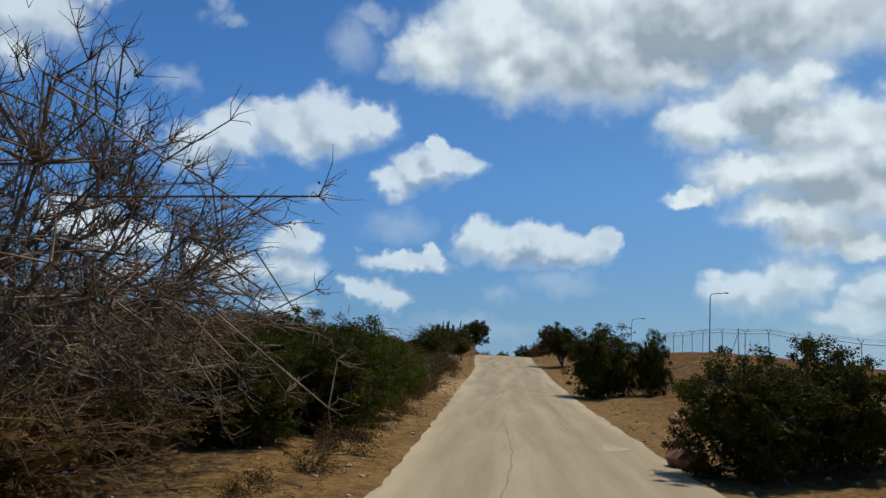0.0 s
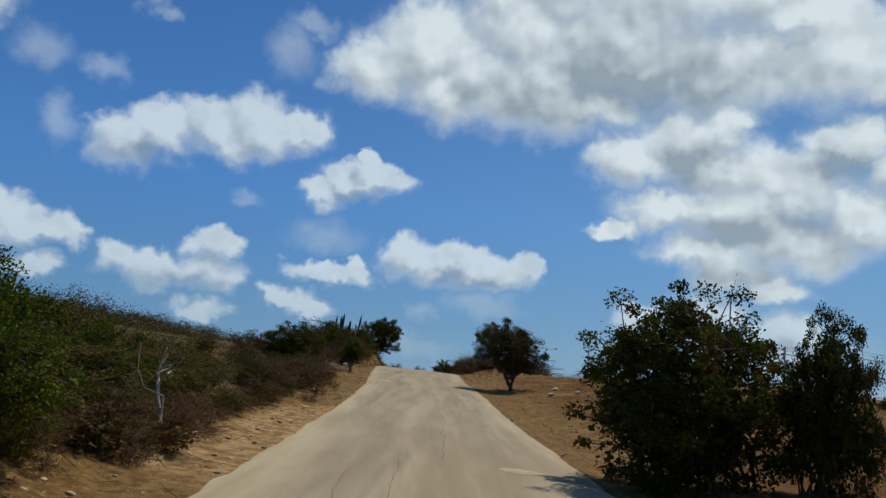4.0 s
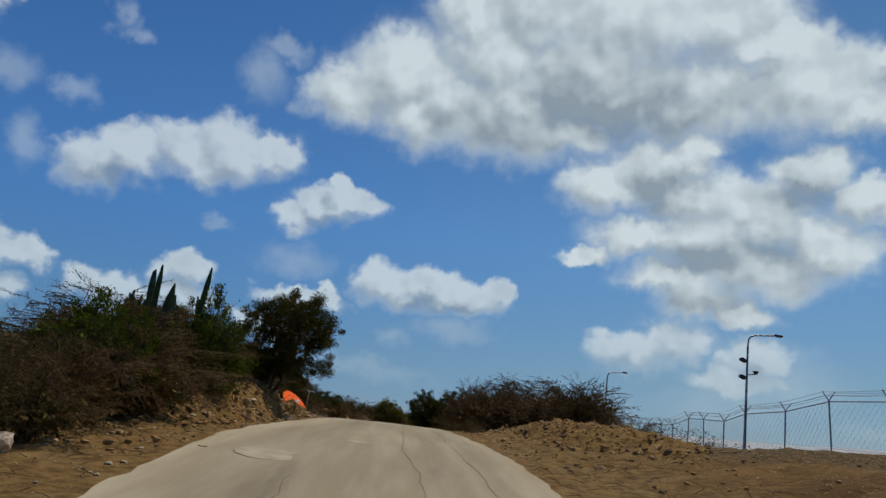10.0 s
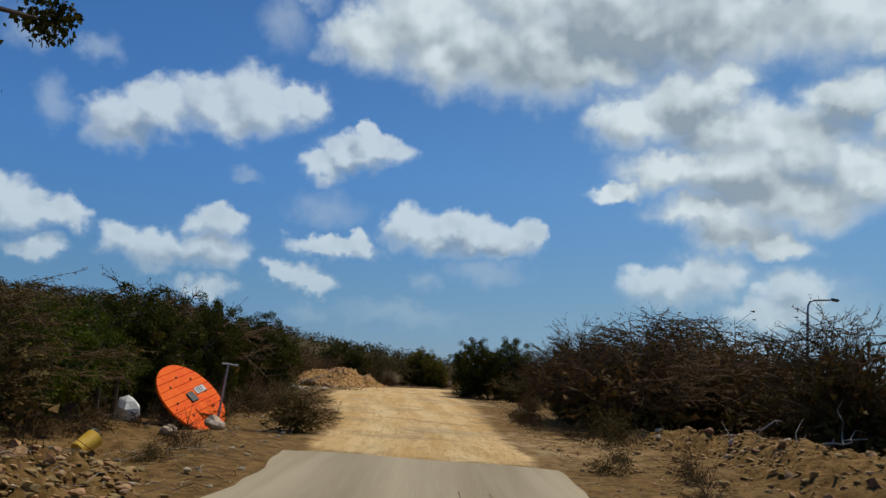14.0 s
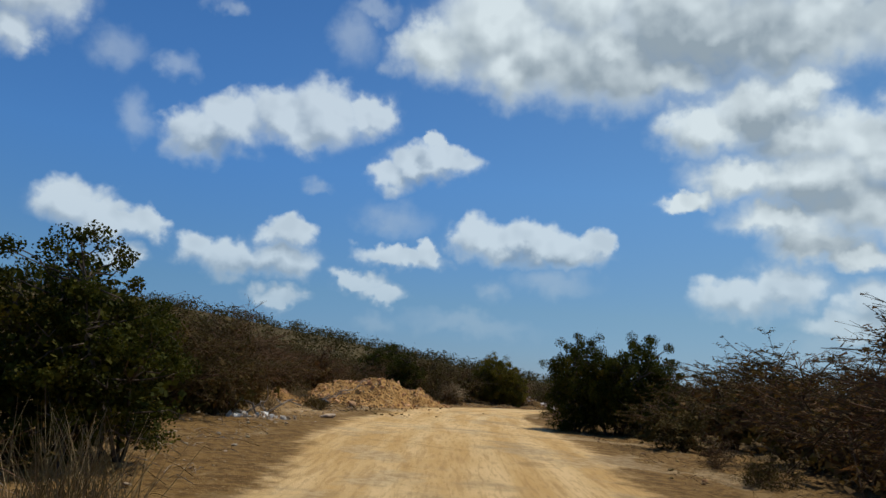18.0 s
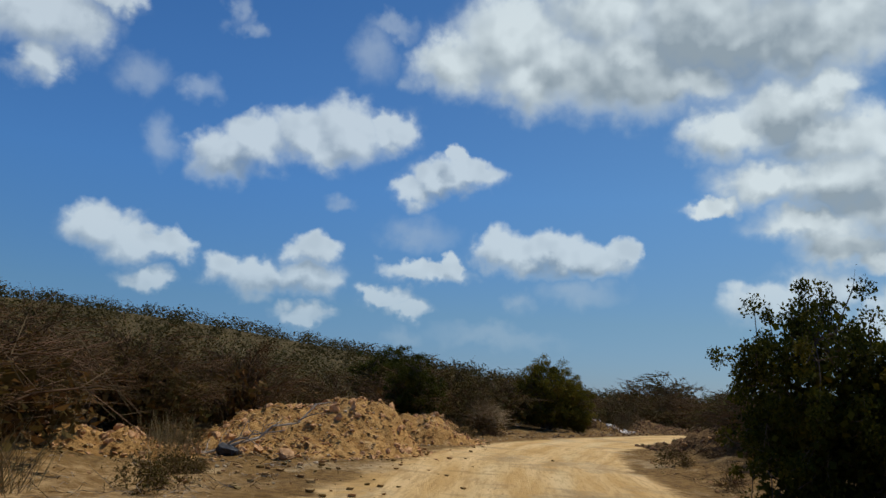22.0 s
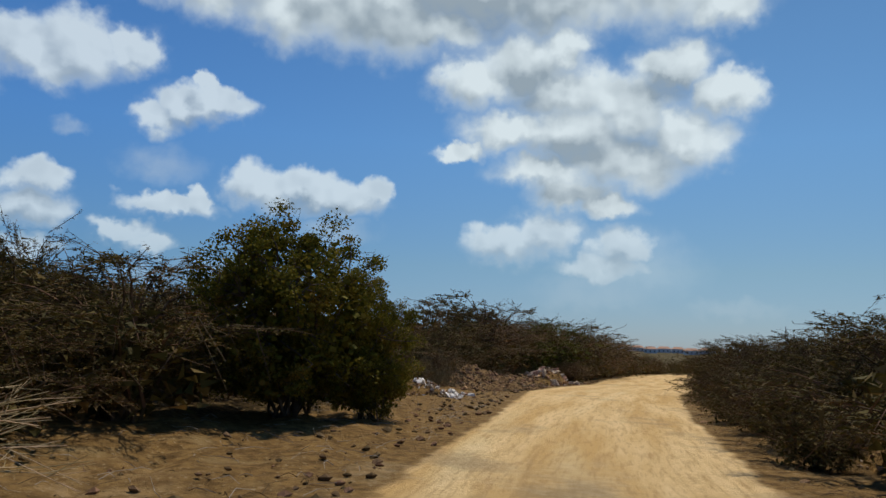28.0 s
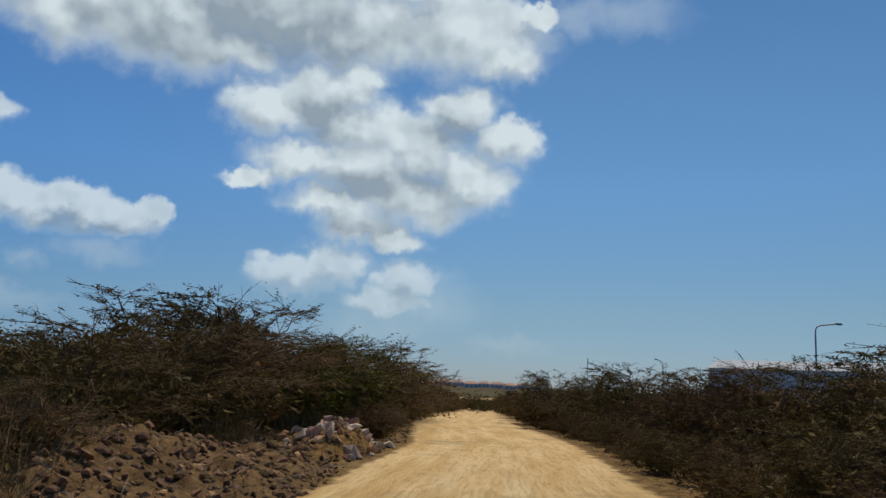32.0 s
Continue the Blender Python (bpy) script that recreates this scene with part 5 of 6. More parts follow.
for i in range(34):
    y = r.uniform(182, 215)
    plant(r.choice(("dry_scrub", "dry_scrub", "weed_clump", "dry_grass")), float(road_left(y)) - r.uniform(2.6, 5.0), y, r.uniform(0.7, 1.2), r.uniform(0, 360), variant=r.randrange(2))


# far scrub on the slopes: nobody could count it
def far_scrub(name, label, seed, count, spots, cards, size):
    rng = np.random.default_rng(seed)
    at, grain = [], []
    for _ in range(count):
        x, y, h = spots(rng)
        w = h * rng.uniform(0.55, 0.95)
        # the nearer it stands, the finer its leaves
        k = min(1.25, max(0.5, max(float(road_left(y)) - x, x - float(road_right(y))) / 48))
        n = int(cards / k ** 2)
        at.append(in_dome(rng, n, w, h, 0.0, 0.45, 0.5) + [x, y, gz(x, y) - 0.1])
        grain.append(np.full((n, 1), size * k))
    v, f = leaves(np.concatenate(at), np.concatenate(grain), rng, 0.6, 0.0, 0.5, False)
    ob = part(name, v, f, M_HAZEWOOD)
    return tagged(ob, label, "scrub", kind="stuff")


def left_slope(rng):
    y = rng.uniform(0, 300)
    return float(road_left(y)) - (25 + 145 * rng.uniform(0, 1) ** 1.5), y, rng.uniform(1.6, 3.2)


def right_slope(rng):
    y = rng.uniform(128, 330)
    return float(road_right(y)) + (9.5 + 90 * rng.uniform(0, 1) ** 1.3), y, rng.uniform(1.4, 3.0)


def far_edge(rng):
    a = radians(rng.uniform(-70, 75))
    d = rng.uniform(230, 420) if rng.uniform() < 0.6 else rng.uniform(560, 680)
    return 5 + math.sin(a) * d, 110 + math.cos(a) * d, rng.uniform(1.8, 3.6)


def ridge(rng):
    u, w = rng.uniform(-190, 190), rng.normal() * 38 - 10
    return -70 + 0.83 * u - 0.56 * w, 285 + 0.56 * u + 0.83 * w, rng.uniform(1.8, 3.6)


far_scrub("hillside_scrub", "olive and grey-brown scrub covering the hillside", 41, 2000, left_slope, 85, 0.27)
far_scrub("lowland_scrub", "olive and brown scrub spreading over the low ground", 42, 900, right_slope, 80, 0.29)
far_scrub("ridge_scrub", "dull green scrub covering the far ridge", 44, 1300, ridge, 60, 0.42)
far_scrub("distant_scrub", "distant hazy scrub along the skyline", 43, 700, far_edge, 45, 0.4)

# ---- the fence on the rise ----
FENCE = [(33, 18), (27.5, 36), (23, 53), (17.4, 72), (15.2, 99), (17.5, 126), (26, 152)]


def along(points, step):
    out = []
    for (x0, y0), (x1, y1) in zip(points, points[1:]):
        d = math.hypot(x1 - x0, y1 - y0)
        n = max(1, round(d / step))
        out += [(x0 + (x1 - x0) * i / n, y0 + (y1 - y0) * i / n) for i in range(n)]
    return out + [points[-1]]


def fence_post_mesh():
    h = 1.85
    segs = [(0, 0, -0.2, 0, 0, h, 0.032, 0.032), (0, 0, h - 0.02, -0.26, 0, h + 0.32, 0.022, 0.018), (0, 0, h - 0.02, 0.26, 0, h + 0.32, 0.022, 0.018)]
    return tubes(segs, 6)


fence = thing("security_fence", pose(0, 0, 0), "galvanised chain-link fence with forked posts and barbed wire", "fence")
spots = along(FENCE, 3.1)
tops = []
pv, pf = fence_post_mesh()
first_post = None
for i, (x, y) in enumerate(spots):
    j = min(i, len(spots) - 2)
    turn = math.degrees(math.atan2(spots[j + 1][1] - spots[j][1], spots[j + 1][0] - spots[j][0])) + 90
    m = pose(x, y, gz(x, y), 1.5 * math.sin(i * 2.3), 1.5 * math.sin(i * 3.1), turn)
    if first_post is None:
        first_post = part("post", pv, pf, M_STEEL, fence)
        ob = first_post
    else:
        ob = new("post", first_post.data)
        ob.parent = fence
    ob.matrix_basis = m
    tops.append(m)


def strand(name, off, r, mat, sag=0.0):
    segs = []
    for a, b in zip(tops, tops[1:]):
        p, q = a @ Vector(off), b @ Vector(off)
        mid = (p + q) / 2 - Vector((0, 0, sag))
        segs += [(*p, *mid, r, r), (*mid, *q, r, r)]
    v, f = tubes(segs, 4)
    part(name, v, f, mat, fence)


strand("top_rail", (0, 0, 1.8), 0.024, M_STEEL)
strand("bottom_wire", (0, 0, 0.1), 0.008, M_STEEL)
for z, x in ((2.14, -0.24), (2.02, -0.14), (2.14, 0.24), (2.02, 0.14)):
    strand("barbed_wire", (x, 0, z), 0.007, M_STEEL, 0.02)
# the netting: two families of slanting wires
net = []
for a, b in zip(tops, tops[1:]):
    p0, q0 = a @ Vector((0, 0, 0.1)), b @ Vector((0, 0, 0.1))
    p1, q1 = a @ Vector((0, 0, 1.78)), b @ Vector((0, 0, 1.78))
    n = 10
    for k in range(-5, n):
        for flip in (0, 1):
            u0, u1 = k / n, (k + 5) / n
            w0, w1 = 0.0, 1.0
            if u0 < 0:
                w0 = -u0 / (u1 - u0)
                u0 = 0
            if u1 > 1:
                w1 = w0 + (1 - u0) / (5 / n)
                u1 = 1
            if flip:
                u0, u1 = 1 - u0, 1 - u1
            s = (p0.lerp(q0, u0)).lerp(p1.lerp(q1, u0), w0)
            e = (p0.lerp(q0, u1)).lerp(p1.lerp(q1, u1), min(w1, 1))
            net.append((*s, *e, 0.0035, 0.0035))
v, f = tubes(net, 3)
part("netting", v, f, M_STEEL, fence, "thin chain-link netting")
# a braced corner post
x, y = 19.0, 66.5
v, f = tubes([(x, y, gz(x, y) - 0.2, x, y, gz(x, y) + 2.3, 0.05, 0.05), (x, y, gz(x, y) + 1.9, x - 0.4, y - 1.6, gz(x, y), 0.03, 0.03), (x, y, gz(x, y) + 1.9, x - 0.3, y + 1.6, gz(x, y), 0.03, 0.03)], 6)
part("corner_brace", v, f, M_STEEL, fence)


plate = thing("warning_sign", pose(22.9, 53.3, gz(22.9, 53.3) + 1.45, 0, 0, -18), "small red warning plate wired to the fence", "sign")
bm = bmesh.new()
bmesh.ops.create_cube(bm, size=1, matrix=Matrix.Translation((0, -0.04, 0)) @ Matrix.Diagonal((0.22, 0.012, 0.17, 1)))
bmesh.ops.bevel(bm, geom=bm.edges[:], offset=0.004, segments=1, affect="EDGES")
bm_part("plate", bm, M_RED, plate)


# ---- street lamps ----
def street_lamp(x, y, h, aim, lean=0.0, devices=False):
    root = thing("street_lamp", pose(x, y, gz(x, y), 0, lean, aim), "tall grey steel street lamp with a bent arm", "lamp", "street lamps behind the fence")
    bend = [(0, 0, h - 0.5), (0.03, 0, h - 0.22), (0.14, 0, h - 0.06), (0.34, 0, h + 0.02), (0.95, 0, h + 0.10), (1.35, 0, h + 0.16)]
    segs = [(0, 0, -0.2, 0, 0, 1.0, 0.075, 0.07), (0, 0, 1.0, 0, 0, h - 0.5, 0.06, 0.045)]
    segs += [(*a, *b, 0.04, 0.036) for a, b in zip(bend, bend[1:])]
    v, f = tubes(segs, 8)
    part("pole", v, f, M_STEEL, root, smooth=True)
    bm = bmesh.new()
    bmesh.ops.create_cube(bm, size=1, matrix=Matrix.Translation((1.48, 0, h + 0.17)) @ Matrix.Diagonal((0.42, 0.16, 0.09, 1)))
    bmesh.ops.bevel(bm, geom=bm.edges[:], offset=0.03, segments=2, affect="EDGES")
    head = bm_part("lamp_head", bm, M_LAMPGREY, root)
    bm = bmesh.new()
    bmesh.ops.create_cube(bm, size=1, matrix=Matrix.Translation((1.50, 0, h + 0.12)) @ Matrix.Diagonal((0.28, 0.11, 0.03, 1)))
    bmesh.ops.bevel(bm, geom=bm.edges[:], offset=0.012, segments=2, affect="EDGES")
    bm_part("lens", bm, M_WHITEWALL, head, "pale lens under the lamp head")
    if devices:
        for z, s, name in ((h * 0.78, -1, "floodlight"), (h * 0.64, -1, "floodlight")):
            bm = bmesh.new()
            bmesh.ops.create_cube(bm, size=1, matrix=Matrix.Translation((s * 0.2, 0, z)) @ Euler((0, 0.35, 0)).to_matrix().to_4x4() @ Matrix.Diagonal((0.30, 0.28, 0.14, 1)))
            bmesh.ops.bevel(bm, geom=bm.edges[:], offset=0.03, segments=2, affect="EDGES")
            bm_part(name, bm, M_LAMPGREY, root)
        bm = bmesh.new()
        bmesh.ops.create_cone(bm, cap_ends=True, segments=14, radius1=0.07, radius2=0.14, depth=0.14, matrix=Matrix.Translation((0.42, 0, h * 0.69)))
        bmesh.ops.create_cone(bm, cap_ends=True, segments=8, radius1=0.02, radius2=0.02, depth=0.4, matrix=Matrix.Translation((0.2, 0, h * 0.67)) @ Euler((0, radians(80), 0)).to_matrix().to_4x4())
        bm_part("camera_dome", bm, M_LAMPGREY, root)
        v, f = tubes([(0, -0.07, 0.4, 0, -0.07, h * 0.45, 0.02, 0.02)], 5)
        part("cable", v, f, M_LAMPGREY, root)
    return root


street_lamp(17.9, 71.6, 5.3, 6, 1.0)
street_lamp(15.0, 98.7, 11.75 - gz(15.0, 98.7), 6, 1.5, True)
street_lamp(13.6, 116.8, 11.4 - gz(13.6, 116.8), 24, 0.5)
street_lamp(44.6, 204.0, 6.4, -20, 0.5)
street_lamp(60, 232, 6.0, 200, 0.0)
street_lamp(70, 262, 6.0, 200, 0.0)
pole = thing("mast", pose(86.3, 276.4, gz(86.3, 276.4)), "slim grey steel mast far off", "mast")
v, f = tubes([(0, 0, -0.3, 0, 0, 9.3, 0.12, 0.07)], 8)
part("pole", v, f, M_STEEL, pole)


# ---- cactus ----
def cactus(x, y, stems, seed, h):
    rng = np.random.default_rng(seed)
    root = thing("column_cactus", pose(x, y, gz(x, y) - 0.05), "clump of tall grey-green column cacti", "cactus", "cacti on the bank")
    for i in range(stems):
        a = rng.uniform(0, 6.28)
        r = rng.uniform(0.0, 0.9)
        foot = Vector((r * math.cos(a), r * math.sin(a), 0))
        tip = foot + Vector((rng.normal() * 0.22, rng.normal() * 0.2, h * rng.uniform(0.62, 1.0)))
        ribs, rings = 14, 9
        vs, fs = [], []
        for k in range(rings + 1):
            t = k / rings
            c = foot.lerp(tip, t) + Vector((0.10 * math.sin(t * 3 + i), 0.08 * math.sin(t * 2.5 + i * 2), 0))
            rad = 0.072 * (0.8 + 0.3 * math.sin(t * 3.0)) * (1 if k < rings else 0.35)
            for j in range(ribs):
                w = rad * (1.0 if j % 2 else 0.72)
                vs.append((c.x + w * math.cos(j * 2 * math.pi / ribs), c.y + w * math.sin(j * 2 * math.pi / ribs), c.z))
        for k in range(rings):
            for j in range(ribs):
                fs.append((k * ribs + j, k * ribs + (j + 1) % ribs, (k + 1) * ribs + (j + 1) % ribs, (k + 1) * ribs + j))
        fs.append(tuple(range(rings * ribs, (rings + 1) * ribs)))
        part("stem", vs, fs, M_CACTUS, root)
    return root


cactus(-6.6, 85.0, 11, 3, 3.45)
cactus(-8.1, 88.0, 9, 4, 2.9)
cactus(-6.3, 88.4, 4, 5, 3.0)


# ---- the cable drum and what lies round it ----
def disc_boards(root, name, radius, thick, boards, mat, hole=0.14):
    """A round flange made of straight boards, in the plane x = 0."""
    w = 2 * radius / boards
    for i in range(boards):
        a, b = -radius + i * w + 0.006, -radius + (i + 1) * w - 0.006
        n = 6
        vs = []
        for k in range(n + 1):
            z = a + (b - a) * k / n
            half = math.sqrt(max(radius ** 2 - z ** 2, 0.0004))
            vs += [(0, -half, z), (0, half, z), (thick, -half, z), (thick, half, z)]
        fs = []
        for k in range(n):
            o, p = 4 * k, 4 * k + 4
            fs += [(o, o + 1, p + 1, p), (o + 2, p + 2, p + 3, o + 3), (o, p, p + 2, o + 2), (o + 1, o + 3, p + 3, p + 1)]
        fs += [(0, 2, 3, 1), (4 * n, 4 * n + 1, 4 * n + 3, 4 * n + 2)]
        part(name, vs, fs, mat, root)


drum = thing("cable_drum", pose(-5.23, 102.98, gz(-5.23, 102.98) + 0.55, 20, -43, -27), "big wooden cable drum with a bright orange flange, lying tilted", "cable drum")
disc_boards(drum, "flange_board", 0.80, 0.05, 10, M_ORANGE)
v, f = tubes([(-0.62, 0, 0, 0.02, 0, 0, 0.36, 0.36)], 20)
part("core", v, f, M_DRUMCORE, drum, "dark weathered barrel of staves")
bm = bmesh.new()
bmesh.ops.create_cube(bm, size=1, matrix=Matrix.Translation((0.065, 0, 0)) @ Matrix.Diagonal((0.03, 0.22, 0.22, 1)))
bmesh.ops.bevel(bm, geom=bm.edges[:], offset=0.01, segments=1, affect="EDGES")
bm_part("hub_plate", bm, M_BLACK, drum, "dark hub plate with the axle hole")
bm = bmesh.new()
bmesh.ops.create_cube(bm, size=1, matrix=Matrix.Translation((0.057, 0.38, 0.08)) @ Matrix.Diagonal((0.012, 0.34, 0.14, 1)))
paper = bm_part("paper_label", bm, M_WHITEBAG, drum, "torn white paper label with unreadable print")
for i in range(4):
    bm = bmesh.new()
    bmesh.ops.create_cube(bm, size=1, matrix=Matrix.Translation((0.066, 0.36, 0.12 - 0.027 * i)) @ Matrix.Diagonal((0.006, 0.24 - 0.04 * (i % 2), 0.010, 1)))
    bm_part("print_bar", bm, M_BLACK, paper)
for a in range(8):
    bm = bmesh.new()
    bmesh.ops.create_cone(bm, cap_ends=True, segments=8, radius1=0.022, radius2=0.018, depth=0.03, matrix=Matrix.Translation((0.06, 0.5 * math.cos(a * 0.785), 0.5 * math.sin(a * 0.785))) @ Euler((0, radians(90), 0)).to_matrix().to_4x4())
    bm_part("bolt", bm, M_RUST, drum)

stake = thing("steel_stake", pose(-4.72, 103.2, gz(-4.72, 103.2), 0, 4, 20), "slim grey steel stake with a short crossbar", "stake")
v, f = tubes([(0, 0, -0.2, 0, 0, 1.25, 0.025, 0.022)], 8)
part("shaft", v, f, M_STEEL, stake)
v, f = tubes([(-0.12, 0, 1.24, 0.2, 0, 1.24, 0.02, 0.02)], 8)
part("crossbar", v, f, M_STEEL, stake)
bench = thing("scrap_bench", pose(-7.0, 101.6, gz(-7.0, 101.6), 0, 0, -8), "rusty sheet-metal top on rough dark legs", "scrap")
bm = bmesh.new()
bmesh.ops.create_cube(bm, size=1, matrix=Matrix.Translation((0, 0, 0.78)) @ Matrix.Diagonal((1.7, 0.7, 0.05, 1)))
bmesh.ops.bevel(bm, geom=bm.edges[:], offset=0.012, segments=1, affect="EDGES")
bm_part("top", bm, M_RUST, bench)
for lx, ly in ((-0.75, -0.28), (0.75, -0.28), (-0.75, 0.28), (0.75, 0.28)):
    v, f = tubes([(lx, ly, -0.1, lx, ly, 0.76, 0.05, 0.045)], 6)
    part("leg", v, f, M_DRUMCORE, bench)
bm = bmesh.new()
bmesh.ops.create_cube(bm, size=1, matrix=Matrix.Translation((-0.35, 0, 0.36)) @ Matrix.Diagonal((0.9, 0.55, 0.72, 1)))
bmesh.ops.bevel(bm, geom=bm.edges[:], offset=0.03, segments=2, affect="EDGES")
bm_part("box", bm, M_BLACK, bench, "dark box under the sheet")


def lump(name, x, y, size, mat, seed, label, category, sink=0.3, group="", squash=1.0, jag=0.28, lift=0.0, fine=2):
    rng = np.random.default_rng(seed)
    bm = bmesh.new()
    bmesh.ops.create_icosphere(bm, subdivisions=fine, radius=0.5)
    off = rng.uniform(0, 50, 3)
    for v in bm.verts:
        n = noise.noise(v.co * 2.2 + Vector(off)) * jag * 1.6 + noise.noise(v.co * 5 + Vector(off)) * jag * 0.6
        v.co = v.co * (1 + n)
        v.co.z *= 0.75 * squash
    ob = bm_part(name, bm, mat)
    ob.matrix_basis = pose(x, y, gz(x, y) + size[2] * (0.38 * squash - sink * 0.5) + lift, rng.uniform(-15, 15), rng.uniform(-15, 15), rng.uniform(0, 360)) @ Matrix.Diagonal((*size, 1))
    return tagged(ob, label, category, group)


lump("sack", -6.15, 102.2, (0.55, 0.45, 0.75), M_WHITEBAG, 5, "crumpled white plastic sack leaning on the drum", "sack")
bucket = thing("bucket", pose(-5.0, 98.0, gz(-5.0, 98.0) + 0.12, 0, 62, 70), "dented yellow plastic bucket lying on its side", "bucket")
bm = bmesh.new()
bmesh.ops.create_cone(bm, cap_ends=True, segments=20, radius1=0.10, radius2=0.13, depth=0.30)
bmesh.ops.delete(bm, geom=[f for f in bm.faces if len(f.verts) > 4 and f.calc_center_median().z > 0], context="FACES")
bmesh.ops.solidify(bm, geom=bm.faces[:], thickness=0.012)
bm_part("shell", bm, M_YELLOW, bucket)
v, f = tubes([(0.13 * math.cos(i * math.pi / 8), 0, 0.14 + 0.12 * math.sin(i * math.pi / 8), 0.13 * math.cos((i + 1) * math.pi / 8), 0, 0.14 + 0.12 * math.sin((i + 1) * math.pi / 8), 0.006, 0.006) for i in range(8)], 5)
part("handle", v, f, M_STEEL, bucket)


# ---- far buildings ----
def hall(x, y, turn, w, d, h, blue=True):
    root = thing("warehouse", pose(x, y, gz(x, y), 0, 0, turn), "long pale sheet-metal warehouse with a blue end and low roof" if blue else "low grey shed with a shallow sheet roof", "warehouse")
    bm = bmesh.new()
    bmesh.ops.create_cube(bm, size=1, matrix=Matrix.Translation((0, 0, h / 2 - 0.5)) @ Matrix.Diagonal((w, d, h + 1, 1)))
    wall = bm_part("wall", bm, M_WHITEWALL if blue else M_GREYWALL, root)
    vs = [(-w / 2 - 0.4, -d / 2 - 0.4, h), (w / 2 + 0.4, -d / 2 - 0.4, h), (w / 2 + 0.4, d / 2 + 0.4, h), (-w / 2 - 0.4, d / 2 + 0.4, h), (-w / 2 - 0.4, 0, h + d * 0.09), (w / 2 + 0.4, 0, h + d * 0.09)]
    part("roof", vs, [(0, 1, 5, 4), (2, 3, 4, 5), (0, 4, 3), (1, 2, 5), (3, 2, 1, 0)], M_ROOF, root)
    if blue:
        bm = bmesh.new()
        bmesh.ops.create_cube(bm, size=1, matrix=Matrix.Translation((w * 0.26, -d / 2 - 0.06, h * 0.68)) @ Matrix.Diagonal((w * 0.46, 0.1, h * 0.58, 1)))
        bm_part("blue_cladding", bm, M_BLUE, root, "blue sheet cladding")
    else:
        bm = bmesh.new()
        bmesh.ops.create_cube(bm, size=1, matrix=Matrix.Translation((-w * 0.18, -d / 2 - 0.07, h * 0.55)) @ Matrix.Diagonal((1.3, 0.06, 0.9, 1)))
        bm_part("sign_board", bm, M_BLUE, wall, "blue sign board with pale bars")
        for k in range(2):
            bm = bmesh.new()
            bmesh.ops.create_cube(bm, size=1, matrix=Matrix.Translation((-w * 0.18, -d / 2 - 0.105, h * 0.55 + 0.18 - 0.36 * k)) @ Matrix.Diagonal((0.9, 0.01, 0.12, 1)))
            bm_part("print_bar", bm, M_WHITEBAG, wall)
    for i in range(int(w / 2.5)):
        bm = bmesh.new()
        bmesh.ops.create_cube(bm, size=1, matrix=Matrix.Translation((-w / 2 + 1.2 + i * 2.5, -d / 2 - 0.03, h * 0.4)) @ Matrix.Diagonal((0.08, 0.05, h * 0.8, 1)))
        bm_part("rib", bm, M_ROOF, wall)
    return root


hall(131, 256, -57, 50, 22, 8.8)
hall(46, 152, -35, 30, 14, 2.4, False)


def cottage(x, y, turn, w, lift):
    root = thing("house", pose(x, y, gz(x, y) + lift, 0, 0, turn), "small far-off house with an orange tiled roof", "house", "houses on the far ridge")
    bm = bmesh.new()
    bmesh.ops.create_cube(bm, size=1, matrix=Matrix.Translation((0, 0, 0.5)) @ Matrix.Diagonal((w, 8, 6, 1)))
    wall = bm_part("wall", bm, M_WHITEWALL, root)
    vs = [(-w / 2 - 0.5, -4.5, 3.5), (w / 2 + 0.5, -4.5, 3.5), (w / 2 + 0.5, 4.5, 3.5), (-w / 2 - 0.5, 4.5, 3.5), (-w / 2 + 2, 0, 5.6), (w / 2 - 2, 0, 5.6)]
    part("roof", vs, [(0, 1, 5, 4), (2, 3, 4, 5), (0, 4, 3), (1, 2, 5), (3, 2, 1, 0)], M_TILE, root)
    for i in range(3):
        bm = bmesh.new()
        bmesh.ops.create_cube(bm, size=1, matrix=Matrix.Translation((-w / 3 + i * w / 3, -4.03, 1.6)) @ Matrix.Diagonal((1.3, 0.1, 1.3, 1)))
        bm_part("window", bm, M_LAMPGREY, wall)
    return root


for i in range(11):
    a, d = radians(25.5 + 0.95 * i), 690 + 25 * math.sin(i * 2.2)
    cottage(5 + d * math.sin(a), 174 + d * math.cos(a), -28 + 9 * math.sin(i * 1.7), 11 + 3 * math.sin(i * 3.1), -2.9)

# ---- spoil heaps, rubble and stones ----
ROCKS = []
for k in range(6):
    rng = np.random.default_rng(700 + k)
    bm = bmesh.new()
    bmesh.ops.create_icosphere(bm, subdivisions=1, radius=0.5)
    off = Vector(rng.uniform(0, 40, 3))
    for v in bm.verts:
        v.co = v.co * (1 + 0.75 * noise.noise(v.co * 2.0 + off))
    # broken faces
    for _ in range(7):
        d = Vector(rng.normal(size=3)).normalized()
        cut = rng.uniform(0.20, 0.36)
        for v in bm.verts:
            over = v.co.dot(d) - cut
            if over > 0:
                v.co -= d * over
    for v in bm.verts:
        v.co *= 1.4
        v.co.z *= 0.7
    me = bpy.data.meshes.new("stone")
    bm.to_mesh(me)
    bm.free()
    ROCKS.append(me)
TINTS = {}


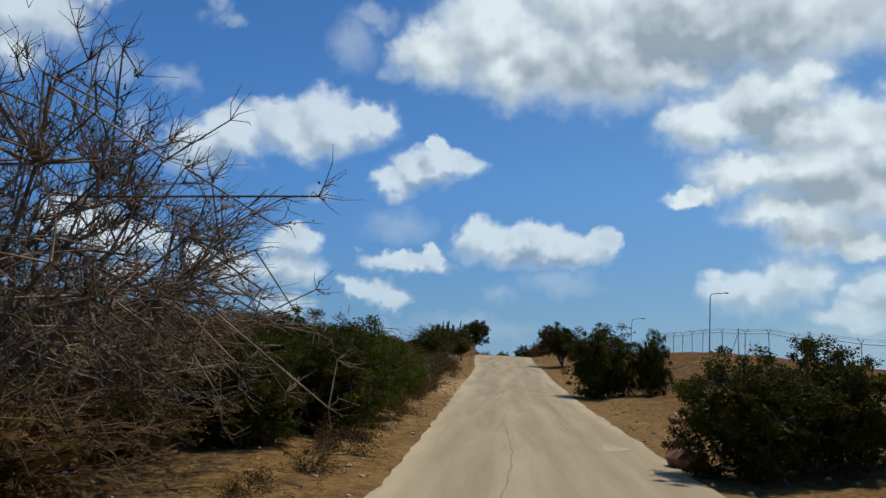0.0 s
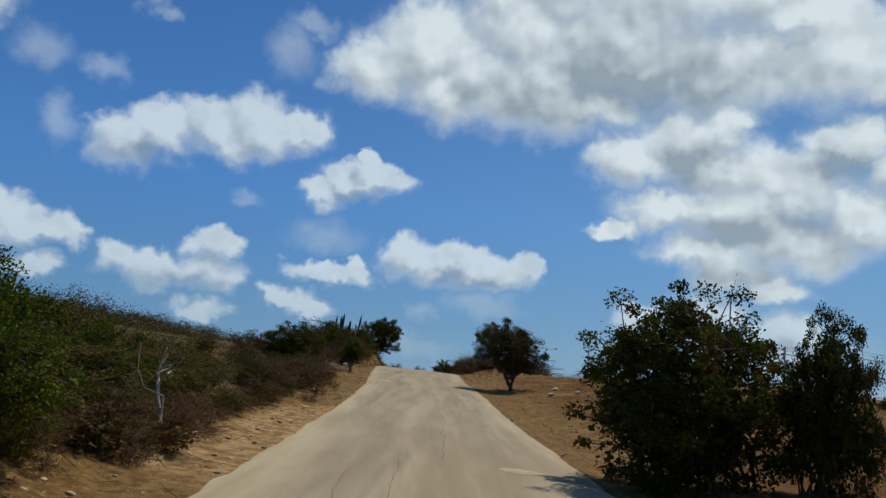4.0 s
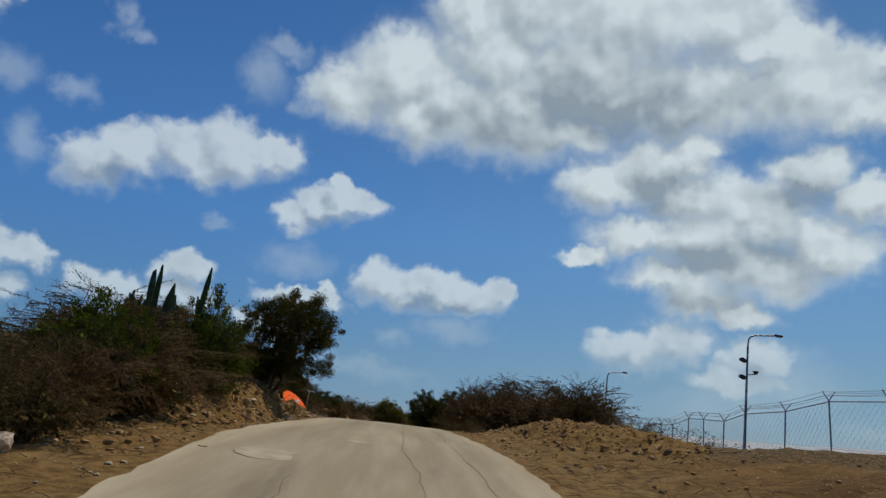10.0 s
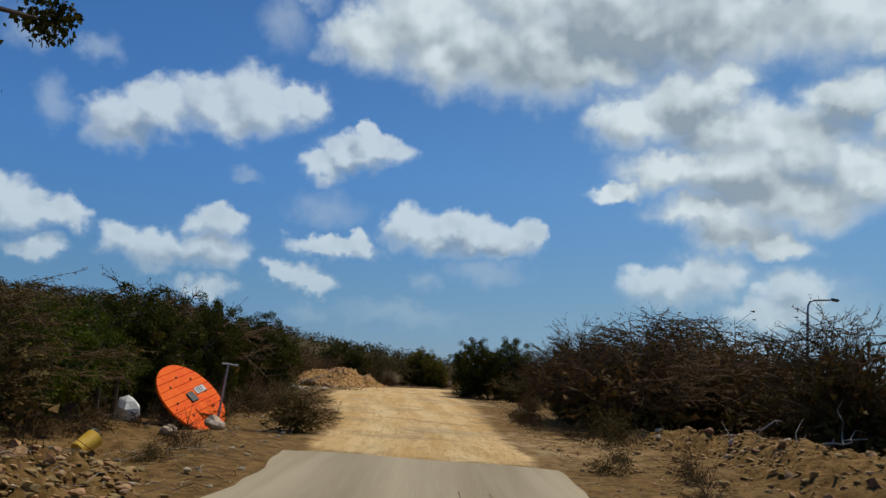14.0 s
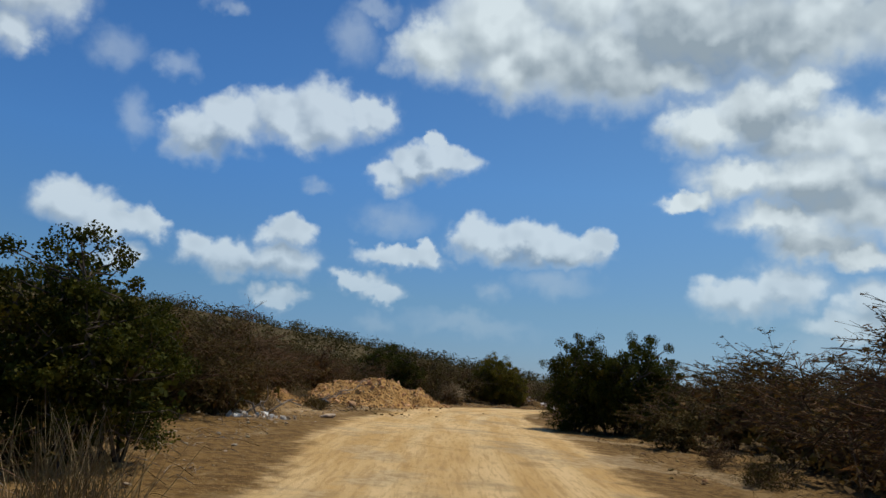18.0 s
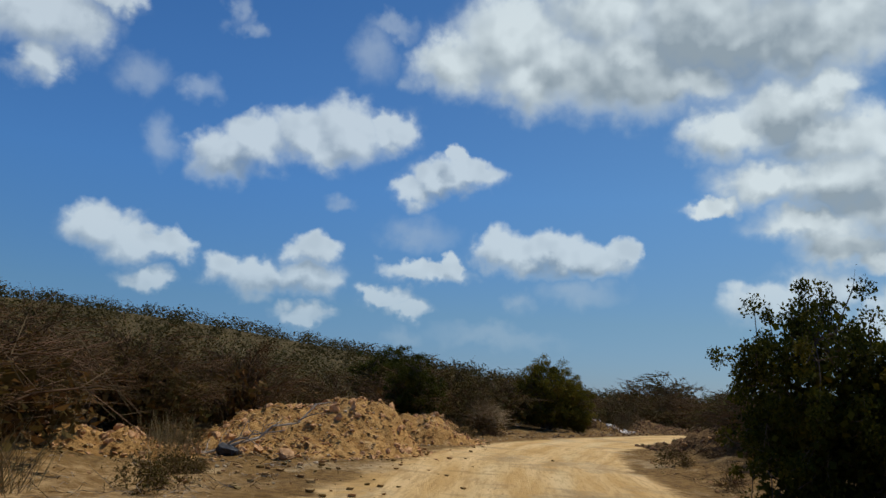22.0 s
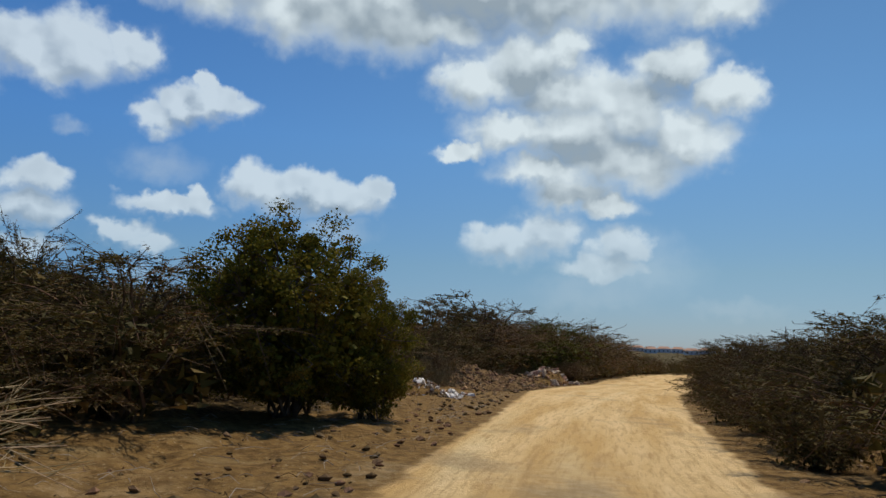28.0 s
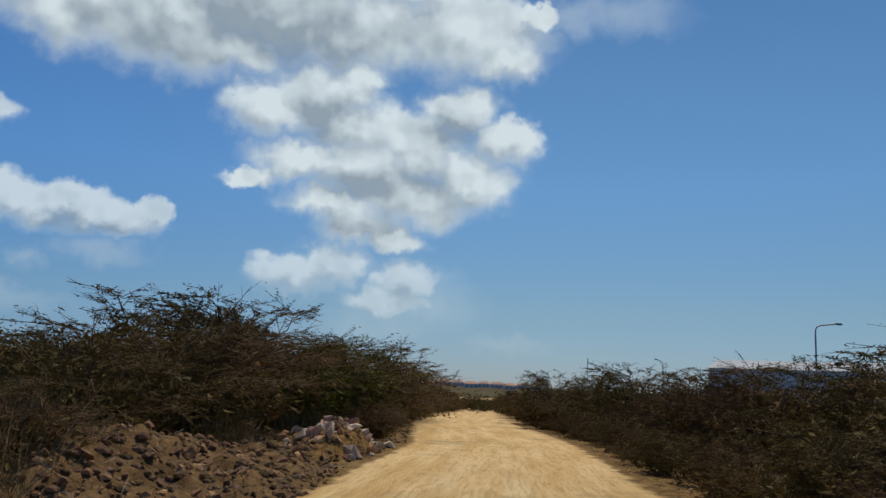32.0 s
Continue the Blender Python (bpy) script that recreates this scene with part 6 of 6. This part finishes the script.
def stone(parent, x, y, z, s, rng, mat, name="stone"):
    k = int(rng.integers(6))
    key = (k, mat.name)
    if key not in TINTS:
        me = ROCKS[k].copy()
        me.materials.append(mat)
        TINTS[key] = me
    ob = new(name, TINTS[key])
    ob.parent = parent
    ob.matrix_basis = pose(x, y, z, rng.uniform(0, 360), rng.uniform(-40, 40), rng.uniform(0, 360)) @ Matrix.Diagonal((s * rng.uniform(0.8, 1.4), s * rng.uniform(0.7, 1.1), s * rng.uniform(0.6, 1.0), 1))
    return ob


HEAPS = []


def surface(x, y):
    """Height of the ground or of a heap that lies on it."""
    z = gz(x, y)
    for hx, hy, half, c, s, top in HEAPS:
        dx, dy = x - hx, y - hy
        u, w = dx * c + dy * s, -dx * s + dy * c
        if (u / half[0]) ** 2 + (w / half[1]) ** 2 < 1:
            z = max(z, top(u, w))
    return z


def heap(name, x, y, half, h, turn, seed, mat, label, category, stones, stone_mats, size=(0.06, 0.24), peaks=3):
    """A mound of tipped earth with stones lying in its skin."""
    rng = np.random.default_rng(seed)
    root = thing(name, pose(x, y, 0, 0, 0, turn), label, category)
    nu, nw = max(30, min(72, round(half[0] * 2.2 / 0.12))), max(30, min(130, round(half[1] * 2.2 / 0.14)))
    bumps = [(rng.uniform(-0.5, 0.5) * half[0], rng.uniform(-0.3, 0.3) * half[1], rng.uniform(0.55, 1.0)) for _ in range(peaks)]
    c, s = math.cos(radians(turn)), math.sin(radians(turn))

    def top(u, w):
        z = max(b[2] * math.exp(-((u - b[0]) / (half[0] * 0.55)) ** 2 - ((w - b[1]) / (half[1] * 0.62)) ** 2) for b in bumps)
        e = 1 - (u / half[0]) ** 2 - (w / half[1]) ** 2
        z = h * z * min(1, max(0, e) * 2.2)
        z += (0.16 * noise.noise(Vector((u * 1.3, w * 1.3, seed))) + 0.12 * noise.noise(Vector((u * 3, w * 3, seed))) + 0.07 * noise.noise(Vector((u * 6.5, w * 6.5, seed)))) * min(1, max(0, e) * 3)
        return z + gz(x + u * c - w * s, y + u * s + w * c) - (0.06 if e < 0.05 else 0)
    HEAPS.append((x, y, half, c, s, top))
    vs, fs = [], []
    for i in range(nu + 1):
        for j in range(nw + 1):
            u, w = half[0] * 1.1 * (2 * i / nu - 1), half[1] * 1.1 * (2 * j / nw - 1)
            vs.append((u, w, top(u, w)))
    for i in range(nu):
        for j in range(nw):
            o = i * (nw + 1) + j
            fs.append((o, o + nw + 1, o + nw + 2, o + 1))
    part("mound", vs, fs, mat, root, smooth=True)
    for _ in range(stones):
        a, r = rng.uniform(0, 6.28), rng.uniform(0, 1) ** 0.6 * 1.05
        u, w = half[0] * r * math.cos(a), half[1] * r * math.sin(a)
        sz = size[0] + (size[1] - size[0]) * rng.uniform(0, 1) ** 2.6
        stone(root, u, w, top(u, w) + sz * 0.12, sz, rng, stone_mats[int(rng.integers(len(stone_mats)))])
    return root


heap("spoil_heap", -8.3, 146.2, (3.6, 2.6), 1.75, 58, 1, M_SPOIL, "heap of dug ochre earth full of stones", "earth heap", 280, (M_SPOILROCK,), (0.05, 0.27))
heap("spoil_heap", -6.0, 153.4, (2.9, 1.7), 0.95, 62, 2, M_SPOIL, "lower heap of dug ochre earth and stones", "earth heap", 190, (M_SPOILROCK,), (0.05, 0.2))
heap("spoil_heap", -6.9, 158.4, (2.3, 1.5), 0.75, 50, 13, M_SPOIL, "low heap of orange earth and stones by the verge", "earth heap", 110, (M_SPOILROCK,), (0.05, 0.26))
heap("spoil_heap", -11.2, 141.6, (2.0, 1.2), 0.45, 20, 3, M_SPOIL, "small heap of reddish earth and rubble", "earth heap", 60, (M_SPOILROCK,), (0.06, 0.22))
heap("spoil_heap", -5.6, 88.8, (1.9, 8.2), 0.9, 1, 4, M_DIM_EARTH, "steep bank of loose ochre earth full of stones", "earth bank", 300, (M_ROCK, M_ROCK, M_GREYROCK, M_ROCK, M_PALEROCK), (0.05, 0.26), 9)
heap("spoil_heap", -4.3, 94.6, (0.9, 2.4), 0.42, 0, 12, M_DIM_EARTH, "end of the ochre bank with stones and roots", "earth bank", 60, (M_ROCK, M_GREYROCK), (0.05, 0.16))
heap("spoil_heap", 6.0, 92.5, (2.4, 11.0), 0.38, 0, 5, M_DIM_EARTH, "long low bank of rough brown earth", "earth bank", 220, (M_ROCK, M_GREYROCK), (0.05, 0.22), 5)
heap("spoil_heap", 5.9, 103.6, (1.6, 5.5), 0.22, 8, 6, M_DIM_EARTH, "low bank of earth, stones and roots", "earth bank", 130, (M_ROCK, M_PALEROCK, M_GREYROCK), (0.05, 0.25), 4)
heap("rubble_heap", 2.1, 182.2, (1.25, 3.0), 0.62, 42, 7, M_DIM_EARTH, "heap of brown earth topped with broken white rubble", "rubble heap", 90, (M_ROCK, M_GREYROCK), (0.06, 0.24), 4)
rng = np.random.default_rng(77)
rubble = thing("white_rubble", pose(0, 0, 0), "spill of broken white tile and concrete rubble", "rubble")
for _ in range(300):
    t, w = rng.uniform(-1, 1), rng.normal() * 0.30
    x, y = 2.8 + t * 1.6 + w * 0.9, 181.6 - t * 1.6 + w * 0.8
    stone(rubble, x, y, surface(x, y) + 0.04, 0.06 + 0.20 * rng.uniform(0, 1) ** 2.5, rng, (M_WHITERUBBLE, M_WHITERUBBLE, M_WHITERUBBLE, M_PALEROCK, M_ROCK, M_WHITERUBBLE, M_TILE)[int(rng.choice(7, p=(0.2, 0.2, 0.2, 0.14, 0.14, 0.1, 0.02)))], "fragment")
DARK_SPOIL = material("dark_spoil", (0.105, 0.058, 0.024), (0.23, 0.138, 0.060), scale=3.5, third=(0.20, 0.125, 0.055), third_scale=1.3, third_lo=0.56, bump=1.0, bump_scale=9, space="World", bump_size=0.09)
heap("rubble_heap", 7.6, 188.6, (2.1, 5.0), 0.68, -32, 8, DARK_SPOIL, "dark bank of broken rock and earth beside the track", "rubble bank", 300, (M_GREYROCK, M_GREYROCK, M_GREYROCK, M_ROCK), (0.05, 0.24), 6)
heap("rubble_heap", 12.0, 195.2, (1.6, 4.2), 0.85, -34, 9, M_DIM_EARTH, "bank of brown earth with pale broken slabs on top", "rubble bank", 170, (M_GREYROCK, M_ROCK, M_PALEROCK), (0.06, 0.38), 4)
debris = thing("broken_slabs", pose(0, 0, 0), "pale broken concrete slabs tipped over the bank", "rubble")
for _ in range(60):
    t, w = rng.uniform(-1, 1), rng.normal() * 0.45
    x, y = 13.2 + t * 2.0 + w * 0.6, 195.6 + t * 2.7 - w * 0.5
    stone(debris, x, y, surface(x, y) + 0.06, 0.12 + 0.34 * rng.uniform(0, 1) ** 2.2, rng, M_PALEROCK if rng.uniform() < 0.75 else M_TILE, "slab")
heap("rubble_heap", 4.2, 156.6, (1.3, 5.2), 0.42, 18, 10, DARK_SPOIL, "low brown bank of rubble and twigs on the bend", "rubble bank", 160, (M_GREYROCK, M_ROCK), (0.05, 0.24), 4)
heap("rubble_heap", 8.6, 166.0, (1.2, 5.0), 0.35, -34, 11, M_DIM_EARTH, "low verge of earth and stones under the hedge", "rubble bank", 90, (M_GREYROCK, M_PALEROCK), (0.05, 0.22), 4)

# single rocks
for x, y, s, mat, seed in ((4.0, 9.6, (0.62, 0.42, 0.5), M_ROCK, 21), (3.2, 14.2, (0.75, 0.6, 0.85), M_GREYROCK, 22), (-4.4, 101.9, (0.45, 0.36, 0.36), M_PALEROCK, 23), (-5.0, 101.2, (0.3, 0.26, 0.26), M_PALEROCK, 24), (-5.3, 75.3, (0.5, 0.36, 0.4), M_PALEROCK, 25),
                           (-6.6, 131.9, (0.5, 0.3, 0.22), M_PALEROCK, 26), (-7.9, 142.9, (0.5, 0.35, 0.36), M_ROCK, 27), (-10.0, 144.8, (0.7, 0.55, 0.6), M_ROCK, 28), (11.9, 176.4, (0.32, 0.28, 0.28), M_PALEROCK, 29), (12.5, 175.7, (0.42, 0.36, 0.36), M_ROCK, 30), (16.6, 181.9, (0.4, 0.3, 0.32), M_GREYROCK, 31), (16.3, 181.2, (0.36, 0.26, 0.26), M_PALEROCK, 32), (5.0, 97.3, (0.4, 0.3, 0.3), M_PALEROCK, 33), (6.4, 98.6, (0.36, 0.28, 0.26), M_PALEROCK, 34),
                           (6.5, 64.6, (0.35, 0.3, 0.28), M_PALEROCK, 35), (7.3, 62.8, (0.32, 0.26, 0.24), M_PALEROCK, 36), (5.9, 62.0, (0.28, 0.22, 0.2), M_PALEROCK, 37), (13, 76, (0.7, 0.5, 0.4), M_ROCK, 38), (5.0, 23.9, (0.5, 0.42, 0.52), M_ROCK, 39)):
    lump("rock", x, y, s, mat, seed, {"tan_rock": "rough tan boulder on dry soil", "pale_rock": "pale limestone rock lying on the soil", "grey_rock": "dark weathered rock beside the road"}[mat.name], "rock", group="loose rocks", sink=0.25)
marker = thing("marker_stone", pose(17.1, 182.4, gz(17.1, 182.4), 6, -8, -25), "small white painted block with a dark round mark", "block")
bm = bmesh.new()
bmesh.ops.create_cube(bm, size=1, matrix=Matrix.Translation((0, 0, 0.12)) @ Matrix.Diagonal((0.3, 0.12, 0.28, 1)))
bmesh.ops.bevel(bm, geom=bm.edges[:], offset=0.015, segments=1, affect="EDGES")
bm_part("block", bm, M_WHITEBAG, marker)
bm = bmesh.new()
bmesh.ops.create_cone(bm, cap_ends=True, segments=16, radius1=0.06, radius2=0.06, depth=0.012, matrix=Matrix.Translation((0, -0.062, 0.13)) @ Euler((radians(90), 0, 0)).to_matrix().to_4x4())
bm_part("mark", bm, M_RUST, marker)


# fallen branches
def branch(x, y, length, turn, seed, mat=M_DEADWOOD, tilt=8.0, label="bleached dead branch lying on the ground"):
    rng = np.random.default_rng(seed)
    root = thing("dead_branch", pose(x, y, gz(x, y) + 0.05, 0, -tilt, turn), label, "branch", "dead branches")
    _, pts = limb(rng, (0, 0, 0), (length, 0, 0.1), 0.045, 0.015, 6, 0.05)
    part("limb", *pipe(pts, 0.042, 0.014), mat, root)
    for k in range(5):
        a = pts[1 + k % 5]
        e = a + np.array([0.4, 0, 0]) * length * 0.35 + rng.normal(size=3) * length * 0.16
        e[2] = abs(e[2]) + 0.03
        part("side_twig", *pipe(limb(rng, a, e, 0.02, 0.006, 4, 0.08)[1], 0.018, 0.005, 5), mat, root)
    return root


for i, (x, y, ln, tu, ti) in enumerate(((-9.6, 143.2, 3.0, 40, 22), (-10.2, 142.8, 2.2, 15, 10), (-8.0, 129.6, 1.6, 160, 6), (-8.5, 128.6, 1.8, 20, 6), (-6.9, 71.0, 1.9, 30, 8), (-6.4, 70.2, 1.7, 50, 6), (7.2, 104.6, 2.2, 15, 4), (6.4, 106.6, 1.6, -30, 18), (8.5, 101.5, 2.4, 40, 4), (-3.9, 36.5, 1.9, 100, 48), (9.5, 60, 1.4, 30, 8), (11, 55.5, 1.8, -10, 5), (15.6, 178.6, 1.6, 120, 20))):
    branch(x, y, ln, tu, 300 + i, tilt=ti)


# small stones strewn over verges and field: nobody could count them
def strewn(name, label, seed, count, spot, mat, lo=0.03, hi=0.12):
    rng = np.random.default_rng(seed)
    base = np.array([v.co for v in ROCKS[seed % 6].vertices])
    tri = np.array([p.vertices[:] for p in ROCKS[seed % 6].polygons])
    vs, fs = [], []
    for i in range(count):
        x, y = spot(rng)
        s = lo + (hi - lo) * rng.uniform(0, 1) ** 3
        a = rng.uniform(0, 6.28)
        rot = np.array([[math.cos(a), -math.sin(a), 0], [math.sin(a), math.cos(a), 0], [0, 0, 1]])
        vs.append(base @ rot.T * [s, s * 0.8, s * 0.8] + [x, y, surface(x, y) + s * 0.15])
        fs.append(tri + i * len(base))
    return tagged(part(name, np.concatenate(vs), np.concatenate(fs), mat), label, "stones", kind="stuff")


def verge_left(rng):
    y = rng.uniform(8, 160)
    return float(road_left(y)) - 0.1 - abs(rng.normal()) * 1.6, y


def verge_right(rng):
    y = rng.uniform(4, 200)
    return float(road_right(y)) + 0.1 + abs(rng.normal()) * 1.8, y


def field_spot(rng):
    return rng.uniform(4, 22), rng.uniform(18, 90)


def north_left(rng):
    y = rng.uniform(160, 212)
    return float(road_left(y)) - 0.1 - abs(rng.normal()) * 1.4, y


def clods_spot(rng):
    k = rng.uniform()
    if k < 0.55:
        return -5.6 + rng.normal() * 1.0, rng.uniform(76, 97)
    if k < 0.75:
        return 5.6 + rng.normal() * 1.6, rng.uniform(80, 109)
    return -8.0 + rng.normal() * 1.8, rng.uniform(138, 156)


def twig_litter(name, label, seed, count, spot, mat, lo=0.12, hi=0.6):
    rng = np.random.default_rng(seed)
    rows = []
    for _ in range(count):
        x, y = spot(rng)
        a, ln = rng.uniform(0, 6.283), lo + (hi - lo) * rng.uniform(0, 1) ** 2
        z = surface(x, y) + 0.015
        dx, dy = math.cos(a) * ln / 2, math.sin(a) * ln / 2
        k = rng.normal() * 0.12 * ln
        mid = (x - dy * 0.3, y + dx * 0.3, z + 0.02 + abs(k))
        rows += [(x - dx, y - dy, z, *mid, 0.0042, 0.0035), (*mid, x + dx, y + dy, z + max(0, k * 2), 0.0035, 0.002)]
    v, f = tubes(rows, 3)
    return tagged(part(name, v, f, mat), label, "litter", kind="stuff")


def on_heaps(*which):
    def spot(rng):
        hx, hy, half, c, s, top = HEAPS[which[int(rng.integers(len(which)))]]
        a, r = rng.uniform(0, 6.283), math.sqrt(rng.uniform(0, 1)) * 1.05
        u, w = half[0] * r * math.cos(a), half[1] * r * math.sin(a)
        return hx + u * c - w * s, hy + u * s + w * c
    return spot


def nearest(x, y):
    return min(range(len(HEAPS)), key=lambda i: math.hypot(HEAPS[i][0] - x, HEAPS[i][1] - y))


strewn("heap_stones", "small orange stones crumbling off the spoil heaps", 56, 4600, on_heaps(nearest(-8.3, 146.2), nearest(-8.3, 146.2), nearest(-6, 153.4), nearest(-6.9, 158.4), nearest(-11.2, 141.6)), M_SPOILROCK, 0.03, 0.13)
strewn("heap_stones", "brown stones lying in the skin of the banks", 57, 6500, on_heaps(nearest(-5.6, 88.8), nearest(-5.6, 88.8), nearest(6, 92.5), nearest(5.9, 103.6), nearest(-4.15, 95.4)), M_ROCK, 0.03, 0.14)
strewn("heap_stones", "dark broken rock lying in the skin of the banks", 58, 4500, on_heaps(nearest(7.6, 188.6), nearest(7.6, 188.6), nearest(12.2, 195), nearest(4.2, 156.6), nearest(2.1, 182.2), nearest(-5.6, 88.8)), M_GREYROCK, 0.03, 0.2)
strewn("earth_clods", "stones and clods of ochre earth fallen from the banks", 55, 3800, clods_spot, M_ROCK, 0.03, 0.17)
twig_litter("twig_litter", "dry twigs and straw littering the left verge", 61, 2200, lambda g: (lambda y: (float(road_left(y)) - 0.2 - abs(g.normal()) * 2.4, y))(g.uniform(6, 165)), M_TWIG)
twig_litter("twig_litter", "dry twigs and straw littering the right verge", 62, 2000, lambda g: (lambda y: (float(road_right(y)) + 0.2 + abs(g.normal()) * 2.2, y))(g.uniform(70, 200)), M_TWIG)
twig_litter("straw_litter", "bleached straw and sticks on the bare ground", 63, 1600, lambda g: (lambda y: (float(road_left(y)) - 0.3 - abs(g.normal()) * 3, y))(g.uniform(90, 205)), M_DEADWOOD)
strewn("verge_stones", "small pale stones strewn along the verge", 51, 1500, verge_left, M_PALEROCK)
strewn("verge_stones", "small brown stones strewn along the verge", 52, 1500, verge_right, M_ROCK)
strewn("field_stones", "small stones scattered over the brown field", 53, 4200, field_spot, M_ROCK, 0.03, 0.13)
pile = thing("plastic_scrap", pose(-7.6, 128.3, gz(-7.6, 128.3)), "low pile of whitish crumpled sheeting and broken tile", "scrap")
for _ in range(50):
    stone(pile, rng.normal() * 0.6, rng.normal() * 0.4, 0.03 + 0.12 * rng.uniform() ** 2, rng.uniform(0.06, 0.22), rng, M_WHITEBAG if rng.uniform() < 0.5 else M_PALEROCK, "fragment")
lump("plastic_bag", -9.3, 143.0, (0.6, 0.5, 0.45), M_BLACK, 91, "crumpled black plastic bag by the heap", "bag")
lump("plastic_bag", -8.7, 144.2, (0.34, 0.3, 0.3), M_BLACK, 92, "small crumpled black plastic bag", "bag")
strewn("track_stones", "brown broken stones at the edge of the track", 54, 900, north_left, M_GREYROCK, 0.03, 0.15)


# cracks and pale patches of the concrete
def on_road(name, points, width, mat, seed, label, rounded=False):
    rng = np.random.default_rng(seed)
    vs = []
    for i, (x, y) in enumerate(points):
        u = 2 * i / (len(points) - 1) - 1
        w = width * (rng.uniform(0.85, 1.1) * math.sqrt(max(0.02, 1 - u * u)) if rounded else rng.uniform(0.5, 1.3))
        c = (x - float(road_left(y))) / float(road_right(y) - road_left(y))
        z = float(road_z(y)) + 0.035 + 0.03 * math.sin(math.pi * c) + 0.004
        vs += [(x - w, y, z), (x + w, y, z)]
    fs = [(2 * i, 2 * i + 1, 2 * i + 3, 2 * i + 2) for i in range(len(points) - 1)]
    return part(name, vs, fs, mat, road, label)


rng = np.random.default_rng(8)
for k, (x0, y0, y1) in enumerate(((0.25, 6, 40), (0.45, 40, 97), (1.5, 20, 30), (-1.2, 60, 76), (-2.2, 66, 72), (1.3, 70, 88), (-1.0, 28, 38), (0.9, 84, 97))):
    ys = np.arange(y0, y1, 0.5)
    wob = np.cumsum(rng.normal(size=len(ys))) * 0.035
    on_road("crack", [(x0 + w - 0.012 * (y - y0), y) for w, y in zip(wob, ys)], 0.006, M_CRACK, 60 + k, "")
for k, (x, y, w, ln) in enumerate(((1.9, 39.7, 0.42, 0.7), (-2.0, 63.5, 0.3, 0.9), (-2.6, 72.5, 0.4, 1.2), (1.6, 58, 0.25, 0.8), (-1.7, 70.5, 0.5, 0.8), (-2.2, 77.5, 0.55, 1.6), (-1.0, 81, 0.25, 0.6), (2.2, 16.5, 0.3, 1.1))):
    ys = np.linspace(y - ln / 2, y + ln / 2, 17)
    on_road("pale_patch", [(x + 0.05 * math.sin(5 * yy), yy) for yy in ys], w, M_PATCH, 80 + k, "", True)
